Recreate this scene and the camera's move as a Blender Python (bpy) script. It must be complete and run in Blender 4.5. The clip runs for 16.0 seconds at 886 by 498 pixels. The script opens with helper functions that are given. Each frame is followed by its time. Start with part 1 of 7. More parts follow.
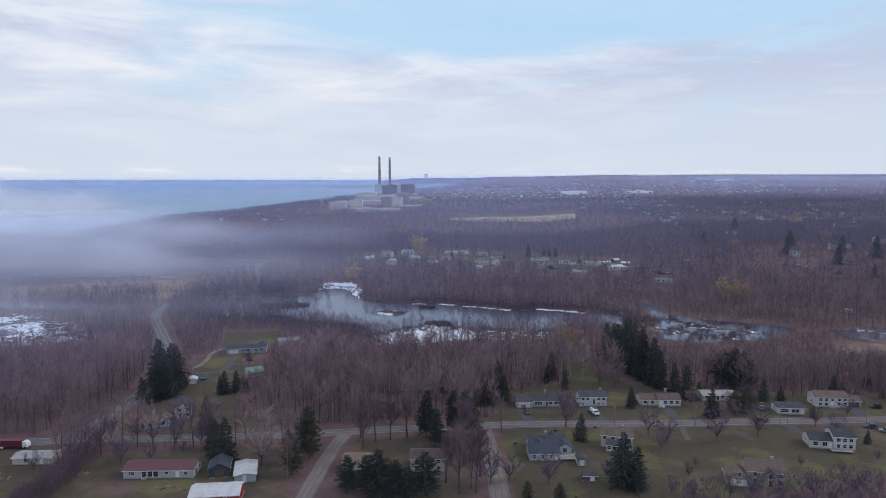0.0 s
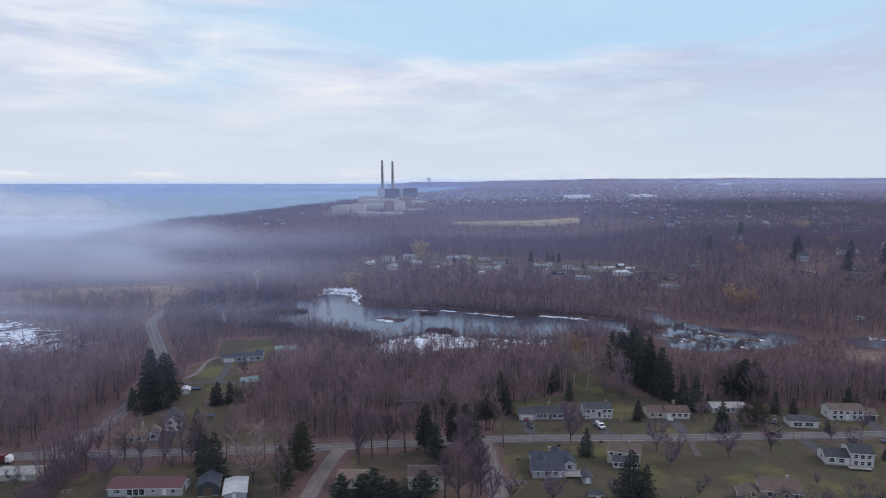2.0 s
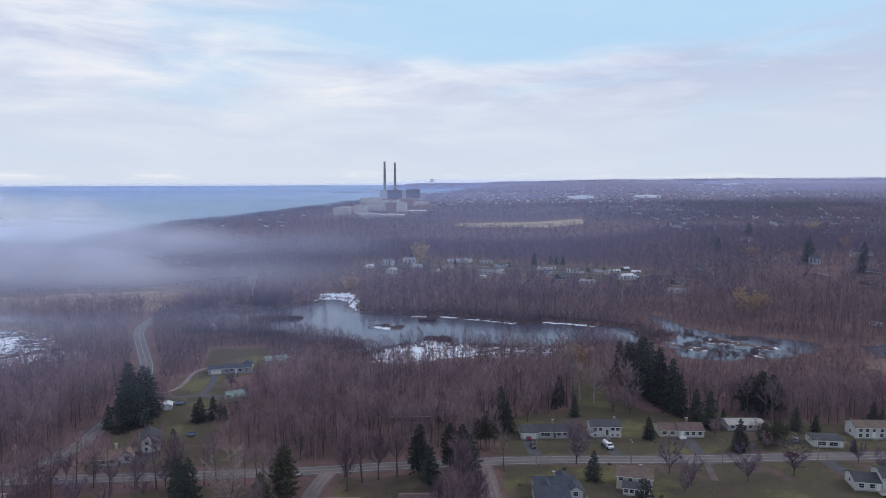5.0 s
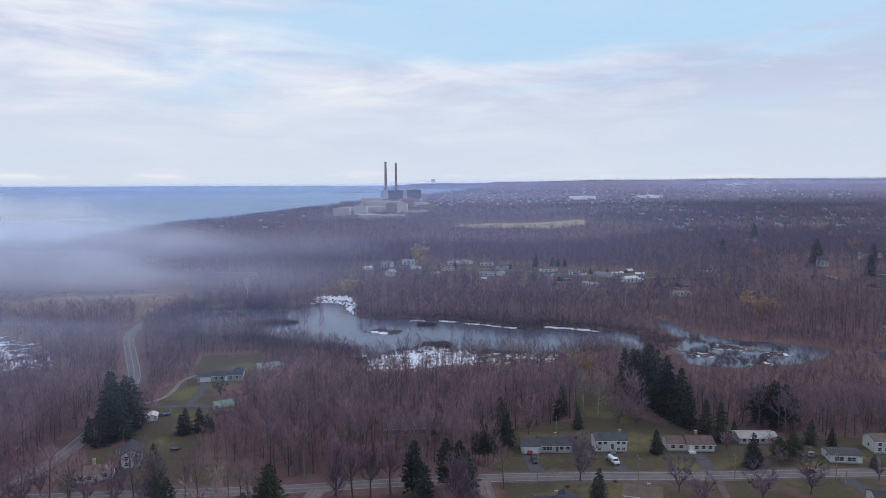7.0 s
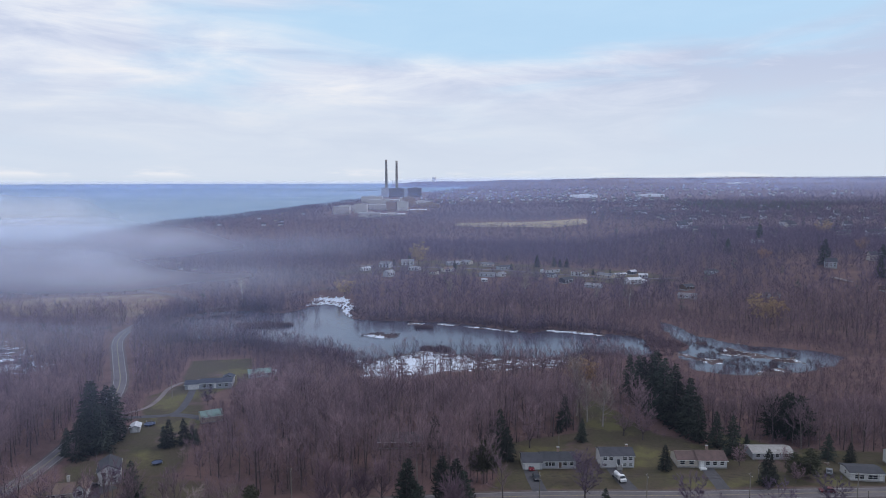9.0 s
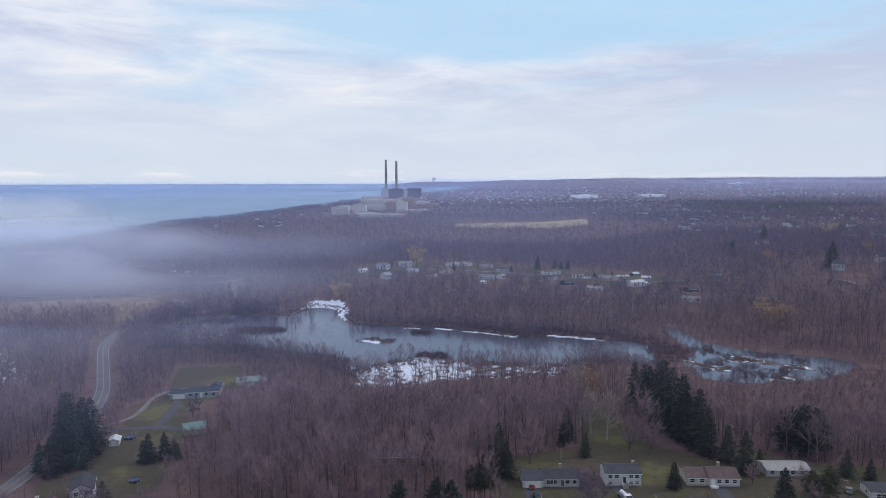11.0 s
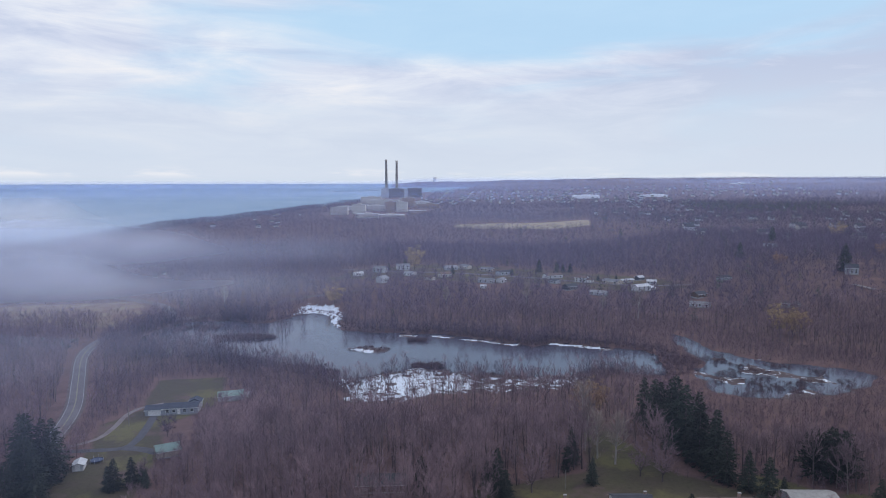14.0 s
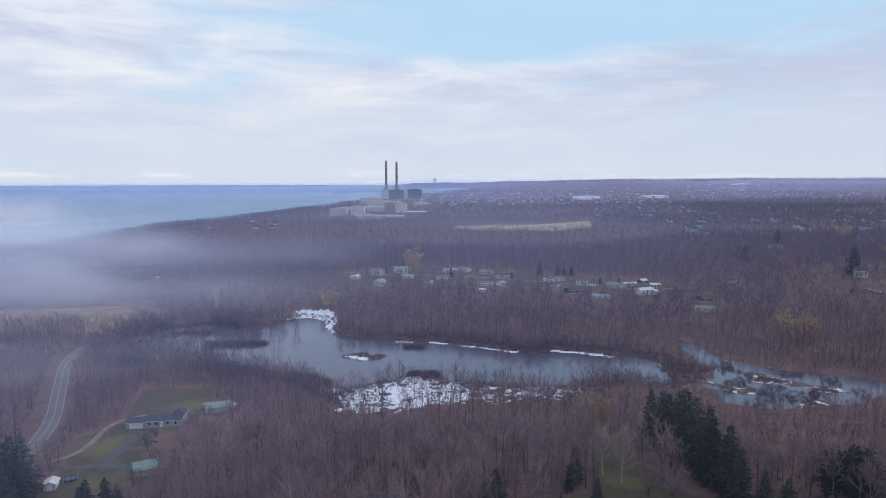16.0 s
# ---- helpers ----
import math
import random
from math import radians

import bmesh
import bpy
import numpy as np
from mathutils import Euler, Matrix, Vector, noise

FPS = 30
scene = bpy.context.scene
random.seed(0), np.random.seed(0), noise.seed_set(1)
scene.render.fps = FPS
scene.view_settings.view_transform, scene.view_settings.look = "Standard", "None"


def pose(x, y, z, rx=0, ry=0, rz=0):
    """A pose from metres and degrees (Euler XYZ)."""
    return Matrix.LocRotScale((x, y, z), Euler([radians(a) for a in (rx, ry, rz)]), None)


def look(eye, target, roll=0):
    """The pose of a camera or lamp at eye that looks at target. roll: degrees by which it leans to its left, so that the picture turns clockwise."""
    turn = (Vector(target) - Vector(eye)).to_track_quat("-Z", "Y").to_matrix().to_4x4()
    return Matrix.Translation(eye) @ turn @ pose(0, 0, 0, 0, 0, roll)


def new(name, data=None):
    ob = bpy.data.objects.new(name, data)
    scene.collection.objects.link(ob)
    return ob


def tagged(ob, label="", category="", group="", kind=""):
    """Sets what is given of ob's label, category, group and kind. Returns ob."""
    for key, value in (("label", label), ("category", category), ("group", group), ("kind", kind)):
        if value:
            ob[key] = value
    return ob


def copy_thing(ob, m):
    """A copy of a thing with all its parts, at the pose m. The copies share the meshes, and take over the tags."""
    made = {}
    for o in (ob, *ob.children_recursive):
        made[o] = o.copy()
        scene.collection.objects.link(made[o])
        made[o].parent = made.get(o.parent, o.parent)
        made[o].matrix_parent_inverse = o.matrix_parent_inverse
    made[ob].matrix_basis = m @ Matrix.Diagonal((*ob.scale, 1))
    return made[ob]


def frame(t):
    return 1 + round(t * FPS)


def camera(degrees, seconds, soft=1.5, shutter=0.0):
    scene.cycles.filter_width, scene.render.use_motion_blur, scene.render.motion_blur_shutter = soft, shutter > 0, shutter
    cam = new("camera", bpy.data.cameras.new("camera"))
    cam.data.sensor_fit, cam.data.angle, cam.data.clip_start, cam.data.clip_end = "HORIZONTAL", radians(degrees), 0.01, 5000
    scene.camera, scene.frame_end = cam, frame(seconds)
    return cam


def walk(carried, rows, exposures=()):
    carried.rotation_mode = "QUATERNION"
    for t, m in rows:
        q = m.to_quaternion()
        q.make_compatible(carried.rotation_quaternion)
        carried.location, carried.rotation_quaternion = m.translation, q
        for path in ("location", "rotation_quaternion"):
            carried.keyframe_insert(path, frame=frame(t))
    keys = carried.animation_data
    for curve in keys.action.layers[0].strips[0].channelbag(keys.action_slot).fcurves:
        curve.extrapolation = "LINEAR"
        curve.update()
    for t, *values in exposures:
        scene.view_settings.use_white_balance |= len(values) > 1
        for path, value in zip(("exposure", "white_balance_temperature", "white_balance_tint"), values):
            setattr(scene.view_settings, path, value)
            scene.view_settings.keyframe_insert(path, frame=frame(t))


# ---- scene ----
cam = camera(67.0, 16.0, soft=0.7)
PATH = [
    (0, (-5.97, 10.01, 94.50), (-5.966, 19.954, 93.454), 0.00),
    (0.5, (-5.64, 12.15, 94.63), (-5.651, 22.093, 93.588), 0.00),
    (1, (-5.35, 14.43, 94.68), (-5.373, 24.378, 93.655), 0.00),
    (1.5, (-5.06, 16.83, 94.74), (-5.091, 26.776, 93.730), 0.00),
    (2, (-4.78, 19.30, 94.83), (-4.822, 29.248, 93.839), 0.01),
    (2.5, (-4.48, 21.93, 94.93), (-4.531, 31.883, 93.947), -0.00),
    (3, (-4.13, 24.74, 95.04), (-4.192, 34.691, 94.054), -0.03),
    (3.5, (-3.70, 27.73, 95.17), (-3.767, 37.683, 94.189), -0.06),
    (4, (-3.16, 30.98, 95.18), (-3.235, 40.929, 94.201), -0.11),
    (6.5, (-0.77, 46.32, 95.21), (-0.880, 56.274, 94.240), -0.20),
    (7, (-0.46, 49.63, 95.38), (-0.574, 59.584, 94.408), -0.20),
    (7.5, (-0.16, 52.84, 95.56), (-0.281, 62.789, 94.583), -0.21),
    (8, (0.15, 56.11, 95.74), (0.025, 66.065, 94.755), -0.20),
    (8.5, (0.48, 59.36, 95.93), (0.354, 69.306, 94.942), -0.17),
    (9, (0.81, 62.82, 96.12), (0.681, 72.766, 95.120), -0.11),
    (11.5, (2.70, 79.55, 96.15), (2.566, 89.501, 95.153), -0.10),
    (12, (3.12, 83.03, 96.44), (2.982, 92.973, 95.435), -0.10),
    (12.5, (3.51, 86.47, 96.53), (3.373, 96.413, 95.530), -0.10),
    (13, (3.83, 89.90, 96.59), (3.692, 99.847, 95.583), -0.10),
    (13.5, (4.11, 93.33, 96.57), (3.971, 103.281, 95.568), -0.11),
    (14, (4.45, 96.70, 96.59), (4.303, 106.648, 95.591), -0.09),
    (14.5, (4.78, 100.01, 96.70), (4.630, 109.956, 95.701), -0.07),
    (15, (5.13, 103.41, 96.77), (4.983, 113.354, 95.765), -0.06),
    (15.5, (5.56, 106.77, 96.75), (5.410, 116.720, 95.757), -0.07),
    (16, (5.96, 110.29, 96.57), (5.807, 120.242, 95.586), -0.11),
]
walk(cam, [(t, look(eye, target, roll)) for t, eye, target, roll in PATH])

# ---- light ----
SUN_AZ, SUN_EL = 75.0, 36.0     # degrees clockwise from the walk's heading, and above the horizon
world = bpy.data.worlds.new("overcast_sky")
scene.world = world
world.use_nodes = True


def nodes_of(tree):
    tree.nodes.clear()
    return tree.nodes, tree.links


def add(nt, kind, **values):
    """A node with its settings; socket values by index or name in ins."""
    ins = values.pop("ins", {})
    n = nt.new(kind)
    for k, v in values.items():
        setattr(n, k, v)
    for k, v in ins.items():
        n.inputs[k].default_value = v
    return n


def ramp(nt, stops, interpolation="LINEAR"):
    n = nt.new("ShaderNodeValToRGB")
    n.color_ramp.interpolation = interpolation
    while len(n.color_ramp.elements) < len(stops):
        n.color_ramp.elements.new(0.5)
    for e, (p, c) in zip(n.color_ramp.elements, stops):
        e.position = p
        e.color = (c, c, c, 1) if isinstance(c, (int, float)) else (*c, 1)
    return n


def build_sky():
    nt, ln = nodes_of(world.node_tree)
    sky = add(nt, "ShaderNodeTexSky", sky_type="NISHITA", sun_disc=False, sun_elevation=radians(SUN_EL), sun_rotation=radians(SUN_AZ), air_density=1.2, dust_density=2.5)
    tex = nt.new("ShaderNodeTexCoord")
    sep = nt.new("ShaderNodeSeparateXYZ")
    ln.new(tex.outputs["Generated"], sep.inputs[0])
    up = add(nt, "ShaderNodeMath", operation="MAXIMUM", ins={1: 0.0})
    ln.new(sep.outputs[2], up.inputs[0])
    place = add(nt, "ShaderNodeMapping", ins={1: SKY_SHIFT, 2: (0, radians(SKY_TURN), 0), 3: (2.2, 2.2, 11.0)})
    ln.new(tex.outputs["Generated"], place.inputs[0])
    big = add(nt, "ShaderNodeTexNoise", ins={"Scale": 1.0, "Detail": 6.0, "Roughness": 0.5, "Distortion": 0.6})
    fine = add(nt, "ShaderNodeTexNoise", ins={"Scale": 2.6, "Detail": 9.0, "Roughness": 0.6, "Distortion": 0.4})
    ln.new(place.outputs[0], big.inputs["Vector"])
    ln.new(place.outputs[0], fine.inputs["Vector"])
    # the clear gap overhead
    apart = add(nt, "ShaderNodeVectorMath", operation="DISTANCE", ins={1: (0.06, 0.0, 0.90)})
    flat = add(nt, "ShaderNodeVectorMath", operation="MULTIPLY", ins={1: (0.80, 0.0, 3.6)})
    ln.new(tex.outputs["Generated"], flat.inputs[0])
    ln.new(flat.outputs[0], apart.inputs[0])
    gap = add(nt, "ShaderNodeMapRange", interpolation_type="SMOOTHSTEP", ins={1: 0.12, 2: 0.52, 3: -0.26, 4: 0.10})
    ln.new(apart.outputs["Value"], gap.inputs[0])
    thick = add(nt, "ShaderNodeMath", operation="ADD")
    ln.new(big.outputs[0], thick.inputs[0])
    ln.new(gap.outputs[0], thick.inputs[1])
    cover = ramp(nt, [(0.34, 0.10), (0.60, 1.0)], "EASE")
    ln.new(thick.outputs[0], cover.inputs[0])
    tone = ramp(nt, [(0.32, (0.56, 0.635, 0.82)), (0.45, (0.67, 0.73, 0.89)), (0.57, (0.78, 0.83, 0.945)), (0.70, (0.93, 0.93, 0.97))])
    east = add(nt, "ShaderNodeMapRange", interpolation_type="SMOOTHSTEP", ins={1: 0.05, 2: 0.50, 3: 0.02, 4: -0.22})
    ln.new(sep.outputs[0], east.inputs[0])
    heavy = add(nt, "ShaderNodeMath", operation="ADD")
    ln.new(fine.outputs[0], heavy.inputs[0])
    ln.new(east.outputs[0], heavy.inputs[1])
    ln.new(heavy.outputs[0], tone.inputs[0])
    clear = add(nt, "ShaderNodeMix", data_type="RGBA", ins={0: 0.92, 7: (0.50, 0.75, 1.0, 1)})
    gain = add(nt, "ShaderNodeMix", data_type="RGBA", blend_type="MULTIPLY", ins={0: 1.0, 7: (0.10, 0.10, 0.10, 1)})
    ln.new(sky.outputs[0], gain.inputs[6])
    ln.new(gain.outputs[2], clear.inputs[6])
    cloudy = add(nt, "ShaderNodeMix", data_type="RGBA")
    ln.new(cover.outputs[0], cloudy.inputs[0])
    ln.new(clear.outputs[2], cloudy.inputs[6])
    ln.new(tone.outputs[0], cloudy.inputs[7])
    # pale haze towards the horizon
    rim = ramp(nt, [(0.0, 0.95), (0.06, 0.78), (0.17, 0.0)], "EASE")
    ln.new(up.outputs[0], rim.inputs[0])
    pale = add(nt, "ShaderNodeMix", data_type="RGBA", ins={7: (0.69, 0.765, 0.885, 1)})
    ln.new(rim.outputs[0], pale.inputs[0])
    ln.new(cloudy.outputs[2], pale.inputs[6])
    # a low line of far white cloud tops just over the horizon
    spot = add(nt, "ShaderNodeMapping", ins={1: (3.1, 0.0, 0.0), 3: (6.0, 6.0, 40.0)})
    ln.new(tex.outputs["Generated"], spot.inputs[0])
    puff = add(nt, "ShaderNodeTexNoise", ins={"Scale": 1.0, "Detail": 5.0, "Roughness": 0.6})
    ln.new(spot.outputs[0], puff.inputs["Vector"])
    rise = ramp(nt, [(0.0, 0.0), (0.006, 0.0), (0.011, 1.0), (0.017, 0.45), (0.026, 0.0)], "LINEAR")
    ln.new(up.outputs[0], rise.inputs[0])
    tops = add(nt, "ShaderNodeMapRange", interpolation_type="SMOOTHSTEP", ins={1: 0.50, 2: 0.66, 3: 0.0, 4: 0.85})
    ln.new(puff.outputs[0], tops.inputs[0])
    far_cloud = add(nt, "ShaderNodeMath", operation="MULTIPLY")
    ln.new(rise.outputs[0], far_cloud.inputs[0])
    ln.new(tops.outputs[0], far_cloud.inputs[1])
    capped = add(nt, "ShaderNodeMix", data_type="RGBA", ins={7: (0.90, 0.905, 0.95, 1)})
    ln.new(far_cloud.outputs[0], capped.inputs[0])
    ln.new(pale.outputs[2], capped.inputs[6])
    bg = add(nt, "ShaderNodeBackground", ins={1: 0.96})
    ln.new(capped.outputs[2], bg.inputs[0])
    out = nt.new("ShaderNodeOutputWorld")
    ln.new(bg.outputs[0], out.inputs[0])


SKY_SHIFT, SKY_TURN = (1.7, 0.4, 0.0), 4.0
build_sky()
sun_data = bpy.data.lights.new("sun", "SUN")
sun_data.energy, sun_data.angle, sun_data.color = 1.1, radians(20), (1.0, 0.93, 0.90)
sun = new("sun", sun_data)
_a, _e = radians(SUN_AZ), radians(SUN_EL)
sun.matrix_world = look((math.sin(_a) * math.cos(_e) * 500, math.cos(_a) * math.cos(_e) * 500, math.sin(_e) * 500), (0, 0, 0))


# ---- materials ----
def material(name, colour, rough=0.85, second=None, scale=1.0, fine=12.0, bump=0.0, metal=0.0, spread=0.0, vary=0.12, coords="Object", spec=0.3):
    """Two scales of procedural variation between two colours, with fine relief; spread: change from object to object."""
    m = bpy.data.materials.new(name)
    m.use_nodes = True
    nt, ln = nodes_of(m.node_tree)
    second = second or tuple(c * 0.7 for c in colour)
    tex = nt.new("ShaderNodeTexCoord")
    a = add(nt, "ShaderNodeTexNoise", ins={"Scale": scale, "Detail": 5.0, "Roughness": 0.6})
    b = add(nt, "ShaderNodeTexNoise", ins={"Scale": fine, "Detail": 3.0})
    for n in (a, b):
        ln.new(tex.outputs[coords], n.inputs["Vector"])
    r = ramp(nt, [(0.32, 0.0), (0.68, 1.0)])
    ln.new(a.outputs[0], r.inputs[0])
    mix = add(nt, "ShaderNodeMix", data_type="RGBA", ins={6: (*colour, 1), 7: (*second, 1)})
    ln.new(r.outputs[0], mix.inputs[0])
    hsv = add(nt, "ShaderNodeHueSaturation")
    ln.new(mix.outputs[2], hsv.inputs["Color"])
    v = add(nt, "ShaderNodeMapRange", ins={1: 0.25, 2: 0.75, 3: 1 - vary, 4: 1 + vary})
    ln.new(b.outputs[0], v.inputs[0])
    value = v.outputs[0]
    if spread:
        info = nt.new("ShaderNodeObjectInfo")
        at = add(nt, "ShaderNodeAttribute", attribute_name="tint")
        s = add(nt, "ShaderNodeMath", operation="ADD")
        ln.new(info.outputs["Random"], s.inputs[0])
        ln.new(at.outputs["Fac"], s.inputs[1])
        w = add(nt, "ShaderNodeMath", operation="FRACT")
        ln.new(s.outputs[0], w.inputs[0])
        q = add(nt, "ShaderNodeMapRange", ins={3: 1 - spread, 4: 1 + spread})
        ln.new(w.outputs[0], q.inputs[0])
        p = add(nt, "ShaderNodeMath", operation="MULTIPLY")
        ln.new(value, p.inputs[0])
        ln.new(q.outputs[0], p.inputs[1])
        value = p.outputs[0]
        hue = add(nt, "ShaderNodeMapRange", ins={3: 0.475, 4: 0.525})
        ln.new(w.outputs[0], hue.inputs[0])
        ln.new(hue.outputs[0], hsv.inputs["Hue"])
    ln.new(value, hsv.inputs["Value"])
    bsdf = add(nt, "ShaderNodeBsdfPrincipled", ins={"Roughness": rough, "Metallic": metal, "Specular IOR Level": spec})
    ln.new(hsv.outputs[0], bsdf.inputs["Base Color"])
    if bump:
        bp = add(nt, "ShaderNodeBump", ins={"Strength": bump, "Distance": 0.05})
        ln.new(b.outputs[0], bp.inputs["Height"])
        ln.new(bp.outputs[0], bsdf.inputs["Normal"])
    out = nt.new("ShaderNodeOutputMaterial")
    ln.new(bsdf.outputs[0], out.inputs[0])
    return m


def siding(name, colour, pitch=0.22):
    """Horizontal clapboards with shadow lines and weathering."""
    m = material(name, colour, 0.7, tuple(c * 0.86 for c in colour), 0.6, 9.0)
    nt, ln = m.node_tree.nodes, m.node_tree.links
    tex = nt.new("ShaderNodeTexCoord")
    w = add(nt, "ShaderNodeTexWave", wave_type="BANDS", bands_direction="Z", wave_profile="SAW", ins={"Scale": 1 / (pitch * 6.2832) * 3.1416 * 2 / 2})
    ln.new(tex.outputs["Object"], w.inputs["Vector"])
    bp = add(nt, "ShaderNodeBump", ins={"Strength": 0.6, "Distance": 0.03})
    ln.new(w.outputs["Fac"], bp.inputs["Height"])
    bsdf = [n for n in nt if n.bl_idname == "ShaderNodeBsdfPrincipled"][0]
    ln.new(bp.outputs[0], bsdf.inputs["Normal"])
    return m


WOOD = material("bark", (0.150, 0.118, 0.118), 0.95, (0.075, 0.060, 0.062), 2.0, 20.0, 0.3, spread=0.35)
PALE_BARK = material("pale_bark", (0.46, 0.42, 0.40), 0.95, (0.26, 0.23, 0.22), 1.5, 14.0, 0.3, spread=0.2)
TWIG = material("twigs", (0.154, 0.114, 0.164), 0.95, (0.100, 0.076, 0.112), 0.05, 3.0, spread=0.22)
# two brightened copies of the twigs; their colour makes up for self-shadowing in dense crowns
LIT_TWIG = material("maple_twigs", (0.242, 0.164, 0.190), 0.95, (0.156, 0.107, 0.127), 0.05, 3.0, spread=0.30)
LIT_NEAR_TWIG = material("light_maple_twigs", (0.276, 0.190, 0.214), 0.95, (0.178, 0.124, 0.142), 0.05, 3.0, spread=0.30)
PALE_TWIG = material("pale_twigs", (0.34, 0.27, 0.25), 0.95, (0.23, 0.18, 0.17), 0.3, 3.0, spread=0.2)
WILLOW = material("willow_twigs", (0.39, 0.245, 0.150), 0.95, (0.28, 0.178, 0.115), 0.2, 3.0, spread=0.2)
RED_TWIG = material("reddish_twigs", (0.178, 0.118, 0.145), 0.95, (0.118, 0.080, 0.102), 0.1, 3.0, spread=0.3)
NEEDLE = material("needles", (0.052, 0.060, 0.045), 0.9, (0.028, 0.034, 0.028), 0.3, 4.0, spread=0.35)
NEEDLE_LIGHT = material("light_needles", (0.085, 0.084, 0.046), 0.85, (0.046, 0.050, 0.032), 0.3, 4.0, spread=0.25)
BRUSH = material("brush", (0.135, 0.086, 0.095), 0.95, (0.095, 0.064, 0.072), 0.2, 4.0, spread=0.25)
ASPHALT = material("worn_asphalt", (0.165, 0.148, 0.155), 0.9, (0.11, 0.10, 0.108), 0.12, 2.0, 0.2)
SHOULDER = material("gravel_shoulder", (0.14, 0.11, 0.105), 0.95, (0.085, 0.066, 0.064), 0.3, 4.0, 0.3)
GRAVEL = material("pale_gravel", (0.225, 0.190, 0.180), 0.95, (0.150, 0.122, 0.116), 0.16, 3.0, 0.3)
LANE = material("worn_lane", (0.180, 0.152, 0.146), 0.95, (0.120, 0.098, 0.095), 0.12, 3.0, 0.3)
DRIVE = material("blacktop", (0.085, 0.082, 0.09), 0.85, (0.06, 0.058, 0.064), 0.4, 6.0, 0.2)
PAINT = material("road_paint", (0.42, 0.41, 0.39), 0.7, (0.24, 0.23, 0.22), 1.0, 8.0)
DARK_WOOD = material("dark_bark", (0.13, 0.105, 0.11), 0.95, (0.07, 0.055, 0.06), 2.0, 20.0, 0.3, spread=0.3)
YELLOW = material("yellow_road_paint", (0.33, 0.27, 0.15), 0.7, (0.22, 0.19, 0.14), 1.0, 8.0)
WHITE = siding("white_siding", (0.56, 0.56, 0.57))
CREAM = siding("cream_siding", (0.50, 0.46, 0.41))
GREY = siding("grey_siding", (0.34, 0.36, 0.39))
PALE_GREY = siding("pale_grey_siding", (0.42, 0.43, 0.47))
TAN = siding("tan_siding", (0.42, 0.36, 0.30))
BROWN = siding("brown_siding", (0.13, 0.09, 0.07))
DARK_WALL = siding("dark_siding", (0.06, 0.065, 0.08))
RED_WALL = siding("red_siding", (0.30, 0.05, 0.05))
SHINGLE = material("charcoal_shingles", (0.066, 0.068, 0.078), 0.95, (0.046, 0.048, 0.056), 0.5, 7.0, 0.4, spread=0.12)
BLUE_SHINGLE = material("slate_blue_shingles", (0.058, 0.066, 0.088), 0.95, (0.042, 0.048, 0.065), 0.5, 7.0, 0.4)
GREY_SHINGLE = material("weathered_grey_shingles", (0.25, 0.25, 0.265), 0.95, (0.18, 0.18, 0.19), 0.5, 7.0, 0.4, spread=0.25)
BROWN_SHINGLE = material("brown_shingles", (0.15, 0.105, 0.095), 0.95, (0.10, 0.075, 0.07), 0.5, 7.0, 0.4, spread=0.12)
RED_ROOF = material("dull_red_metal_roof", (0.125, 0.052, 0.056), 0.6, (0.095, 0.043, 0.047), 0.3, 3.0, 0.1)
TAN_ROOF = material("faded_tan_shingles", (0.20, 0.145, 0.12), 0.95, (0.15, 0.11, 0.09), 0.5, 7.0, 0.4)
GREEN_ROOF = material("pale_green_metal_roof", (0.19, 0.27, 0.245), 0.5, (0.14, 0.20, 0.185), 0.4, 3.0)
PALE_ROOF = material("pale_metal_roof", (0.54, 0.55, 0.57), 0.5, (0.40, 0.41, 0.43), 0.4, 4.0)
FASCIA = material("white_trim", (0.76, 0.76, 0.75), 0.6, (0.66, 0.66, 0.65), 1.0, 8.0)
FOUNDATION = material("grey_concrete", (0.36, 0.35, 0.34), 0.9, (0.27, 0.26, 0.25), 0.7, 9.0, 0.2)
GLASS = material("dark_window_glass", (0.03, 0.035, 0.045), 0.08, (0.02, 0.025, 0.03), 0.3, 2.0, spec=0.6)
BRICK = material("brown_brick", (0.34, 0.25, 0.21), 0.9, (0.27, 0.19, 0.16), 0.2, 2.0, 0.2)
CONCRETE = material("beige_concrete", (0.56, 0.52, 0.48), 0.9, (0.45, 0.42, 0.38), 0.08, 0.6, spread=0.1)
PLANT_WALL = material("plant_cladding", (0.14, 0.105, 0.105), 0.8, (0.10, 0.08, 0.08), 0.03, 0.3)
WHITE_METAL = material("white_sheet_metal", (0.84, 0.85, 0.87), 0.6, (0.74, 0.75, 0.78), 0.02, 0.3)
STACK = material("stack_concrete", (0.34, 0.33, 0.34), 0.9, (0.25, 0.245, 0.255), 0.03, 0.2)
POLE = material("weathered_pole_wood", (0.26, 0.23, 0.20), 0.95, (0.18, 0.16, 0.14), 1.0, 9.0)
WIRE = material("cable_black", (0.03, 0.03, 0.03), 0.6)
RUBBER = material("tyre_rubber", (0.025, 0.025, 0.025), 0.9)
BLUE_COVER = material("blue_pool_cover", (0.03, 0.05, 0.11), 0.5, (0.02, 0.03, 0.07), 1.0, 5.0)
DECK = material("weathered_deck_boards", (0.36, 0.34, 0.33), 0.8, (0.25, 0.23, 0.22), 0.8, 6.0)
TINTED = material("tinted_glass", (0.20, 0.185, 0.175), 0.4, (0.15, 0.14, 0.135), 0.3, 2.0)
ROCK = material("debris", (0.20, 0.18, 0.17), 0.95, (0.12, 0.10, 0.10), 1.0, 5.0, 0.3)


def paint(name, colour, rough=0.3):
    return material(name, colour, rough, tuple(c * 0.85 for c in colour), 0.8, 5.0, vary=0.05, spec=0.5)


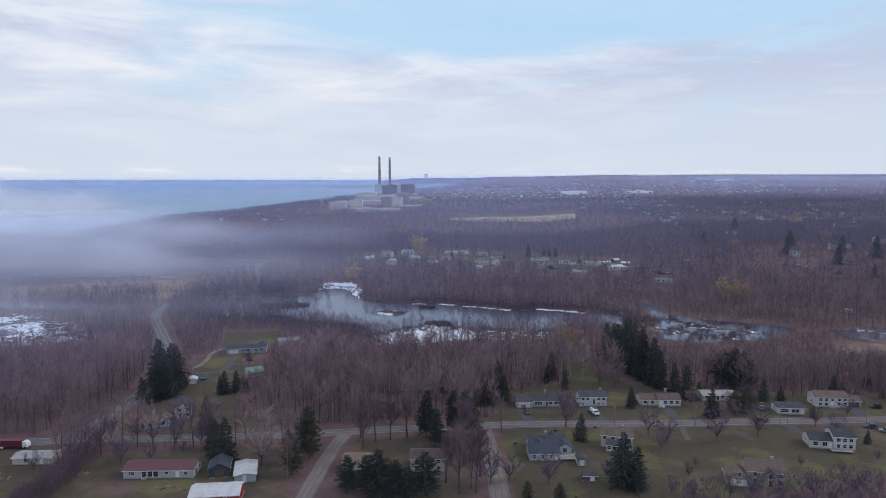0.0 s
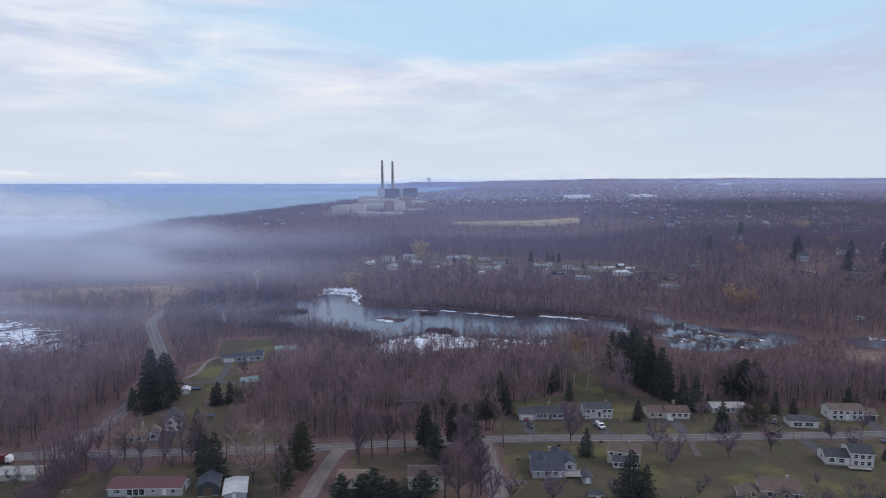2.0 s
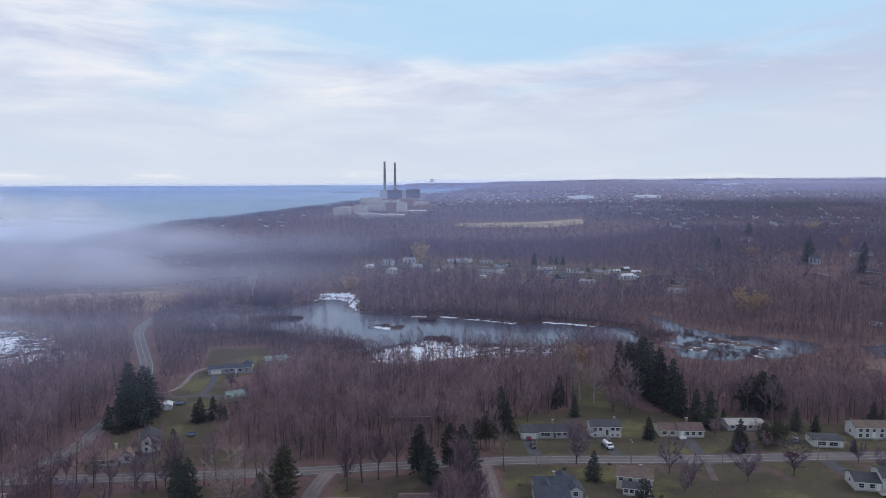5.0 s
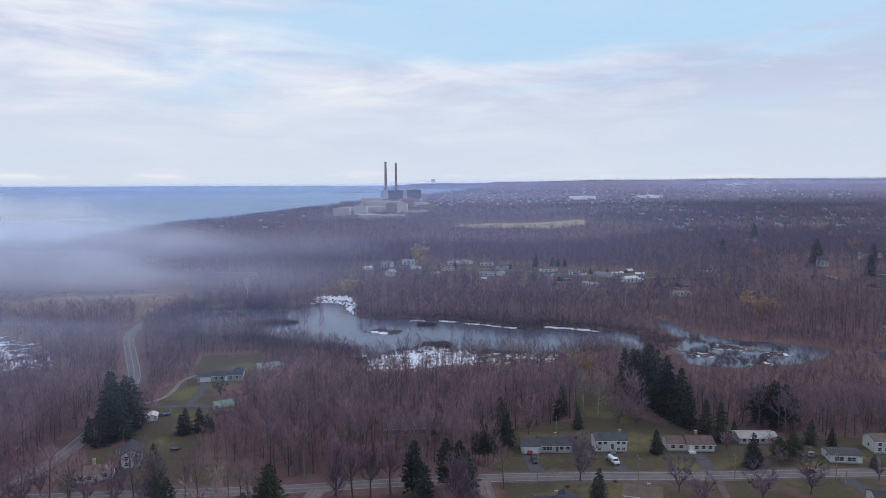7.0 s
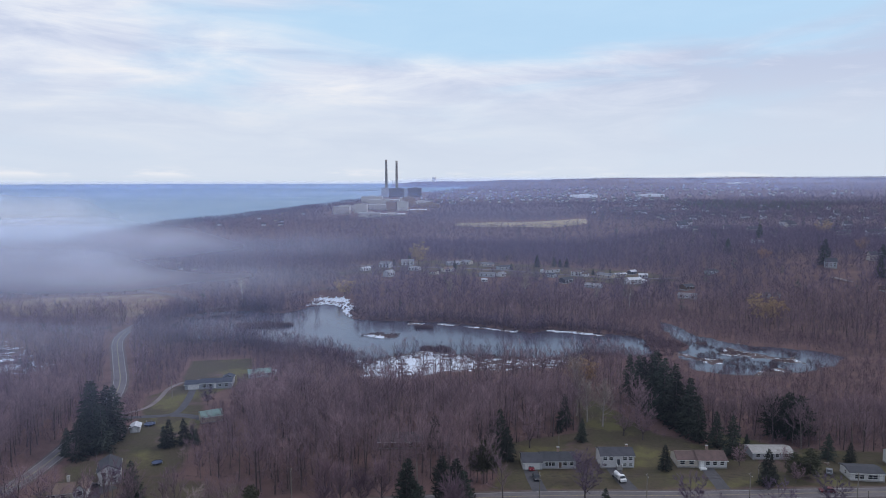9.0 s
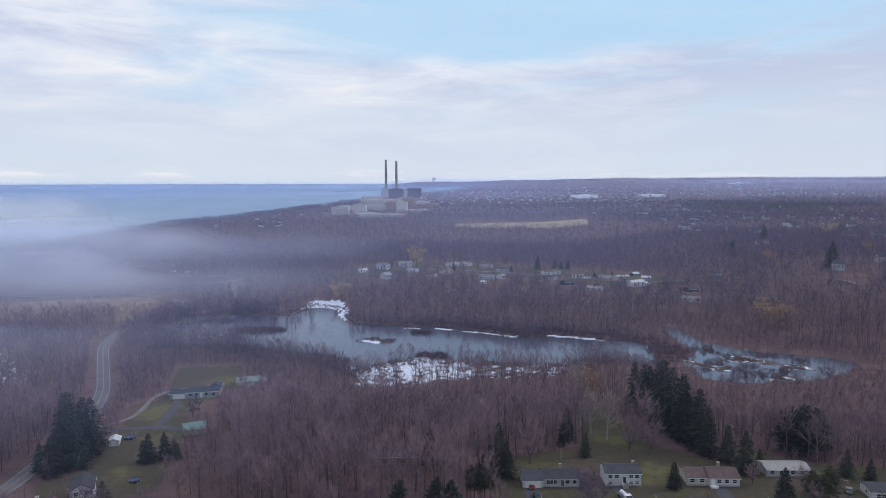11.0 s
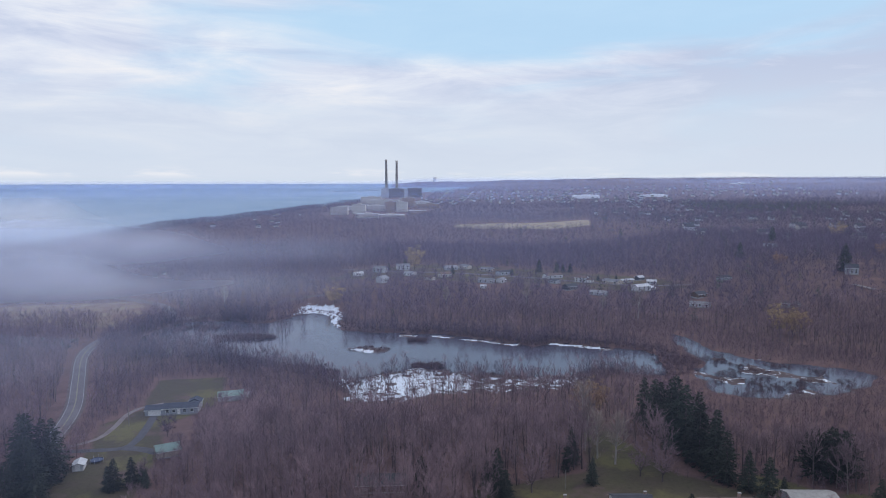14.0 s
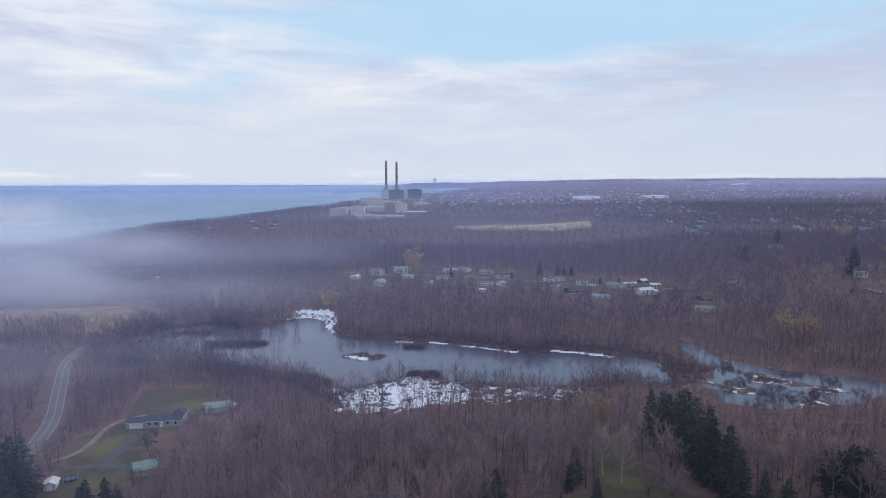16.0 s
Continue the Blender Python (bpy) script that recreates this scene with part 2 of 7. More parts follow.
CAR_PAINTS = {"red": paint("red_car_paint", (0.24, 0.02, 0.035)), "black": paint("black_car_paint", (0.02, 0.022, 0.028)), "white": paint("white_car_paint", (0.75, 0.75, 0.76)),
              "grey": paint("grey_car_paint", (0.20, 0.21, 0.23)), "maroon": paint("maroon_car_paint", (0.13, 0.02, 0.025)), "blue": paint("dark_blue_car_paint", (0.03, 0.05, 0.13))}


def ground_material():
    """Leaf litter, lawn, dry field, marsh mud and patchy old ice, by where each lies on the sheet."""
    m = bpy.data.materials.new("ground_cover")
    m.use_nodes = True
    nt, ln = nodes_of(m.node_tree)
    tex = nt.new("ShaderNodeTexCoord")

    def noise_at(scale, detail=5.0, rough=0.6):
        n = add(nt, "ShaderNodeTexNoise", ins={"Scale": scale, "Detail": detail, "Roughness": rough})
        ln.new(tex.outputs["Object"], n.inputs["Vector"])
        return n.outputs[0]

    def blend(fac, a, b):
        n = add(nt, "ShaderNodeMix", data_type="RGBA")
        for sock, v in ((0, fac), (6, a), (7, b)):
            if isinstance(v, tuple):
                n.inputs[sock].default_value = (*v, 1)
            else:
                ln.new(v, n.inputs[sock])
        return n.outputs[2]

    def stops(value, lo, hi):
        r = ramp(nt, [(lo, 0.0), (hi, 1.0)])
        ln.new(value, r.inputs[0])
        return r.outputs[0]

    def zone(name, ragged, lo=0.35, hi=0.65, gain=0.9):
        """An attribute with its edge broken up by noise."""
        at = add(nt, "ShaderNodeAttribute", attribute_name=name)
        s = add(nt, "ShaderNodeMath", operation="MULTIPLY_ADD", ins={1: gain, 2: -gain / 2})
        ln.new(ragged, s.inputs[0])
        t = add(nt, "ShaderNodeMath", operation="ADD")
        ln.new(at.outputs["Fac"], t.inputs[0])
        ln.new(s.outputs[0], t.inputs[1])
        return stops(t.outputs[0], lo, hi)

    big, mid, small = noise_at(0.012), noise_at(0.09, 6.0), noise_at(0.8, 6.0, 0.7)
    litter = blend(stops(mid, 0.35, 0.65), (0.160, 0.098, 0.090), (0.092, 0.060, 0.060))
    litter = blend(stops(small, 0.45, 0.8), litter, (0.165, 0.103, 0.096))
    lawn = blend(stops(mid, 0.3, 0.62), (0.082, 0.077, 0.041), (0.082, 0.064, 0.048))
    lawn = blend(stops(small, 0.42, 0.72), lawn, (0.058, 0.050, 0.033))
    lawn = blend(stops(noise_at(0.035, 6.0, 0.65), 0.50, 0.60), lawn, (0.118, 0.108, 0.050))
    lawn = blend(stops(noise_at(0.05, 7.0, 0.7), 0.55, 0.64), lawn, (0.112, 0.078, 0.072))
    dry = blend(stops(mid, 0.3, 0.7), (0.36, 0.285, 0.19), (0.25, 0.205, 0.13))
    mud = blend(stops(small, 0.35, 0.7), (0.075, 0.055, 0.056), (0.105, 0.078, 0.074))
    ice = blend(stops(small, 0.3, 0.7), (0.78, 0.82, 0.88), (0.52, 0.58, 0.66))
    col = blend(zone("grass", mid), litter, lawn)
    col = blend(zone("dry", mid), col, dry)
    col = blend(zone("marsh", mid), col, mud)
    veins = add(nt, "ShaderNodeTexNoise", ins={"Scale": 0.16, "Detail": 7.0, "Roughness": 0.68, "Distortion": 1.2})
    ln.new(tex.outputs["Object"], veins.inputs["Vector"])
    there = add(nt, "ShaderNodeAttribute", attribute_name="ice")
    gate = add(nt, "ShaderNodeMath", operation="MULTIPLY")
    ln.new(stops(there.outputs["Fac"], 0.05, 0.2), gate.inputs[0])
    ln.new(zone("ice", veins.outputs[0], 0.5, 0.58, 3.0), gate.inputs[1])
    col = blend(gate.outputs[0], col, ice)
    bsdf = add(nt, "ShaderNodeBsdfPrincipled", ins={"Roughness": 0.95, "Specular IOR Level": 0.15})
    ln.new(col, bsdf.inputs["Base Color"])
    bp = add(nt, "ShaderNodeBump", ins={"Strength": 0.5, "Distance": 0.3})
    ln.new(small, bp.inputs["Height"])
    ln.new(bp.outputs[0], bsdf.inputs["Normal"])
    out = nt.new("ShaderNodeOutputMaterial")
    ln.new(bsdf.outputs[0], out.inputs[0])
    return m


def water_material(name, colour, rough, wave, scale):
    m = bpy.data.materials.new(name)
    m.use_nodes = True
    nt, ln = nodes_of(m.node_tree)
    tex = nt.new("ShaderNodeTexCoord")
    a = add(nt, "ShaderNodeTexNoise", ins={"Scale": scale, "Detail": 4.0})
    b = add(nt, "ShaderNodeTexNoise", ins={"Scale": scale * 0.02, "Detail": 4.0})
    ln.new(tex.outputs["Object"], a.inputs["Vector"])
    ln.new(tex.outputs["Object"], b.inputs["Vector"])
    r = add(nt, "ShaderNodeMapRange", ins={1: 0.35, 2: 0.65, 3: rough * 0.92, 4: rough * 1.08})
    ln.new(b.outputs[0], r.inputs[0])
    bp = add(nt, "ShaderNodeBump", ins={"Strength": wave, "Distance": 0.05})
    ln.new(a.outputs[0], bp.inputs["Height"])
    tint = add(nt, "ShaderNodeMix", data_type="RGBA", ins={6: (*colour, 1), 7: (*[c * 0.90 for c in colour], 1)})
    ln.new(b.outputs[0], tint.inputs[0])
    bsdf = add(nt, "ShaderNodeBsdfPrincipled", ins={"IOR": 1.33, "Specular IOR Level": 0.5})
    ln.new(tint.outputs[2], bsdf.inputs["Base Color"])
    ln.new(r.outputs[0], bsdf.inputs["Roughness"])
    ln.new(bp.outputs[0], bsdf.inputs["Normal"])
    out = nt.new("ShaderNodeOutputMaterial")
    ln.new(bsdf.outputs[0], out.inputs[0])
    return m


def mist_material(name, colour, scale):
    """Translucent sheet for fog and for painted distance haze: part clear, part scattering skylight; how thick is given
    by the sheet's own density.
    """
    m = bpy.data.materials.new(name)
    m.use_nodes = True
    nt, ln = nodes_of(m.node_tree)
    tex = nt.new("ShaderNodeTexCoord")
    n = add(nt, "ShaderNodeTexNoise", ins={"Scale": scale, "Detail": 4.0, "Roughness": 0.5})
    ln.new(tex.outputs["Object"], n.inputs["Vector"])
    v = add(nt, "ShaderNodeMapRange", ins={1: 0.3, 2: 0.7, 3: 0.55, 4: 1.2})
    ln.new(n.outputs[0], v.inputs[0])
    at = add(nt, "ShaderNodeAttribute", attribute_name="thickness")
    f = add(nt, "ShaderNodeMath", operation="MULTIPLY", use_clamp=True)
    ln.new(at.outputs["Fac"], f.inputs[0])
    ln.new(v.outputs[0], f.inputs[1])
    above = add(nt, "ShaderNodeCombineXYZ", ins={2: 1.0})
    below = add(nt, "ShaderNodeCombineXYZ", ins={2: -1.0})
    d = add(nt, "ShaderNodeBsdfDiffuse", ins={0: (*colour, 1)})
    t = add(nt, "ShaderNodeBsdfTranslucent", ins={0: (*colour, 1)})
    ln.new(above.outputs[0], d.inputs["Normal"])
    ln.new(below.outputs[0], t.inputs["Normal"])
    s = nt.new("ShaderNodeAddShader")
    ln.new(d.outputs[0], s.inputs[0])
    ln.new(t.outputs[0], s.inputs[1])
    clear = nt.new("ShaderNodeBsdfTransparent")
    mix = nt.new("ShaderNodeMixShader")
    ln.new(f.outputs[0], mix.inputs[0])
    ln.new(clear.outputs[0], mix.inputs[1])
    ln.new(s.outputs[0], mix.inputs[2])
    out = nt.new("ShaderNodeOutputMaterial")
    ln.new(mix.outputs[0], out.inputs[0])
    return m


GROUND = ground_material()
POND = water_material("pond_water", (0.058, 0.052, 0.078), 0.13, 0.08, 0.5)
LAKE = water_material("lake_water", (0.165, 0.265, 0.335), 0.50, 0.05, 0.25)
FOG = mist_material("fog", (0.55, 0.585, 0.665), 0.006)
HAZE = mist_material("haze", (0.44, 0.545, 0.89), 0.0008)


# ---- mesh helpers ----
class Shape:
    """Vertices and faces gathered for one mesh."""

    def __init__(self):
        self.v, self.f = [], []

    def faces(self, verts, faces):
        k = len(self.v)
        self.v += [tuple(p) for p in verts]
        self.f += [tuple(i + k for i in f) for f in faces]
        return self

    def box(self, x0, x1, y0, y1, z0, z1):
        return self.faces([(x, y, z) for z in (z0, z1) for x, y in ((x0, y0), (x1, y0), (x1, y1), (x0, y1))],
                          [(3, 2, 1, 0), (4, 5, 6, 7), (0, 1, 5, 4), (1, 2, 6, 5), (2, 3, 7, 6), (3, 0, 4, 7)])

    def prism(self, outline, y0, y1):
        """An outline in x and z drawn out from y0 to y1."""
        n = len(outline)
        vs = [(x, y0, z) for x, z in outline] + [(x, y1, z) for x, z in outline]
        return self.faces(vs, [tuple(range(n)), tuple(range(2 * n - 1, n - 1, -1))] + [(i, i + n, (i + 1) % n + n, (i + 1) % n) for i in range(n)])

    def ridge(self, outline, x0, x1):
        """An outline in y and z drawn out from x0 to x1."""
        n = len(outline)
        vs = [(x0, y, z) for y, z in outline] + [(x1, y, z) for y, z in outline]
        return self.faces(vs, [tuple(range(n - 1, -1, -1)), tuple(range(n, 2 * n))] + [(i, (i + 1) % n, (i + 1) % n + n, i + n) for i in range(n)])

    def tube(self, p, q, r0, r1, n=8, caps=True):
        p, q = Vector(p), Vector(q)
        w = (q - p).normalized()
        u = w.orthogonal().normalized()
        s = w.cross(u)
        k = len(self.v)
        for c, r in ((p, r0), (q, r1)):
            self.v += [tuple(c + (u * math.cos(a) + s * math.sin(a)) * r) for a in (2 * math.pi * i / n for i in range(n))]
        self.f += [(k + i, k + (i + 1) % n, k + n + (i + 1) % n, k + n + i) for i in range(n)]
        if caps:
            self.f += [tuple(k + i for i in range(n - 1, -1, -1)), tuple(k + n + i for i in range(n))]
        return self

    def mesh(self, name, mat):
        me = bpy.data.meshes.new(name)
        me.from_pydata(self.v, [], self.f)
        me.materials.append(mat)
        me.update()
        return me


def part(name, shape, mat, parent, label=""):
    ob = new(name, shape.mesh(name, mat) if isinstance(shape, Shape) else shape)
    ob.parent = parent
    return tagged(ob, label)


def thing(name, m, label, category, group="", kind=""):
    ob = new(name)
    ob.matrix_world = m
    return tagged(ob, label, category, group, kind)


def fast_mesh(name, co, tris, mat, attrs=None, smooth=False):
    """A triangle mesh from arrays, with float attributes on its points."""
    me = bpy.data.meshes.new(name)
    n, k = len(co), len(tris)
    me.vertices.add(n)
    me.vertices.foreach_set("co", np.ascontiguousarray(co, dtype=np.float32).ravel())
    me.loops.add(3 * k)
    me.loops.foreach_set("vertex_index", np.ascontiguousarray(tris, dtype=np.int32).ravel())
    me.polygons.add(k)
    me.polygons.foreach_set("loop_start", np.arange(0, 3 * k, 3, dtype=np.int32))
    if smooth:
        me.polygons.foreach_set("use_smooth", np.ones(k, dtype=bool))
    for key, values in (attrs or {}).items():
        at = me.attributes.new(key, "FLOAT", "POINT")
        at.data.foreach_set("value", np.ascontiguousarray(values, dtype=np.float32))
    me.materials.append(mat)
    me.update(calc_edges=True)
    me.validate()
    return me


# ---- the lie of the land ----
def ease(a):
    a = np.clip(a, 0, 1)
    return a * a * (3 - 2 * a)


def wavy(x, y, scale, seed=0.0):
    """Smooth unevenness between -1 and 1, from a few crossed waves."""
    x, y = np.asarray(x, float) / scale, np.asarray(y, float) / scale
    return (np.sin(x * 1.0 + 1.7 * np.sin(y * 0.9 + seed) + seed) + np.sin(y * 1.3 + 1.3 * np.sin(x * 1.1 - seed) + 2.1 * seed) + 0.6 * np.sin(2.3 * x - 1.9 * y + seed * 3) + 0.5 * np.sin(3.1 * x + 2.7 * y - seed)) / 3.1


def outside(x, y, poly):
    """Signed distance to a closed outline: negative within."""
    x, y = np.asarray(x, float), np.asarray(y, float)
    d = np.full(x.shape, 1e9)
    inside = np.zeros(x.shape, bool)
    for (ax, ay), (bx, by) in zip(poly, poly[1:] + poly[:1]):
        ex, ey = bx - ax, by - ay
        k = np.clip(((x - ax) * ex + (y - ay) * ey) / (ex * ex + ey * ey), 0, 1)
        d = np.minimum(d, np.hypot(x - ax - k * ex, y - ay - k * ey))
        cross = ((ay > y) != (by > y)) & (x < (bx - ax) * (y - ay) / (by - ay + 1e-12) + ax)
        inside ^= cross
    return np.where(inside, -d, d)


def off_line(x, y, line):
    x, y = np.asarray(x, float), np.asarray(y, float)
    d = np.full(x.shape, 1e9)
    for (ax, ay), (bx, by) in zip(line, line[1:]):
        ex, ey = bx - ax, by - ay
        k = np.clip(((x - ax) * ex + (y - ay) * ey) / (ex * ex + ey * ey), 0, 1)
        d = np.minimum(d, np.hypot(x - ax - k * ex, y - ay - k * ey))
    return d


def curve(points, step=6.0):
    """A smooth line through the points."""
    pts = [Vector((*p, 0)) for p in points]
    pts = [2 * pts[0] - pts[1]] + pts + [2 * pts[-1] - pts[-2]]
    out = []
    for a, b, c, d in zip(pts, pts[1:], pts[2:], pts[3:]):
        n = max(2, int((c - b).length / step))
        for i in range(n):
            t = i / n
            p = 0.5 * (2 * b + (c - a) * t + (2 * a - 5 * b + 4 * c - d) * t * t + (3 * b - a - 3 * c + d) * t ** 3)
            out.append((p.x, p.y))
    out.append((points[-1][0], points[-1][1]))
    return out


MAIN_ROAD = curve([(-400, 226), (-250, 237), (-165, 242), (-116, 245), (-47, 251), (8, 258), (41, 260), (85, 261), (169, 265), (300, 270), (420, 276)])
CREEK_ROAD = curve([(-148, 243), (-142, 254), (-138, 270), (-140, 303), (-147, 340), (-158, 373), (-179, 414), (-203, 462), (-211, 500), (-208, 540), (-200, 563), (-207, 588), (-226, 609), (-260, 628), (-300, 643), (-370, 683), (-480, 720)])
FARM_ROAD = curve([(-199, 560), (-184, 562), (-159, 586), (-120, 625), (-60, 660)])
LANE_WEST = curve([(-48, 160), (-47, 200), (-46, 216), (-45, 230), (-43.5, 241), (-42, 250)])
LANE_EAST = curve([(11, 160), (11, 200), (11, 229), (9, 256)])
HAMLET_ROAD = curve([(-110, 770), (-50, 755), (20, 735), (90, 700), (150, 668), (205, 652)])
ROADS = (MAIN_ROAD, CREEK_ROAD, FARM_ROAD, LANE_WEST, LANE_EAST, HAMLET_ROAD)

POND_SHORE = [(-189, 500), (-187, 536), (-176, 552), (-152, 556), (-134, 546), (-122, 546), (-112, 560), (-102, 586), (-90, 578), (-80, 552), (-70, 527), (-58, 520), (-30, 517), (-2, 514), (15, 505), (41, 492), (51, 481), (66, 494), (90, 483), (112, 474),
              (117, 464), (113, 454), (115, 440), (108, 430), (98, 434), (84, 437), (66, 431), (55, 422), (41, 428), (19, 432), (0, 436), (-18, 442), (-28, 434), (-38, 424), (-48, 417), (-54, 420), (-68, 440), (-83, 447), (-100, 446), (-112, 458), (-137, 470), (-168, 468), (-186, 480)]
MARSH_POOL = [(145, 516), (150, 494), (149, 476), (158, 468), (167, 455), (178, 448), (192, 442), (206, 438), (214, 426), (200, 410), (180, 407), (166, 412), (152, 403), (136, 397), (127, 402), (133, 418), (126, 424), (138, 436), (144, 452), (142, 477), (143, 500)]
CREEK = [(-420, 510), (-300, 515), (-230, 498), (-225, 478), (-300, 500), (-420, 495)]
WEST_MARSH = [(-330, 455), (-296, 474), (-254, 440), (-208, 399), (-222, 388), (-236, 366), (-262, 362), (-340, 400)]
EAST_MARSH = [(130, 408), (128, 438), (140, 440), (146, 470), (165, 458), (190, 440), (200, 425), (188, 400), (160, 388), (138, 392)]
EAST_MARSH_FAR = [(234, 396), (236, 424), (280, 432), (330, 430), (330, 400), (262, 395)]
ICE_TONGUE = [(-112, 574), (-113, 606), (-107, 620), (-99, 608), (-93, 618), (-84, 602), (-73, 570), (-74, 553), (-69, 528), (-76, 538), (-83, 556), (-86, 573), (-98, 583), (-106, 582)]
SOUTH_ICE = [(-62, 422), (-47, 405), (-42, 384), (-18, 384), (-3, 396), (30, 398), (60, 405), (80, 418), (62, 431), (40, 421), (5, 431), (-12, 441), (-28, 428), (-44, 420)]
NORTH_ICE = ([(12, 502), (26, 496), (40, 489)], [(64, 491), (80, 486), (94, 478)], [(-28, 513), (-20, 511)], [(-8, 511), (2, 508)])
ISLAND = [(-60, 477), (-47, 488), (-30, 481), (-30, 470), (-44, 466)]
FARM_LAWN = [(-140, 414), (-108, 420), (-97, 380), (-111, 352), (-101, 330), (-90, 276), (-122, 262), (-131, 280), (-124, 305), (-128, 330), (-136, 352), (-128, 372)]
SOUTH_LAWN = [(15, 180), (15, 254), (60, 256), (190, 262), (190, 222), (120, 212), (78, 196), (60, 180)]
NORTH_LAWN = [(14, 263), (190, 270), (190, 290), (122, 298), (104, 312), (92, 300), (78, 312), (66, 348), (54, 352), (50, 312), (16, 300)]
WEST_LAWN = [(-170, 180), (-170, 238), (-145, 240), (-128, 216), (-120, 234), (-60, 242), (-52, 205), (-52, 180)]
CORNER_LAWN = [(-40, 180), (-40, 246), (2, 252), (4, 180)]
JUNCTION_LAWN = [(-132, 250), (-60, 254), (-64, 268), (-95, 274), (-128, 268)]
MEADOW = [(-400, 590), (-330, 612), (-240, 622), (-206, 566), (-220, 528), (-330, 532), (-400, 545)]
EAST_FIELD = [(205, 366), (215, 392), (330, 392), (330, 345), (240, 340)]
FAR_FIELD = [(5, 1385), (10, 1465), (70, 1500), (290, 1500), (270, 1400), (255, 1310), (100, 1360)]
COAST = [(-5200, 700), (-2500, 600), (-1200, 720), (-800, 850), (-585, 1080), (-600, 1340), (-585, 1580), (-545, 1830), (-515, 2200), (-500, 2850), (-430, 3500), (-440, 4300), (-250, 4420), (-120, 4300), (-70, 4320), (-20, 4450), (40, 4640), (160, 4800), (160, 5400), (-5200, 5400)]
HAMLET = [(-115, 690), (-95, 775), (-20, 812), (40, 790), (110, 752), (190, 705), (205, 640), (150, 628), (90, 668), (20, 680), (-40, 712)]
HOME_GROUNDS = [(280, 560), (260, 620), (300, 680), (380, 660), (400, 560), (330, 530)]
TOWN = [(-120, 2550), (-60, 3400), (60, 4350), (2100, 4350), (1400, 3000), (700, 2550)]
CAMPUS = [(-350, 1640), (-350, 2900), (-150, 2900), (-20, 2300), (-110, 1640)]
PLANT_YARD = [(-400, 3000), (-440, 4300), (-130, 4300), (-110, 3000)]
YARD_WEST = [(550, 2980), (560, 3270), (700, 3270), (690, 2980)]
YARD_EAST = [(890, 3080), (905, 3370), (1040, 3370), (1030, 3080)]
WINDBREAK = [(83, 356), (87, 330), (91, 306), (98, 286)]
EDGE = 4980.0


def height(x, y):
    """The ground's height, water beds and far rise included."""
    x, y = np.asarray(x, float), np.asarray(y, float)
    r = np.hypot(x, y)
    z = 0.5 * wavy(x, y, 38, 0.7) * ease((y - 150) / 60) + 0.2 * wavy(x, y, 13, 2.2)
    z = z * 0.6 + 0.25
    z += 8 * ease((y - 545 + 0.12 * x) / 150) + 20 * ease((x - 150) / 200) * ease((y - 450) / 250) * (1 - 0.6 * ease((y - 1000) / 800))
    z += 2.5 * wavy(x, y, 160, 1.1) * ease((y - 600) / 300)
    side = np.arctan2(x, np.maximum(y, 1))
    top = 84 + 26 * ease((side + 0.10) / 0.35) + 2.5 * wavy(side * 900, 0 * r, 60, 4.0)
    z += (top - 8) * np.clip((r - 2000) / (EDGE - 2000), 0, 1) ** 4
    near = (y < 900) & (r < 1200)
    wet = np.minimum(np.minimum(outside(x, y, POND_SHORE), outside(x, y, MARSH_POOL)), outside(x, y, CREEK)) + 2.0 * wavy(x, y, 5, 3.1)
    wet = np.maximum(wet, -(outside(x, y, ISLAND) - 0.5))
    bank = ease((wet + 2.5) / 9)
    z = np.where(near & (wet < 9), -1.6 + (z + 1.6) * bank, z)
    for zone_, low in ((WEST_MARSH, -0.30), (EAST_MARSH, -0.52), (EAST_MARSH_FAR, -0.5)):
        d = outside(x, y, zone_)
        flat = low + 0.38 * wavy(x, y, 7.0, 1.9) + 0.12 * wavy(x, y, 2.7, 0.4)
        z = np.where(near, flat + (z - flat) * ease((d + 3) / 10), z)
    for zone_ in (ICE_TONGUE, SOUTH_ICE):
        d = outside(x, y, zone_)
        flat = -0.33 + 0.12 * wavy(x, y, 6, 0.9)
        z = np.where(near, flat + (z - flat) * ease((d + 2) / 6), z)
    for line in NORTH_ICE:
        z = np.where(near & (off_line(x, y, line) < 4), -0.30, z)
    sea = outside(x, y, COAST) + 12 * wavy(x, y, 90, 0.3)
    z = np.where(sea < 40, -3 + (z + 3) * ease((sea + 10) / 50) - 400 * np.clip((-sea - 5) / 400, 0, 1) * 0.05, z)
    return z


def lake_height(x, y):
    r = np.hypot(np.asarray(x, float), np.asarray(y, float))
    return -0.9 + 84.5 * np.clip((r - 2000) / (EDGE - 2000), 0, 1) ** 4


def H0(x, y):
    return float(height(np.array([x]), np.array([y]))[0])


def spaced(lo, hi, fine_lo, fine_hi, step, growth):
    """Grid lines that lie close in the middle and widen outwards."""
    mid = list(np.arange(fine_lo, fine_hi + 0.1, step))
    s, v, right = step, fine_hi, []
    while v < hi:
        s *= growth
        v += s
        right.append(min(v, hi))
    s, v, left = step, fine_lo, []
    while v > lo:
        s *= growth
        v -= s
        left.append(max(v, lo))
    return np.array(left[::-1] + mid + right)


def grid_tris(nx, ny):
    i = np.arange(nx - 1)[None, :] + nx * np.arange(ny - 1)[:, None]
    i = i.ravel()
    return np.concatenate([np.stack([i, i + 1, i + nx + 1], 1), np.stack([i, i + nx + 1, i + nx], 1)])


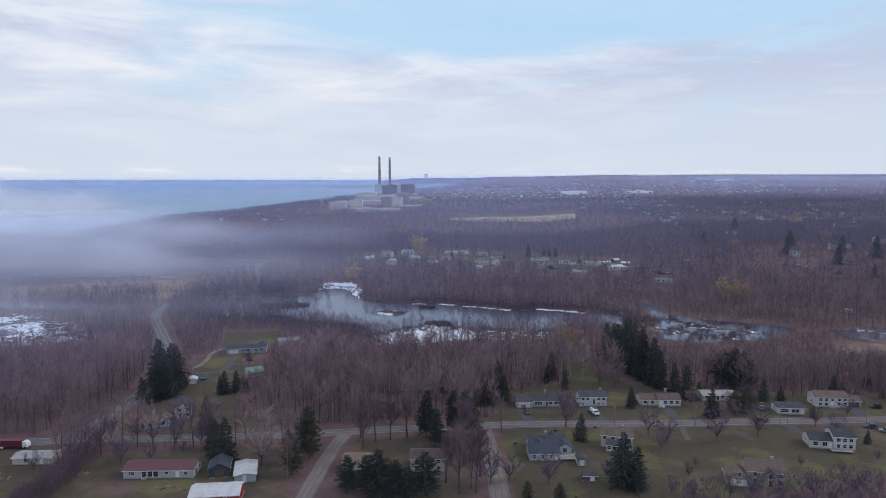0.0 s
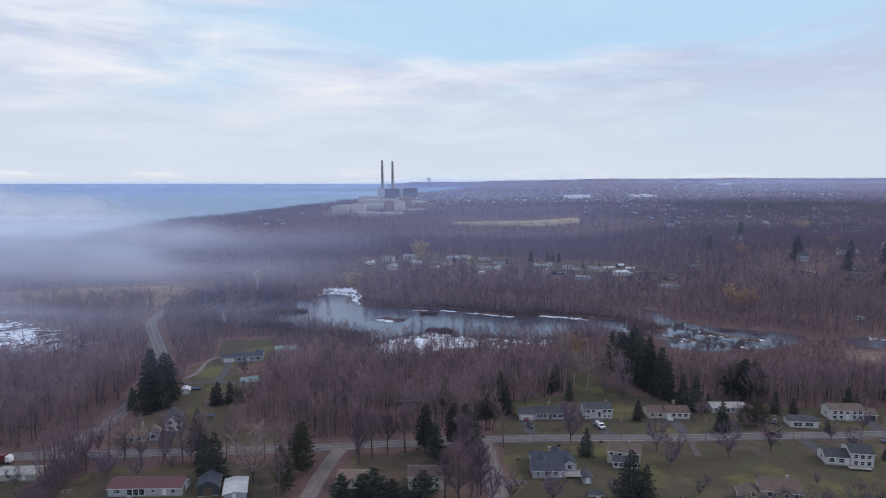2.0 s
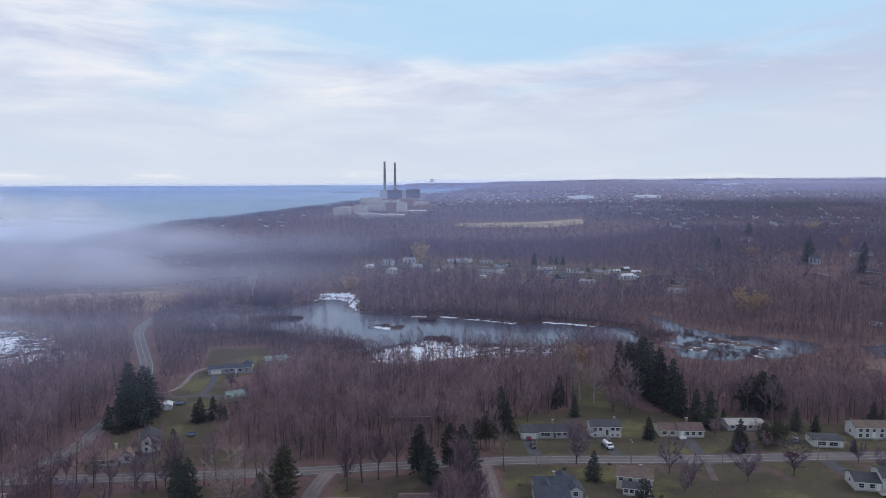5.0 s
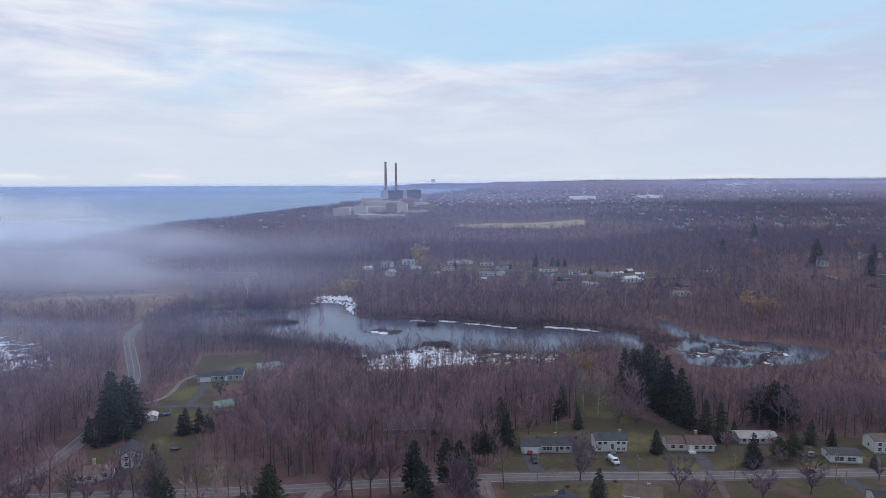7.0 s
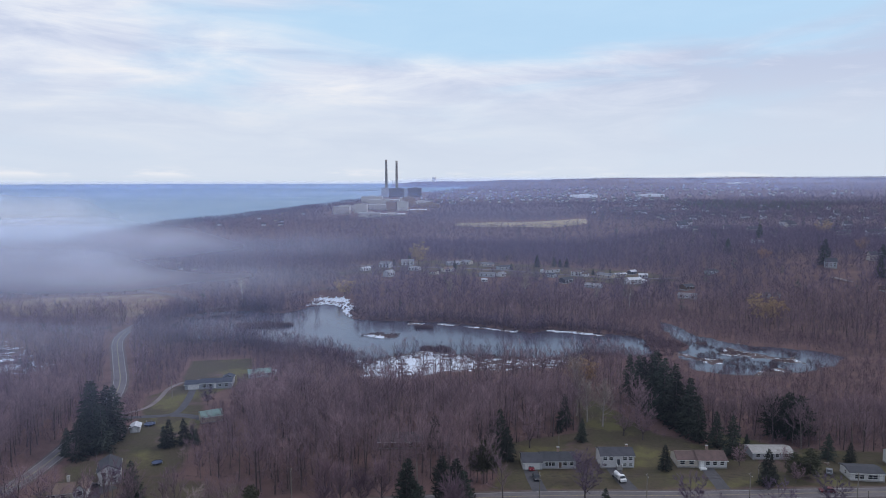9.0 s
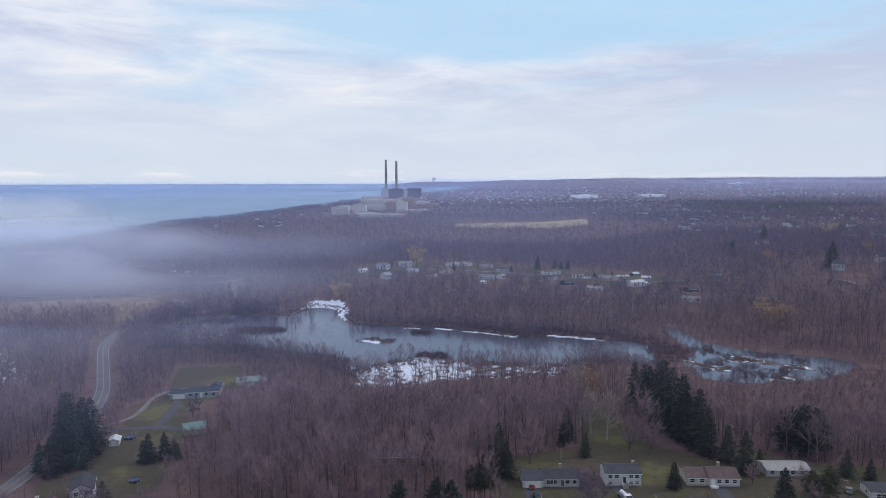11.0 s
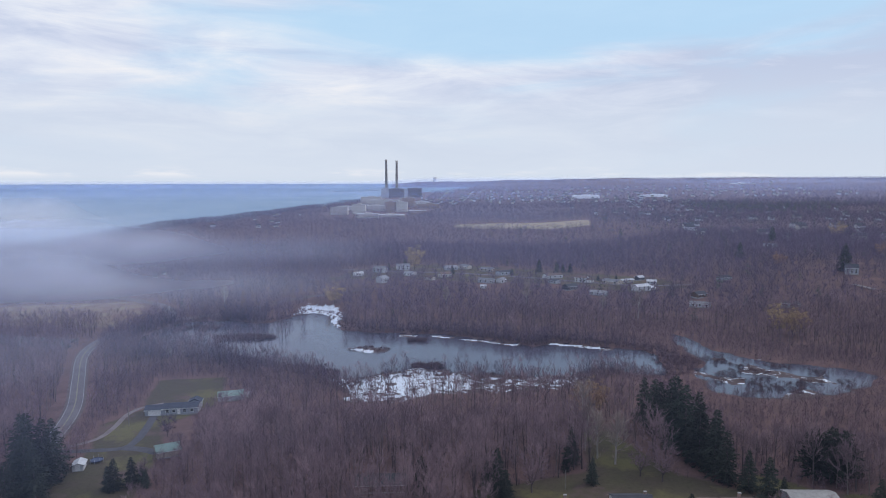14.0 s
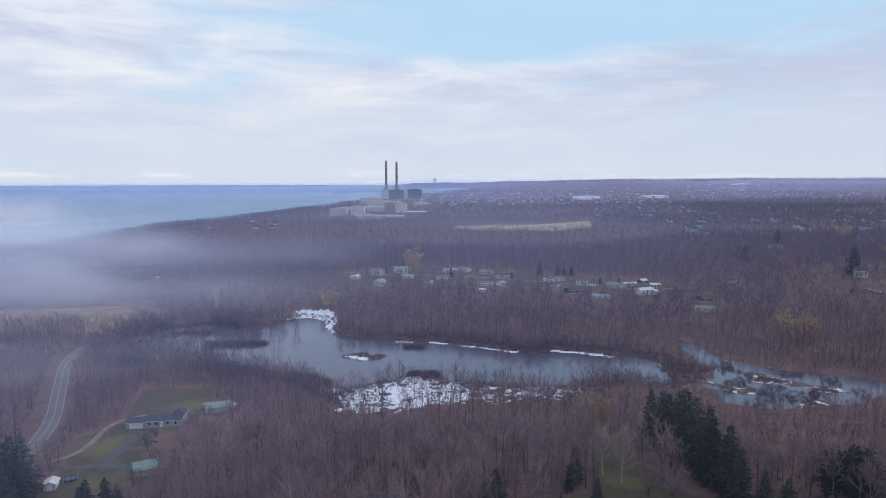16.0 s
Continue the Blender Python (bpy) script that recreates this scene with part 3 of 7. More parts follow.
def build_ground():
    xs = spaced(-4600, 4600, -420, 420, 3.4, 1.10)
    ys = spaced(-700, 4980, 170, 780, 3.2, 1.06)
    x, y = np.meshgrid(xs, ys)
    x, y = x.ravel(), y.ravel()
    r = np.hypot(x, y)
    over = np.maximum(r / EDGE, 1)
    x, y = x / over, y / over
    z = height(x, y)

    def soft(zones, width=8.0, amount=1.0):
        v = np.zeros(len(x))
        for p in zones:
            v = np.maximum(v, amount * ease(0.5 - outside(x, y, p) / width))
        return v

    grass = np.maximum(soft((FARM_LAWN, SOUTH_LAWN, NORTH_LAWN), 8, 0.95), soft((WEST_LAWN, JUNCTION_LAWN, CORNER_LAWN), 8, 0.62))
    grass = np.maximum(grass, np.maximum(soft((HAMLET,), 20, 0.6), 0.5 * ease(1 - off_line(x, y, MAIN_ROAD) / 14)))
    dry = np.maximum(soft((FAR_FIELD,), 20), np.maximum(soft((MEADOW,), 12, 0.46), soft((EAST_FIELD,), 12, 0.40)))
    town = ease((y - 2500) / 600) * ease((x + 100) / 200)
    dry = np.maximum(dry, 0.25 * town)
    marsh = np.maximum(soft((WEST_MARSH, EAST_MARSH, EAST_MARSH_FAR, SOUTH_ICE), 14), np.where(y < 700, ease(1 - (outside(x, y, POND_SHORE) + 2) / 8), 0))
    ice = np.maximum(soft((ICE_TONGUE,), 5, 0.86), np.maximum(soft((SOUTH_ICE,), 10, 0.70) * (1 - 0.35 * ease(x / 20)), soft((WEST_MARSH,), 30, 0.62)))
    ice = np.maximum(ice, soft((EAST_MARSH, EAST_MARSH_FAR), 20, 0.37))
    ice = np.maximum(ice, 1.0 * ease(0.5 - outside(x, y, [(-61, 478), (-52, 482), (-40, 471), (-44, 466)]) / 4))
    for line in NORTH_ICE:
        ice = np.maximum(ice, 0.8 * ease(1.5 - (off_line(x, y, line) + 1.2 * wavy(x, y, 4, 2.0)) / 2.6))
    me = fast_mesh("ground", np.stack([x, y, z], 1), grid_tris(len(xs), len(ys)), GROUND, {"grass": grass, "dry": dry, "marsh": marsh, "ice": ice}, True)
    tagged(new("ground", me), "brown leaf-strewn ground with lawns, dry fields and marsh", "ground", kind="structure")


def build_water():
    xs, ys = np.linspace(-430, 340, 40), np.linspace(340, 640, 20)
    x, y = [a.ravel() for a in np.meshgrid(xs, ys)]
    me = fast_mesh("pond", np.stack([x, y, 0 * x - 0.42], 1), grid_tris(40, 20), POND, None, True)
    tagged(new("pond", me), "calm dark grey pond reflecting bare trees", "water", kind="structure")
    xs, ys = np.concatenate([np.linspace(-4600, -900, 30), np.linspace(-850, 300, 24)]), np.linspace(600, 4980, 60)
    x, y = [a.ravel() for a in np.meshgrid(xs, ys)]
    over = np.maximum(np.hypot(x, y) / EDGE, 1)
    x, y = x / over, y / over
    me = fast_mesh("lake", np.stack([x, y, lake_height(x, y)], 1), grid_tris(len(xs), len(ys)), LAKE, None, True)
    tagged(new("lake", me), "wide pale blue lake reaching the horizon", "water", kind="structure")


build_ground()
build_water()


def ribbon(line, width, lift, side=0.0):
    """A strip along a line, following the ground."""
    pts = np.array(line)
    d = np.gradient(pts, axis=0)
    d /= np.linalg.norm(d, axis=1)[:, None]
    nrm = np.stack([-d[:, 1], d[:, 0]], 1)
    co = []
    cols = 5 if width > 2 else 2
    for k in np.linspace(-0.5, 0.5, cols):
        p = pts + nrm * (side + k * width)
        co.append(np.column_stack([p, height(p[:, 0], p[:, 1])]))
    # level across, and never under the ground on either side
    level = np.max([c[:, 2] for c in co], axis=0)
    if cols == 2:
        wide = [pts + nrm * k for k in (-3.4, -1.7, 0, 1.7, 3.4)]
        level = np.max([height(p[:, 0], p[:, 1]) for p in wide], axis=0)
    level = np.convolve(np.pad(level, 2, mode="edge"), np.ones(5) / 5, mode="valid") * 0.5 + level * 0.5
    for c in co:
        c[:, 2] = level + lift
    n = len(pts)
    s = Shape()
    vs = [tuple(p) for c in co for p in c]
    s.faces(vs, [(j * n + i, j * n + i + 1, (j + 1) * n + i + 1, (j + 1) * n + i) for j in range(cols - 1) for i in range(n - 1)])
    s.f = [f[::-1] for f in s.f]
    return s


def road(name, line, width, mat, label, marks=True, edge=1.6):
    ob = tagged(new(name, ribbon(line, width, 0.10).mesh(name, mat)), label, "road", kind="structure")
    if edge:
        part("shoulder", ribbon(line, width + 2 * edge, 0.05), SHOULDER, ob, "brown gravel road shoulder")
    if marks:
        for s in (-0.14, 0.14):
            part("centre_line", ribbon(line, 0.16, 0.14, s), YELLOW, ob, "worn yellow centre line")
        for s in (-width / 2 + 0.35, width / 2 - 0.35):
            part("edge_line", ribbon(line, 0.17, 0.14, s), PAINT, ob, "worn white edge line")
    return ob


road("main_road", MAIN_ROAD, 6.0, ASPHALT, "straight two-lane grey asphalt road past the houses", True, 1.0)
road("creek_road", CREEK_ROAD, 6.2, ASPHALT, "curving two-lane asphalt road crossing the creek", True, 1.0)
road("farm_road", FARM_ROAD, 4.0, GRAVEL, "pale gravel track along the creek woods", False)
LANE_W = road("west_lane", LANE_WEST, 5.4, LANE, "pale worn side lane between trees", False, 0)
LANE_E = road("east_lane", LANE_EAST, 6.2, LANE, "pale grey side street joining the main road", False, 0)
for lane_, line_ in ((LANE_W, LANE_WEST), (LANE_E, LANE_EAST)):
    for side_, wide_ in ((-1.55, 1.1), (0.25, 1.5), (1.9, 0.9)):
        part("wheel_track", ribbon(line_, wide_, 0.13, side_), GRAVEL, lane_, "pale worn wheel track")
road("hamlet_road", HAMLET_ROAD, 5.0, ASPHALT, "narrow asphalt road through the far houses", False, 0.8)


# ---- houses ----
WINDOW_MESHES = {}


def window_meshes(w, h):
    key = (round(w, 2), round(h, 2))
    if key not in WINDOW_MESHES:
        f = Shape()
        b = 0.09
        f.box(-w / 2 - b, w / 2 + b, -0.07, 0.02, h, h + b).box(-w / 2 - b, w / 2 + b, -0.09, 0.02, -b, 0)
        f.box(-w / 2 - b, -w / 2, -0.07, 0.02, 0, h).box(w / 2, w / 2 + b, -0.07, 0.02, 0, h)
        f.box(-w / 2, w / 2, -0.06, 0.02, h / 2 - 0.03, h / 2 + 0.03)
        if w > 1.5:
            f.box(-0.04, 0.04, -0.06, 0.02, 0, h)
        p = Shape().box(-w / 2, w / 2, -0.03, 0.01, 0, h)
        WINDOW_MESHES[key] = (f.mesh("window", FASCIA), p.mesh("pane", GLASS))
    return WINDOW_MESHES[key]


def window(parent, x, y, z, turn=0, w=1.1, h=1.2):
    """A window on a wall: turn 0 faces -y, 90 faces +x."""
    fr, pn = window_meshes(w, h)
    ob = part("window", fr, FASCIA, parent)
    ob.matrix_local = pose(x, y, z, 0, 0, turn)
    part("pane", pn, GLASS, ob)
    return ob


def door(parent, x, y, z, turn=0, w=0.95, h=2.05, mat=None, name="door", label=""):
    s = Shape().box(-w / 2, w / 2, -0.05, 0.01, 0, h)
    for k in (0.18, 0.56):
        s.box(-w * 0.36, w * 0.36, -0.065, -0.05, h * k, h * (k + 0.28))
    ob = part(name, s, mat or FASCIA, parent, label)
    ob.matrix_local = pose(x, y, z, 0, 0, turn)
    fr = Shape().box(-w / 2 - 0.1, -w / 2, -0.06, 0.01, 0, h + 0.1).box(w / 2, w / 2 + 0.1, -0.06, 0.01, 0, h + 0.1).box(-w / 2, w / 2, -0.06, 0.01, h, h + 0.1)
    part("door_frame", fr, FASCIA, ob)
    return ob


def garage_door(parent, x, y, z, turn=0, w=4.6, h=2.1, mat=None):
    s = Shape()
    for i in range(4):
        s.box(-w / 2, w / 2, -0.05 - 0.008 * (i % 2), 0.01, h * i / 4, h * (i + 1) / 4 - 0.02)
    ob = part("garage_door", s, mat or FASCIA, parent, "panelled garage door")
    ob.matrix_local = pose(x, y, z, 0, 0, turn)


def block(parent, x0, x1, y0, y1, h, rise, wall, roof, z0=0.0, along="x", over=0.4, hip=0.0, base=0.35):
    """Walls with gables, a foundation, and a roof with eaves. along: the ridge's direction."""
    s = Shape()
    if base:
        part("foundation", Shape().box(x0 - 0.04, x1 + 0.04, y0 - 0.04, y1 + 0.04, z0 - 1.2, z0 + base), FOUNDATION, parent)
    h, rise = h * 0.90, rise * 0.72
    zb, zt = z0 + base * 0.98, z0 + h
    t = 0.2
    if along == "x":
        ym = (y0 + y1) / 2
        s.ridge([(y0, zb), (y1, zb), (y1, zt), (ym, zt + rise), (y0, zt)], x0, x1)
        k = over * rise / (y1 - ym)
        for a, b in ((y0 - over, ym), (y1 + over, ym)):
            rs = Shape()
            xa, xb = x0 - over * 0.8, x1 + over * 0.8
            rs.ridge([(a, zt - k), (b, zt + rise), (b, zt + rise + t), (a, zt - k + t * 0.8)] if a < b else [(b, zt + rise), (a, zt - k), (a, zt - k + t * 0.8), (b, zt + rise + t)], xa, xb)
            if hip:
                rs.v = [(min(max(v[0], xa + hip * (v[2] - zt) / rise), xb - hip * (v[2] - zt) / rise) if v[2] > zt + rise * 0.5 else v[0], v[1], v[2]) for v in rs.v]
            slope = part("roof", rs, roof, parent)
            part("fascia", Shape().box(xa, xb, a - 0.03, a + 0.03, zt - k - 0.06, zt - k + t * 0.8 - 0.02), FASCIA, slope)
    else:
        xm = (x0 + x1) / 2
        s.prism([(x0, zb), (x1, zb), (x1, zt), (xm, zt + rise), (x0, zt)], y0, y1)
        k = over * rise / (x1 - xm)
        for a, b in ((x0 - over, xm), (x1 + over, xm)):
            rs = Shape()
            rs.prism([(a, zt - k), (b, zt + rise), (b, zt + rise + t), (a, zt - k + t * 0.8)], y0 - over * 0.8, y1 + over * 0.8)
            slope = part("roof", rs, roof, parent)
            part("fascia", Shape().box(a - 0.03, a + 0.03, y0 - over * 0.8, y1 + over * 0.8, zt - k - 0.06, zt - k + t * 0.8 - 0.02), FASCIA, slope)
    return part("wall", s, wall, parent)


def chimney(parent, x, y, z, h, mat=None):
    c = part("chimney", Shape().box(x - 0.4, x + 0.4, y - 0.35, y + 0.35, z, z + h), mat or BRICK, parent, "short masonry chimney")
    part("chimney_cap", Shape().box(x - 0.48, x + 0.48, y - 0.43, y + 0.43, z + h, z + h + 0.12), FOUNDATION, c)


def at_ground(x, y, turn=0.0, dz=0.0):
    return pose(x, y, H0(x, y) + dz, 0, 0, turn)


HOUSES = []     # centre and reach of every building, which the woods keep clear of


def house(x, y, turn, label, reach=10.0, category="house", name="house", dz=0.05):
    HOUSES.append((x, y, reach))
    return thing(name, at_ground(x, y, turn, dz), label, category)


def ranch_with_garage():
    h = house(33.5, 282.5, 1, "grey-roofed white ranch house with attached garage", 12)
    block(h, -9, -2.6, -4.0, 4.2, 2.8, 1.9, WHITE, SHINGLE)
    block(h, -2.6, 9, -3.2, 4.4, 2.9, 2.2, PALE_GREY, SHINGLE)
    garage_door(h, -5.8, -4.0, 0.1, 0, 4.8)
    for x in (-0.9, 0.2, 1.3):
        window(h, x, -3.2, 1.0, 0, 0.95, 1.3)
    door(h, 3.6, -3.2, 0.35, mat=BROWN)
    for x in (5.2, 7.4):
        window(h, x, -3.2, 1.1, 0, 1.3, 1.1)
    window(h, 9, 0.5, 1.1, 90)
    chimney(h, 3.5, 0.8, 4.2, 1.6)
    return h


def raised_ranch():
    h = house(56.5, 284, 1, "two-level white raised ranch with dark roof", 9)
    block(h, -5.6, 5.6, -3.8, 3.8, 4.6, 2.0, WHITE, SHINGLE)
    for x in (-4.2, -2.2, 2.4, 4.3):
        window(h, x, -3.8, 2.75, 0, 1.3, 1.05)
    for x in (-4.2, 2.4, 4.3):
        window(h, x, -3.8, 0.8, 0, 1.1, 0.8)
    d = door(h, 0.3, -3.8, 1.0, mat=DARK_WALL)
    part("step", Shape().box(-0.5, 1.2, -5.6, -4.05, -0.2, 1.15), FOUNDATION, h, "concrete entrance steps")
    for x in (-0.55, 1.25):
        part("porch_rail", Shape().box(x - 0.05, x + 0.05, -5.6, -4.05, 1.1, 2.0), FASCIA, h)
    window(h, 5.6, 0, 2.7, 90)
    chimney(h, 4.2, 1.2, 4.6, 1.5)


def brown_roof_ranch():
    h = house(85, 284.5, -1, "long pale ranch house under a brown shingle roof", 11)
    block(h, -8, -1.2, -3.6, 4.2, 2.8, 2.0, CREAM, BROWN_SHINGLE)
    block(h, -1.2, 8.2, -4.2, 4.2, 3.0, 2.2, WHITE, BROWN_SHINGLE)
    for x in (-6.4, -3.4):
        window(h, x, -3.6, 1.0, 0, 1.5, 1.2)
    for x in (1.8, 4.2, 6.6):
        window(h, x, -4.2, 1.1, 0, 1.3, 1.2)
    door(h, 0, -4.2, 0.5)
    part("porch", Shape().box(-1.1, 1.1, -5.8, -4.25, -0.2, 0.45).box(-1.1, -0.98, -5.8, -5.7, 0.45, 1.4).box(0.98, 1.1, -5.8, -5.7, 0.45, 1.4), FASCIA, h, "white entrance porch")
    chimney(h, 3.0, 0.6, 4.6, 1.3)


def cottage_behind_spruce():
    h = house(112, 291, 0, "low grey cottage half hidden by a spruce", 9)
    block(h, -7, 7, -3.5, 3.5, 2.7, 1.3, PALE_GREY, FOUNDATION)
    for x in (-5.2, -2.2, 1.5, 4.6):
        window(h, x, -3.5, 1.0, 0, 1.3, 1.2)
    door(h, -0.4, -3.5, 0.35, mat=DARK_WALL)


def workshop():
    h = house(134.5, 274, -6, "low white workshop with a dark flat-pitched roof", 8, "garage", "workshop")
    block(h, -5.2, 5.2, -3.2, 4.0, 2.9, 0.9, WHITE, SHINGLE)
    for x in (-2.4, 1.6):
        window(h, x, -3.2, 0.8, 0, 2.8, 1.3)
    door(h, 4.2, -3.2, 0.35)
    window(h, -5.2, 0, 1.0, -90)


def colonial_with_garage():
    h = house(157.5, 282.5, -3, "wide white two-storey house with brown roof and garage", 13)
    block(h, -8.6, 4.4, -3.8, 3.8, 4.7, 2.2, WHITE, BROWN_SHINGLE)
    block(h, 4.4, 10, -3.0, 3.6, 2.7, 1.8, CREAM, BROWN_SHINGLE)
    for x in (-6.8, -4.4, 0.8, 3.0):
        window(h, x, -3.8, 2.75, 0, 1.2, 1.1)
        window(h, x, -3.8, 0.8, 0, 1.2, 1.2)
    door(h, -2, -3.8, 0.4)
    window(h, -2, -3.8, 2.75, 0, 1.0, 1.0)
    garage_door(h, 7.2, -3.0, 0.1, 0, 4.4, 2.2, DARK_WALL)
    part("step", Shape().box(-3, -1, -5.0, -3.85, -0.3, 0.4), FOUNDATION, h)
    window(h, -8.6, 0, 1.2, -90)


def corner_house():
    h = house(30.5, 234, 2, "grey L-shaped house with slate-blue roof and deck", 13)
    block(h, -6.5, 6, -1, 7, 3.0, 2.4, PALE_GREY, BLUE_SHINGLE)
    block(h, -7.5, 2.6, -8, 0.4, 2.9, 2.4, PALE_GREY, BLUE_SHINGLE)
    block(h, 3.0, 7.5, -3.5, 3.0, 3.1, 1.9, PALE_GREY, BLUE_SHINGLE, along="y")
    block(h, -4.8, -1.4, -3, 3.4, 3.6, 1.6, PALE_GREY, BLUE_SHINGLE, along="y")
    block(h, 1.4, 4.6, 4.0, 8.4, 3.2, 1.7, PALE_GREY, BLUE_SHINGLE, along="y")
    for x in (-6, -3.2, -0.4):
        window(h, x, -8, 1.1, 0, 0.9, 1.1)
    window(h, 5.2, -3.5, 1.2, 0, 1.4, 1.3)
    window(h, 7.5, 0, 1.2, 90)
    window(h, -6.5, 4, 1.1, -90)
    deck = part("deck", Shape().box(2.7, 8.5, -8.2, -3.6, 0.45, 0.6).box(2.8, 2.95, -8.1, -7.95, -0.3, 0.45).box(8.2, 8.35, -8.1, -7.95, -0.3, 0.45).box(8.2, 8.35, -3.9, -3.75, -0.3, 0.45), DECK, h, "weathered wooden deck")
    rail = Shape().box(2.7, 8.5, -8.2, -8.12, 1.4, 1.5).box(8.42, 8.5, -8.2, -3.6, 1.4, 1.5)
    for i in range(20):
        rail.box(2.75 + i * 0.3, 2.79 + i * 0.3, -8.18, -8.14, 0.6, 1.4)
    for i in range(15):
        rail.box(8.44, 8.48, -8.1 + i * 0.3, -8.06 + i * 0.3, 0.6, 1.4)
    part("railing", rail, DECK, deck)
    door(h, 1.2, -8, 0.45)
    chimney(h, -0.3, 3, 5.0, 1.0)


def white_farmhouse():
    h = house(56, 239, -16, "two-storey white house with grey roof and wing", 12)
    block(h, -5.6, 5.2, -2.6, 4.2, 4.9, 2.6, CREAM, BROWN_SHINGLE)
    block(h, -3.6, 4.4, -6.4, -2.6, 2.8, 1.6, WHITE, SHINGLE)
    for x in (-4.3, -1.5, 1.6, 3.9):
        window(h, x, -2.6, 3.0, 0, 1.1, 1.3)
    for x in (-2.6, -0.9, 2.0, 3.4):
        window(h, x, -6.4, 0.9, 0, 1.2, 1.3)
    window(h, -5.6, 1, 3.0, -90)
    window(h, -5.6, 2.6, 1.0, -90)
    door(h, 0.5, -6.4, 0.4, mat=DARK_WALL)
    chimney(h, 1.5, 1.0, 5.6, 1.4)


def split_level():
    h = house(131, 240, -10, "split-level white house with grey shingle roof", 12)
    block(h, -7, 0.5, -4, 4, 3.2, 2.2, WHITE, SHINGLE, along="x")
    block(h, 0.5, 7.5, -4.6, 4, 5.4, 2.2, WHITE, SHINGLE)
    for x in (2.0, 4.0, 6.0):
        window(h, x, -4.6, 3.1, 0, 1.2, 1.2)
        window(h, x, -4.6, 0.9, 0, 1.2, 1.2)
    for x in (-5.2, -2.2):
        window(h, x, -4, 1.1, 0, 1.5, 1.3)
    window(h, -7, 0, 1.1, -90)
    door(h, -0.4, -4, 0.4)
    part("deck", Shape().box(-1, 6, -7.5, -4.65, 0.5, 0.65).box(-0.9, -0.75, -7.4, -7.25, -0.4, 0.5).box(5.8, 5.95, -7.4, -7.25, -0.4, 0.5), DECK, h, "weathered deck")


def gabled_brown_roof_house():
    h = house(91, 212, -14, "tan house with several gables and brown roof", 12)
    block(h, -2, 9, -4, 5, 5.0, 3.0, TAN, BROWN_SHINGLE)
    block(h, -8, -1, -6, 1, 2.8, 2.4, TAN, BROWN_SHINGLE, along="y")
    block(h, 2.5, 6.5, -5.2, 0, 4.4, 2.2, TAN, BROWN_SHINGLE, along="y")
    garage_door(h, -4.5, -6, 0.1, 0, 4.6)
    window(h, -4.5, -6, 3.2, 0, 0.9, 1.0)
    for x in (0.4, 7.6):
        window(h, x, -4, 2.9, 0, 1.1, 1.2)
        window(h, x, -4, 0.8, 0, 1.1, 1.3)
    window(h, 4.5, -5.2, 2.8, 0, 1.1, 1.4)
    door(h, 4.5, -5.2, 0.4, mat=BROWN)
    chimney(h, 6.0, 1.0, 4.6, 2.9, CONCRETE)


def long_red_roof_house():
    h = house(-96, 217, 1.5, "long pale grey house under a dull red roof", 14)
    block(h, -11, 11, -4, 4, 2.9, 1.9, PALE_GREY, RED_ROOF)
    window(h, -8, -4, 1.1, 0, 1.3, 1.0)
    for x in (-4.4, -2.6, -0.8):
        window(h, x, -4, 0.5, 0, 1.5, 1.8)
    window(h, 2.6, -4, 1.2, 0, 1.0, 0.9)
    door(h, 6.0, -4, 0.35)
    window(h, 8.6, -4, 1.1, 0, 1.2, 1.0)
    door(h, 11, -1.5, 0.2, 90, 1.6, 2.1, DARK_WALL)
    window(h, 11, 1.8, 1.1, 90)
    part("step", Shape().box(-5, -3.4, -5, -4.05, -0.3, 0.3), FOUNDATION, h)
    part("shutter", Shape().box(-9.05, -8.75, -4.05, -4, 1.0, 2.2), DARK_WALL, h)


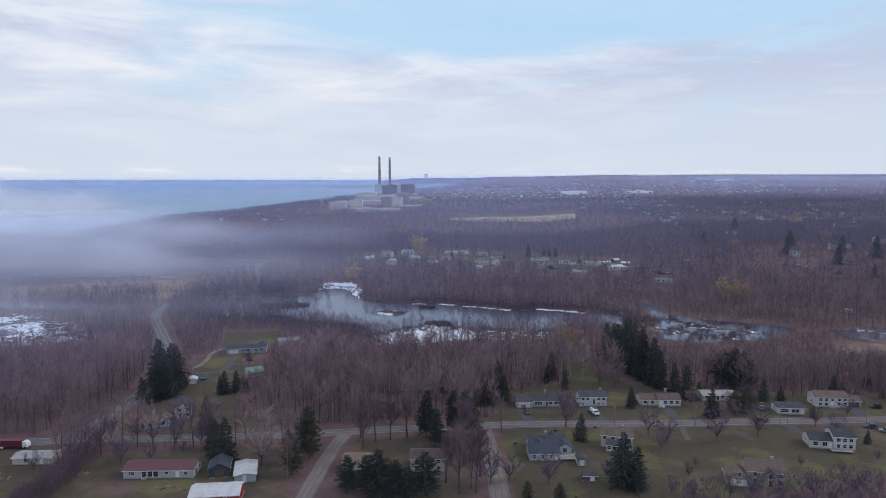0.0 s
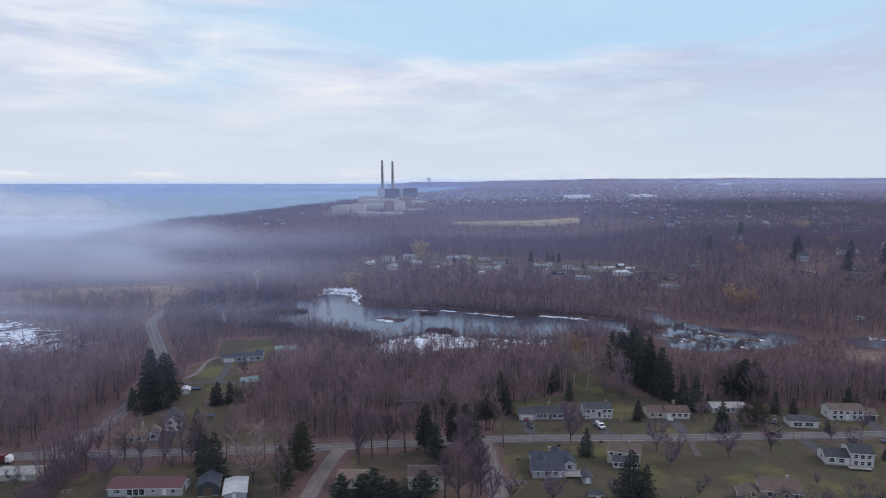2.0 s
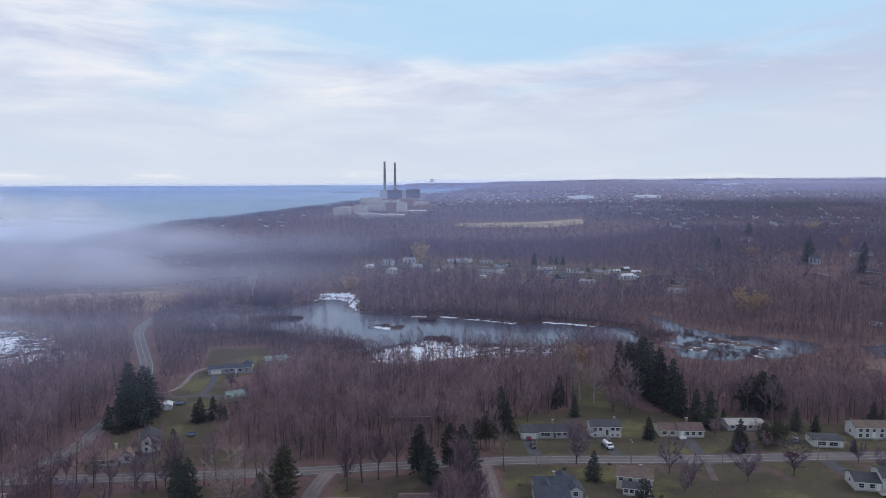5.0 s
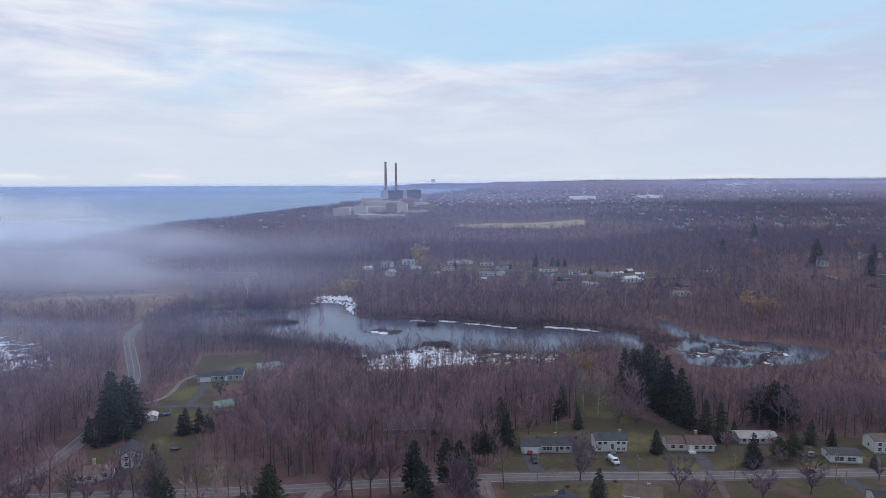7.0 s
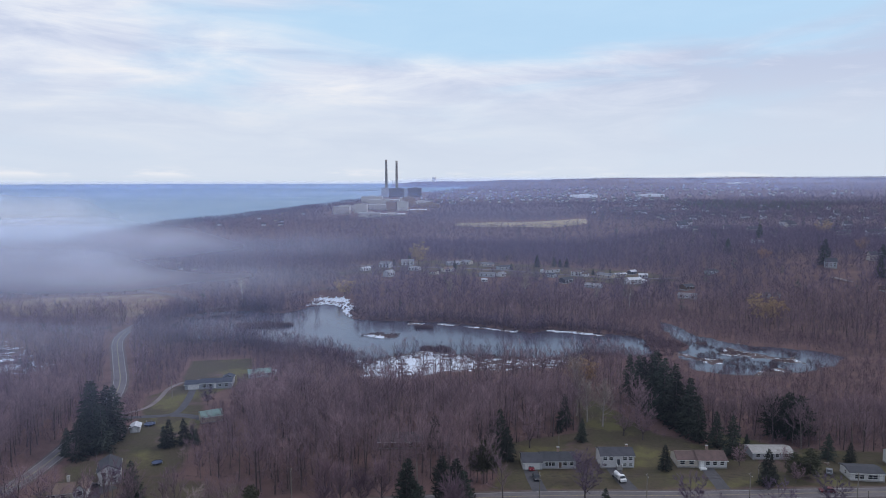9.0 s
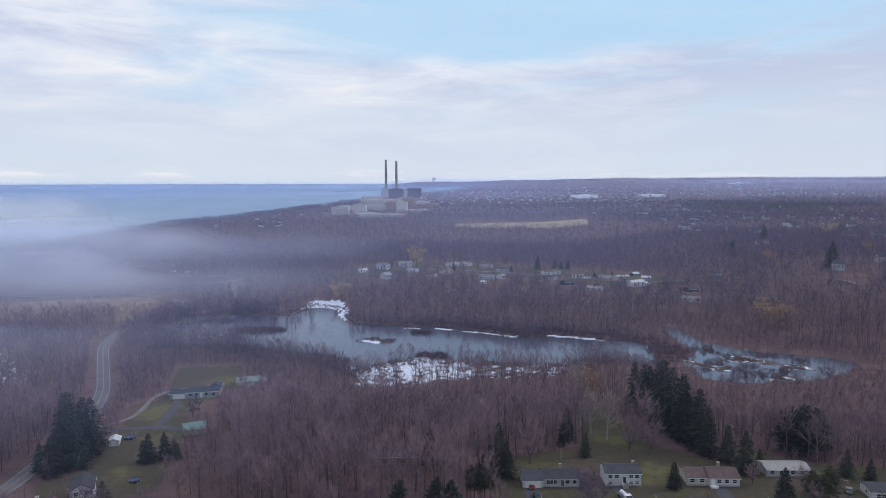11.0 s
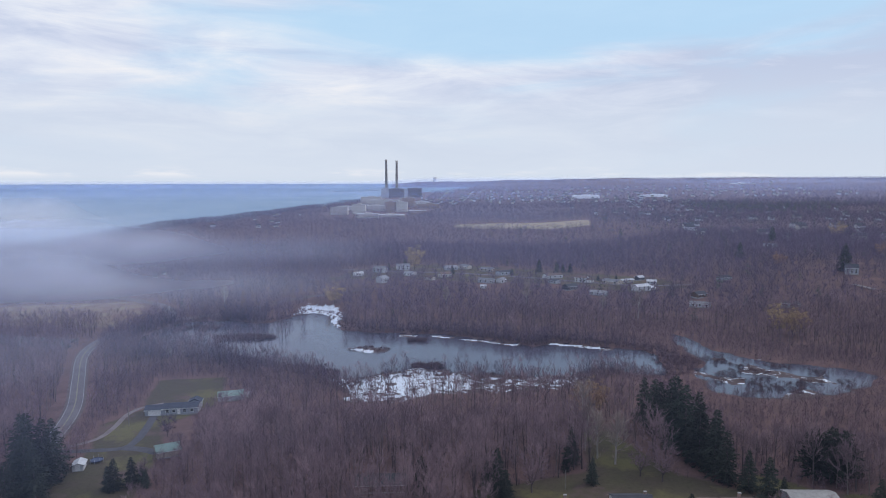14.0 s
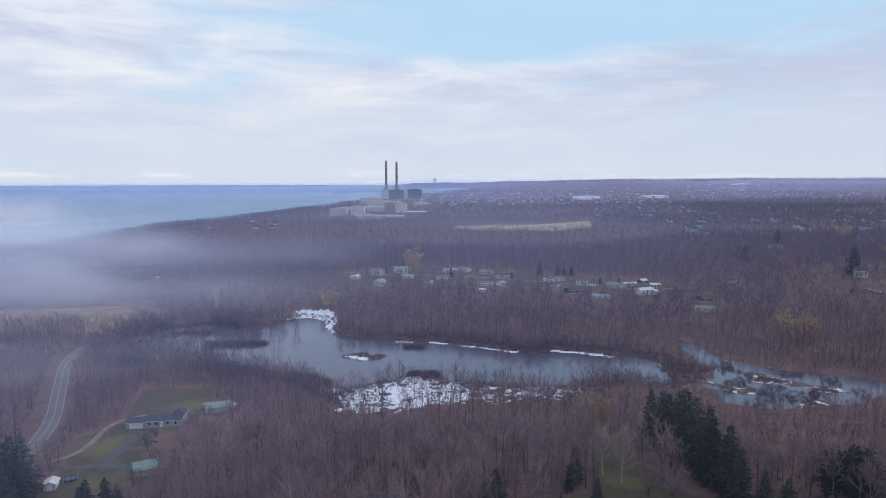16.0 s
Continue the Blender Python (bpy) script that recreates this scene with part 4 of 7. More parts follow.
def outbuildings():
    b = house(-77.5, 217, 12, "dark barn with slate-blue gable roof", 7, "barn", "barn")
    block(b, -3, 3, -4, 4, 3.4, 2.4, DARK_WALL, BLUE_SHINGLE, along="y")
    garage_door(b, 0, -4, 0.1, 0, 2.8, 2.4, BROWN)
    b = house(-69, 215, 14, "low shed with a pale metal roof", 6, "shed", "long_shed")
    block(b, -3, 3.4, -5.4, 5.4, 2.6, 0.7, PALE_GREY, PALE_ROOF, along="y")
    door(b, 0, -5.4, 0.3)
    b = house(-72.5, 199, 6, "red barn with pale metal roof", 8, "barn", "barn")
    block(b, -7, 7, -4.5, 4, 3.4, 1.7, RED_WALL, PALE_ROOF)
    window(b, 3, -4.5, 1.2)
    b = house(-142, 226, 2, "low pale shed with weathered grey roof", 8, "shed", "storage_shed")
    block(b, -6.5, 6.5, -3, 3, 2.6, 0.8, CREAM, FOUNDATION)
    door(b, 3, -3, 0.3)
    window(b, -2, -3, 1.0)
    b = house(-117, 258, 16, "small tan-roofed cottage beside the road", 8, "house", "cottage")
    block(b, -4.5, 2.2, -3.4, 3.4, 3.0, 2.4, CREAM, TAN_ROOF)
    block(b, 2.2, 6.0, -2.8, 3.0, 3.2, 2.2, WHITE, TAN_ROOF, along="y")
    for x in (-3, -0.4):
        window(b, x, -3.4, 1.1)
    window(b, 4.1, -2.8, 1.2, 0, 1.3, 1.3)
    chimney(b, 0.5, 0, 4.8, 1.7, CONCRETE)
    b = house(-110, 270, 24, "tall white house with dark gable roof", 7)
    block(b, -3.2, 3.2, -4.6, 4.6, 5.2, 2.6, WHITE, SHINGLE, along="y")
    for z in (1.0, 3.1):
        window(b, -1.4, -4.6, z)
        window(b, 1.4, -4.6, z)
        window(b, 3.2, 0, z, 90)
    b = house(-122, 313, 18, "small white garden shed on the lawn", 4, "shed", "garden_shed")
    block(b, -1.7, 1.7, -2.4, 2.4, 2.2, 1.0, WHITE, PALE_ROOF, along="y", base=0.1)
    door(b, 0, -2.4, 0.1, 0, 1.3, 1.9)
    b = house(-113, 368, 10, "long grey-blue farmhouse with attached white garage door", 13)
    block(b, -10.5, -3.5, -3.2, 3.6, 2.8, 1.4, GREY, BLUE_SHINGLE)
    block(b, -3.5, 10.5, -3.4, 4.0, 3.2, 1.5, GREY, BLUE_SHINGLE)
    block(b, 5.5, 10.4, 3.8, 8, 3.3, 1.5, GREY, BLUE_SHINGLE, along="y")
    garage_door(b, -6.6, -3.2, 0.1, 0, 5.0)
    for x in (-1.6, 1.0, 5.2, 8.2):
        window(b, x, -3.4, 1.2, 0, 1.2, 1.2)
    door(b, 3.0, -3.4, 0.4)
    b = house(-97, 325, 30, "barn with a pale green metal roof among trees", 7, "barn", "barn")
    block(b, -4, 4, -3.5, 3.5, 2.8, 1.9, TAN, GREEN_ROOF)
    b = house(-94, 386, 20, "weathered greenhouse-like barn with pale green roof", 8, "barn", "barn")
    block(b, -6, 5, -3.5, 3.5, 2.8, 1.6, PALE_GREY, GREEN_ROOF)
    block(b, 5.8, 7.6, -1, 1.2, 2.2, 0.8, WHITE, PALE_ROOF)
    b = house(-18, 300, 3, "grey-roofed brown house hidden in the woods", 10)
    block(b, -8, 8, -4, 4, 3.0, 2.4, BROWN, SHINGLE)
    for x in (-5, -1, 4):
        window(b, x, -4, 1.1)
    b = house(-33.5, 222, 0, "low cream house behind tall pines", 8)
    block(b, -5, 5, -4, 4, 3.0, 1.6, CREAM, TAN_ROOF)
    window(b, -2.5, -4, 1.0)
    window(b, 1.5, -4, 1.0)
    b = house(-11, 221, 1, "cream two-storey house behind tall pines", 9)
    block(b, -5.5, 5.5, -4, 4, 5.0, 2.0, CREAM, BROWN_SHINGLE)
    for x in (-3.5, 0, 3.5):
        window(b, x, -4, 2.9)
        window(b, x, -4, 0.9)
    for x, y, rot, mat in ((40, 224, 0, GREY), (40, 212, 1, BROWN)):
        b = house(x, y, rot, "small grey garden shed with gable roof" if mat is GREY else "weathered brown garden shed with dark roof", 3.5, "shed", "garden_shed")
        if mat is GREY:
            block(b, -1.4, 1.4, -2, 2, 2.2, 1.0, mat, SHINGLE, along="y", base=0.1)
            door(b, 0, -2, 0.1, 0, 1.2, 1.8)
        else:
            block(b, -2.2, 2.2, -1.5, 1.5, 2.0, 0.8, mat, SHINGLE, base=0.1)
            door(b, 0.8, -1.5, 0.1, 0, 1.2, 1.7)


def far_house(x, y, turn, L, W, h, rise, wall, roof, label, along="x", wing=False):
    b = house(x, y, turn, label, 8)
    block(b, -L / 2, L / 2, -W / 2, W / 2, h, rise, wall, roof, along=along)
    for z in ((1.0, 2.8) if h > 4.4 else (1.0,)):
        for k in (-0.32, 0.0, 0.32):
            window(b, k * L, -W / 2, z, 0, 1.3, 1.3)
    if wing:
        block(b, L / 2, L / 2 + 5.5, -W / 2 + 0.6, W / 2 - 1, 2.7, 1.5, wall, roof)
        garage_door(b, L / 2 + 2.7, -W / 2 + 0.6, 0.1, 0, 3.6)
    return b


def hamlet():
    spots = [(-85, 724, 38, 9, 6, 2.8, 1.6, WHITE, PALE_ROOF, 0), (-67, 750, -25, 12, 8, 4.8, 2.6, PALE_GREY, GREY_SHINGLE, 0), (-46, 768, 12, 13, 8, 5.0, 2.2, WHITE, GREY_SHINGLE, 0), (-36, 725, -30, 11, 7, 3.2, 1.8, WHITE, GREY_SHINGLE, 0),
             (-58, 684, 55, 9, 7, 4.6, 2.6, PALE_GREY, GREY_SHINGLE, 0), (2, 764, 20, 13, 8, 3.0, 2.0, PALE_GREY, GREY_SHINGLE, 0), (17, 770, -35, 11, 8, 3.2, 2.0, CREAM, GREY_SHINGLE, 0), (-3, 716, 30, 11, 7, 3.4, 2.2, CREAM, TAN_ROOF, 0), (34, 681, -18, 14, 7, 3.0, 1.8, PALE_GREY, GREY_SHINGLE, 0),
             (47, 681, 48, 7, 6, 3.2, 1.8, WHITE, GREY_SHINGLE, 0), (30, 656, 0, 5, 4, 2.4, 1.2, WHITE, PALE_ROOF, 0), (96, 706, 25, 17, 8, 3.2, 2.0, WHITE, BROWN_SHINGLE, 0), (118, 683, -28, 10, 8, 4.6, 2.0, WHITE, BROWN_SHINGLE, 1), (102, 650, 35, 11, 7, 3.2, 2.2, DARK_WALL, SHINGLE, 0),
             (142, 673, -40, 15, 8, 3.0, 2.0, TAN, GREY_SHINGLE, 0), (159, 643, 22, 13, 8, 4.6, 2.0, WHITE, PALE_ROOF, 1), (175, 668, -15, 8, 6, 3.0, 1.4, PALE_GREY, PALE_ROOF, 0), (171, 691, 30, 7, 5, 3.2, 1.6, DARK_WALL, PALE_ROOF, 0), (122, 630, -32, 14, 7, 2.8, 1.6, PALE_GREY, GREY_SHINGLE, 0), (187, 587, -25, 14, 8, 2.8, 1.6, PALE_GREY, GREY_SHINGLE, 0),
             (195, 612, 28, 10, 7, 3.0, 2.2, BROWN, SHINGLE, 0), (38, 753, -20, 13, 7, 2.8, 1.8, TAN, GREY_SHINGLE, 0), (53, 728, 33, 14, 8, 3.0, 1.8, GREY, SHINGLE, 0), (-16, 697, -38, 8, 6, 2.8, 1.8, CREAM, BROWN_SHINGLE, 0), (157, 681, 18, 12, 5, 2.6, 1.0, TAN, PALE_ROOF, 0), (93, 676, -45, 8, 7, 2.8, 1.8, GREY, SHINGLE, 0),
             (323, 632, -24, 9, 8, 5.2, 4.0, GREY, SHINGLE, 0), (352, 594, -30, 11, 8, 3.6, 2.2, BROWN, SHINGLE, 0), (334, 572, 20, 12, 7, 2.8, 1.8, BROWN, SHINGLE, 0), (337, 800, -22, 13, 9, 5.2, 2.0, WHITE, BROWN_SHINGLE, 0), (231, 654, 30, 10, 7, 2.8, 1.8, GREY, SHINGLE, 0), (246, 573, -18, 12, 7, 2.8, 1.6, GREY, SHINGLE, 0)]
    for i, (x, y, rot, L, W, h, rise, wall, roof, wing) in enumerate(spots):
        tone = {"white_siding": "white", "pale_grey_siding": "pale grey", "cream_siding": "cream", "dark_siding": "dark", "tan_siding": "tan", "brown_siding": "brown", "grey_siding": "grey"}[wall.name]
        kind = "two-storey" if h > 4.4 else "single-storey"
        far_house(x, y, rot, L, W, h, rise, wall, roof, "%s %s house with %s in the far hamlet" % (kind, tone, roof.name.replace("_", " ")), wing=bool(wing))


ranch_with_garage()
raised_ranch()
brown_roof_ranch()
cottage_behind_spruce()
workshop()
colonial_with_garage()
corner_house()
white_farmhouse()
split_level()
gabled_brown_roof_house()
long_red_roof_house()
outbuildings()
hamlet()


# ---- trees ----
def rot_about(v, axis, angle):
    return Matrix.Rotation(angle, 3, axis) @ v


class Tris:
    """Triangles for plants: wood and fine growth kept apart."""

    def __init__(self):
        self.v, self.f = [], []

    def tube(self, p, q, r0, r1, n):
        w = (q - p).normalized()
        u = w.orthogonal().normalized()
        s = w.cross(u)
        k = len(self.v)
        for c, r in ((p, r0), (q, r1)):
            for i in range(n):
                a = 2 * math.pi * i / n
                self.v.append(c + (u * math.cos(a) + s * math.sin(a)) * r)
        for i in range(n):
            j = (i + 1) % n
            self.f += [(k + i, k + j, k + n + j), (k + i, k + n + j, k + n + i)]

    def blade(self, p, q, width, rng):
        w = q - p
        s = w.cross(Vector((rng.uniform(-1, 1), rng.uniform(-1, 1), rng.uniform(-1, 1)))).normalized() * width * 0.5
        k = len(self.v)
        self.v += [p - s, p + s, q]
        self.f.append((k, k + 1, k + 2))

    def leaf(self, p, q, width, rng):
        """A four-cornered lens from p to q."""
        w = q - p
        s = w.cross(Vector((rng.uniform(-1, 1), rng.uniform(-1, 1), rng.uniform(-0.6, 0.6)))).normalized() * width * 0.5
        m = p + w * 0.4
        k = len(self.v)
        self.v += [p, m + s, q, m - s]
        self.f += [(k, k + 1, k + 2), (k, k + 2, k + 3)]

    def arrays(self):
        return np.array([tuple(p) for p in self.v], dtype=np.float32), np.array(self.f, dtype=np.int32)


def aside(d, angle, turn):
    """The direction d bent by angle, to the side given by turn."""
    u = d.orthogonal().normalized()
    return rot_about(rot_about(d, u, angle), d, turn).normalized()


def bare_tree(seed, tall=16.0, crown_from=0.42, spread=0.55, level=0, droop=0.0, stout=1.0):
    """A leafless tree: trunk, limbs, branches and a haze of twigs. level: 0 full, 1 middle, 2 far, 3 farthest."""
    rng = random.Random(seed)
    wood, fine = Tris(), Tris()
    lean = Vector((rng.uniform(-0.06, 0.06), rng.uniform(-0.06, 0.06), 1)).normalized()
    r = tall * 0.0155 * stout
    if level >= 2:
        n = (48, 12, 6)[level - 2]
        wide = (0.34, 0.78, 2.6)[level - 2]
        s = Vector((1, 0.3, 0)).normalized() * r * (1.3 if level == 2 else 2)
        if level == 2:
            for s in (Vector((r * 0.75, 0, 0)), Vector((0, r * 0.75, 0))):
                k = len(wood.v)
                wood.v += [-s, s, lean * tall * 0.8]
                wood.f.append((k, k + 1, k + 2))
        for i in range(n):
            # a rounded crown, with some low growth about the foot
            a, up_ = rng.uniform(0, 6.283), rng.uniform(-1, 1)
            out_ = math.sqrt(max(0.0, 1 - up_ * up_)) * rng.uniform(0.2, 1)
            h = 0.56 + 0.34 * up_
            if i % 4 == 3:
                h, out_ = rng.uniform(0.03, 0.28), rng.uniform(0.2, 0.9)
            c = lean * tall * h + Vector((math.cos(a), math.sin(a), 0)) * out_ * tall * spread * 0.42
            d = Vector((math.cos(a) * out_ * 0.9, math.sin(a) * out_ * 0.9, rng.uniform(0.3, 1.1))).normalized()
            l = tall * rng.uniform(0.07, 0.15)
            if level == 2:
                fine.blade(c - d * l * 0.5, c + d * l, wide * rng.uniform(0.6, 1.3), rng)
            else:
                fine.leaf(c - d * l * 0.5, c + d * l, wide * rng.uniform(0.6, 1.3), rng)
        return wood, fine
    sides = 5 if level == 0 else 3
    forks = [0.0, 0.35, 0.7, 0.95] if level == 0 else [0.0, 0.9]
    pts = [lean * tall * f + Vector((rng.uniform(-0.02, 0.02) * tall * f, rng.uniform(-0.02, 0.02) * tall * f, 0)) for f in forks]
    for i in range(len(pts) - 1):
        wood.tube(pts[i], pts[i + 1], r * (1 - 0.8 * forks[i]), r * (1 - 0.85 * forks[i + 1]) if i < len(pts) - 2 else r * 0.12, sides)
    limbs = (19 if stout > 1 else 10) if level == 0 else 6
    for i in range(limbs):
        f = crown_from + (0.9 - crown_from) * (i + rng.uniform(-0.3, 0.3)) / limbs
        f = min(max(f, 0.25), 0.9)
        base = lean * tall * f
        d = aside(lean, rng.uniform(0.5, 1.0) * (1.30 - 0.65 * f), i * 2.4 + rng.uniform(-0.5, 0.5))
        l = tall * spread * rng.uniform(0.45, 0.75) * (1.15 - 0.65 * f)
        mid = base + d * l * 0.5
        tip = mid + (d + Vector((0, 0, 0.45 - droop))).normalized() * l * 0.55
        lr = r * 0.36 * (1.1 - 0.6 * f)
        wood.tube(base, mid, lr, lr * 0.65, 3)
        if level == 0:
            wood.tube(mid, tip, lr * 0.65, lr * 0.2, 3)
        for b in range(4 if level == 0 else 3):
            t = rng.uniform(0.25, 1.0)
            p = base.lerp(mid, t * 2) if t < 0.5 else mid.lerp(tip, t * 2 - 1)
            bd = aside((tip - base).normalized(), rng.uniform(0.4, 0.9), rng.uniform(0, 6.28))
            bd = (bd + Vector((0, 0, 0.35 - droop))).normalized()
            bl = l * rng.uniform(0.35, 0.6)
            q = p + bd * bl
            if level == 0:
                fine.tube(p, q, lr * 0.34, lr * 0.1, 3)
            else:
                fine.blade(p, q, 0.10, rng)
            for k in range((10 if stout > 1 else 6) if level == 0 else 4):
                s = p.lerp(q, rng.uniform(0.1, 1.0))
                td = (aside(bd, rng.uniform(0.25, 0.8), rng.uniform(0, 6.28)) + Vector((0, 0, 0.3 - 2.0 * droop))).normalized()
                fine.blade(s, s + td * rng.uniform(0.09, 0.19) * tall, 0.074 * (1 + 0.5 * (stout - 1)) if level == 0 else 0.094, rng)
        for k in range((20 if stout > 1 else 16) if level == 0 else 12):
            t = rng.uniform(0.15, 1.0)
            s = base.lerp(mid, t * 2) if t < 0.5 else mid.lerp(tip, t * 2 - 1)
            td = (aside(d, rng.uniform(0.3, 1.1), rng.uniform(0, 6.28)) + Vector((0, 0, 0.35 - 2.0 * droop))).normalized()
            fine.blade(s, s + td * rng.uniform(0.07, 0.17) * tall, 0.074 * (1 + 0.5 * (stout - 1)) if level == 0 else 0.094, rng)
    for k in range(14 if level == 0 else 20):
        # low growth about the foot
        a = rng.uniform(0, 6.283)
        s = Vector((math.cos(a), math.sin(a), 0)) * tall * rng.uniform(0.02, 0.13) + Vector((0, 0, tall * rng.uniform(0.0, 0.20)))
        fine.blade(s, s + Vector((math.cos(a) * 0.4, math.sin(a) * 0.4, rng.uniform(0.5, 1.2))) * tall * rng.uniform(0.07, 0.15), 0.10, rng)
    for k in range(26 if level == 0 else 12):
        s = lean * tall * rng.uniform(0.72, 0.97)
        td = aside(lean, rng.uniform(0.15, 0.9), rng.uniform(0, 6.28))
        fine.blade(s, s + td * rng.uniform(0.08, 0.16) * tall, 0.08 * stout if level == 0 else 0.12, rng)
    return wood, fine


def vase_tree(seed, tall=15.0, spread=0.8, droop=0.0, branches=17):
    """A yard tree: a short trunk that parts into rising leaders, with a rounded crown of fine twigs."""
    rng = random.Random(seed)
    wood, fine = Tris(), Tris()
    r = tall * 0.017
    fork = Vector((rng.uniform(-0.01, 0.01) * tall, rng.uniform(-0.01, 0.01) * tall, tall * rng.uniform(0.12, 0.18)))
    wood.tube(Vector((0, 0, 0)), fork, r * 1.1, r * 0.85, 6)
    leaders = 8
    for i in range(leaders):
        a = i * 2.4 + rng.uniform(-0.4, 0.4)
        out_ = spread * tall * (0.12 if i == 0 else rng.uniform(0.20, 0.44))
        top = tall * (0.98 - 0.30 * (out_ / (spread * tall * 0.44)) ** 2) * rng.uniform(0.92, 1.02)
        pts = [fork]
        for t in (0.35, 0.7, 1.0):
            pts.append(Vector((math.cos(a) * out_ * t ** 0.8, math.sin(a) * out_ * t ** 0.8, fork.z + (top - fork.z) * t)) + Vector((rng.uniform(-1, 1), rng.uniform(-1, 1), 0)) * tall * 0.015)
        for k in range(3):
            wood.tube(pts[k], pts[k + 1], r * (0.40, 0.24, 0.12)[k], r * (0.24, 0.12, 0.03)[k], 4)
        for b in range(branches):
            t = rng.uniform(0.25, 2.95)
            k = int(t)
            p = pts[k].lerp(pts[k + 1], t - k)
            d = Vector((math.cos(a), math.sin(a), 0)) * rng.uniform(-0.2, 0.9) + Vector((rng.uniform(-0.8, 0.8), rng.uniform(-0.8, 0.8), rng.uniform(0.2, 0.9) - droop))
            d.normalize()
            q = p + d * tall * rng.uniform(0.10, 0.19) * (1.15 - 0.2 * k)
            fine.blade(p, q, 0.11, rng)
            for c in range(14):
                s = p.lerp(q, rng.uniform(0.15, 1.0))
                e = (aside(d, rng.uniform(0.2, 0.8), rng.uniform(0, 6.28)) + Vector((0, 0, 0.25 - 2.0 * droop))).normalized()
                fine.blade(s, s + e * tall * rng.uniform(0.05, 0.12), 0.085, rng)
    return wood, fine


def conifer(seed, tall=16.0, wide=0.30, level=0, ragged=0.3, bare=0.06, domed=False):
    """A spruce, or a domed pine: trunk and whorls of branches feathered with needle sprays."""
    rng = random.Random(seed)
    wood, fine = Tris(), Tris()
    wood.tube(Vector((0, 0, 0)), Vector((0, 0, tall * 0.97)), tall * 0.014, tall * 0.003, 5 if level == 0 else 3)
    n = 150 if level == 0 else 22
    lean = Vector((rng.uniform(-0.3, 0.3), rng.uniform(-0.3, 0.3), 0))
    for i in range(n):
        f = bare + (0.985 - bare) * (i + rng.uniform(-1.5, 1.5)) / n
        f = min(max(f, bare * 0.7), 0.985)
        u = (f - bare * 0.7) / (1 - bare * 0.7)
        if domed:
            reach = tall * wide * (1 - u ** 2.0) ** 0.75 * (0.72 + 0.28 * min(1, u / 0.3)) + tall * 0.02
        else:
            reach = tall * wide * (1 - f) ** 0.70 * (0.66 + 0.34 * min(1, f / 0.2)) + tall * 0.012
        a = i * 2.399 + rng.uniform(-0.4, 0.4)
        l = reach * rng.uniform(1 - 1.3 * ragged, 1 + 0.35 * ragged)
        d = Vector((math.cos(a), math.sin(a), 0))
        side = Vector((-d.y, d.x, 0))
        p = Vector((0, 0, tall * f)) + lean * f
        q = p + d * l + Vector((0, 0, l * (rng.uniform(-0.25, 0.30) if domed else rng.uniform(-0.50, -0.08))))
        m = p.lerp(q, 0.6) + Vector((0, 0, l * 0.06))
        s = side * l * (0.06 if level == 0 else 0.34)
        drop = Vector((0, 0, l * (0.05 if level == 0 else 0.3)))
        k0 = len(fine.v)
        fine.v += [p, m + s - drop, q, m - s - drop, m]
        fine.f += [(k0, k0 + 1, k0 + 4), (k0 + 1, k0 + 2, k0 + 4), (k0 + 2, k0 + 3, k0 + 4), (k0 + 3, k0, k0 + 4)]
        if level:
            continue
        for b in range(7 + int(17 * l / (tall * wide))):
            t = rng.uniform(0.15, 1.0)
            c = p.lerp(q, t) + Vector((0, 0, rng.uniform(-0.06, 0.06) * l))
            e = (d * rng.uniform(0.1, 0.9) + side * rng.uniform(-1.0, 1.0) + Vector((0, 0, rng.uniform(-0.55, 0.45) if not domed else rng.uniform(-0.2, 0.8)))).normalized()
            fine.blade(c, c + e * (0.35 + 0.30 * l * (1.15 - 0.6 * t)) * rng.uniform(0.6, 1.2), 0.30, rng)
    return wood, fine


def bush(seed, tall=2.6, wide=2.2, n=120):
    rng = random.Random(seed)
    fine = Tris()
    for i in range(n):
        a, t = rng.uniform(0, 6.283), rng.uniform(0.1, 1.0)
        d = Vector((math.cos(a) * t, math.sin(a) * t, rng.uniform(0.5, 1.3))).normalized()
        p = Vector((math.cos(a) * t * wide * 0.5, math.sin(a) * t * wide * 0.5, rng.uniform(0, 0.35) * tall))
        fine.blade(p, p + d * tall * rng.uniform(0.3, 0.75), 0.075, rng)
    return fine


def template(made):
    return tuple(t.arrays() for t in made)


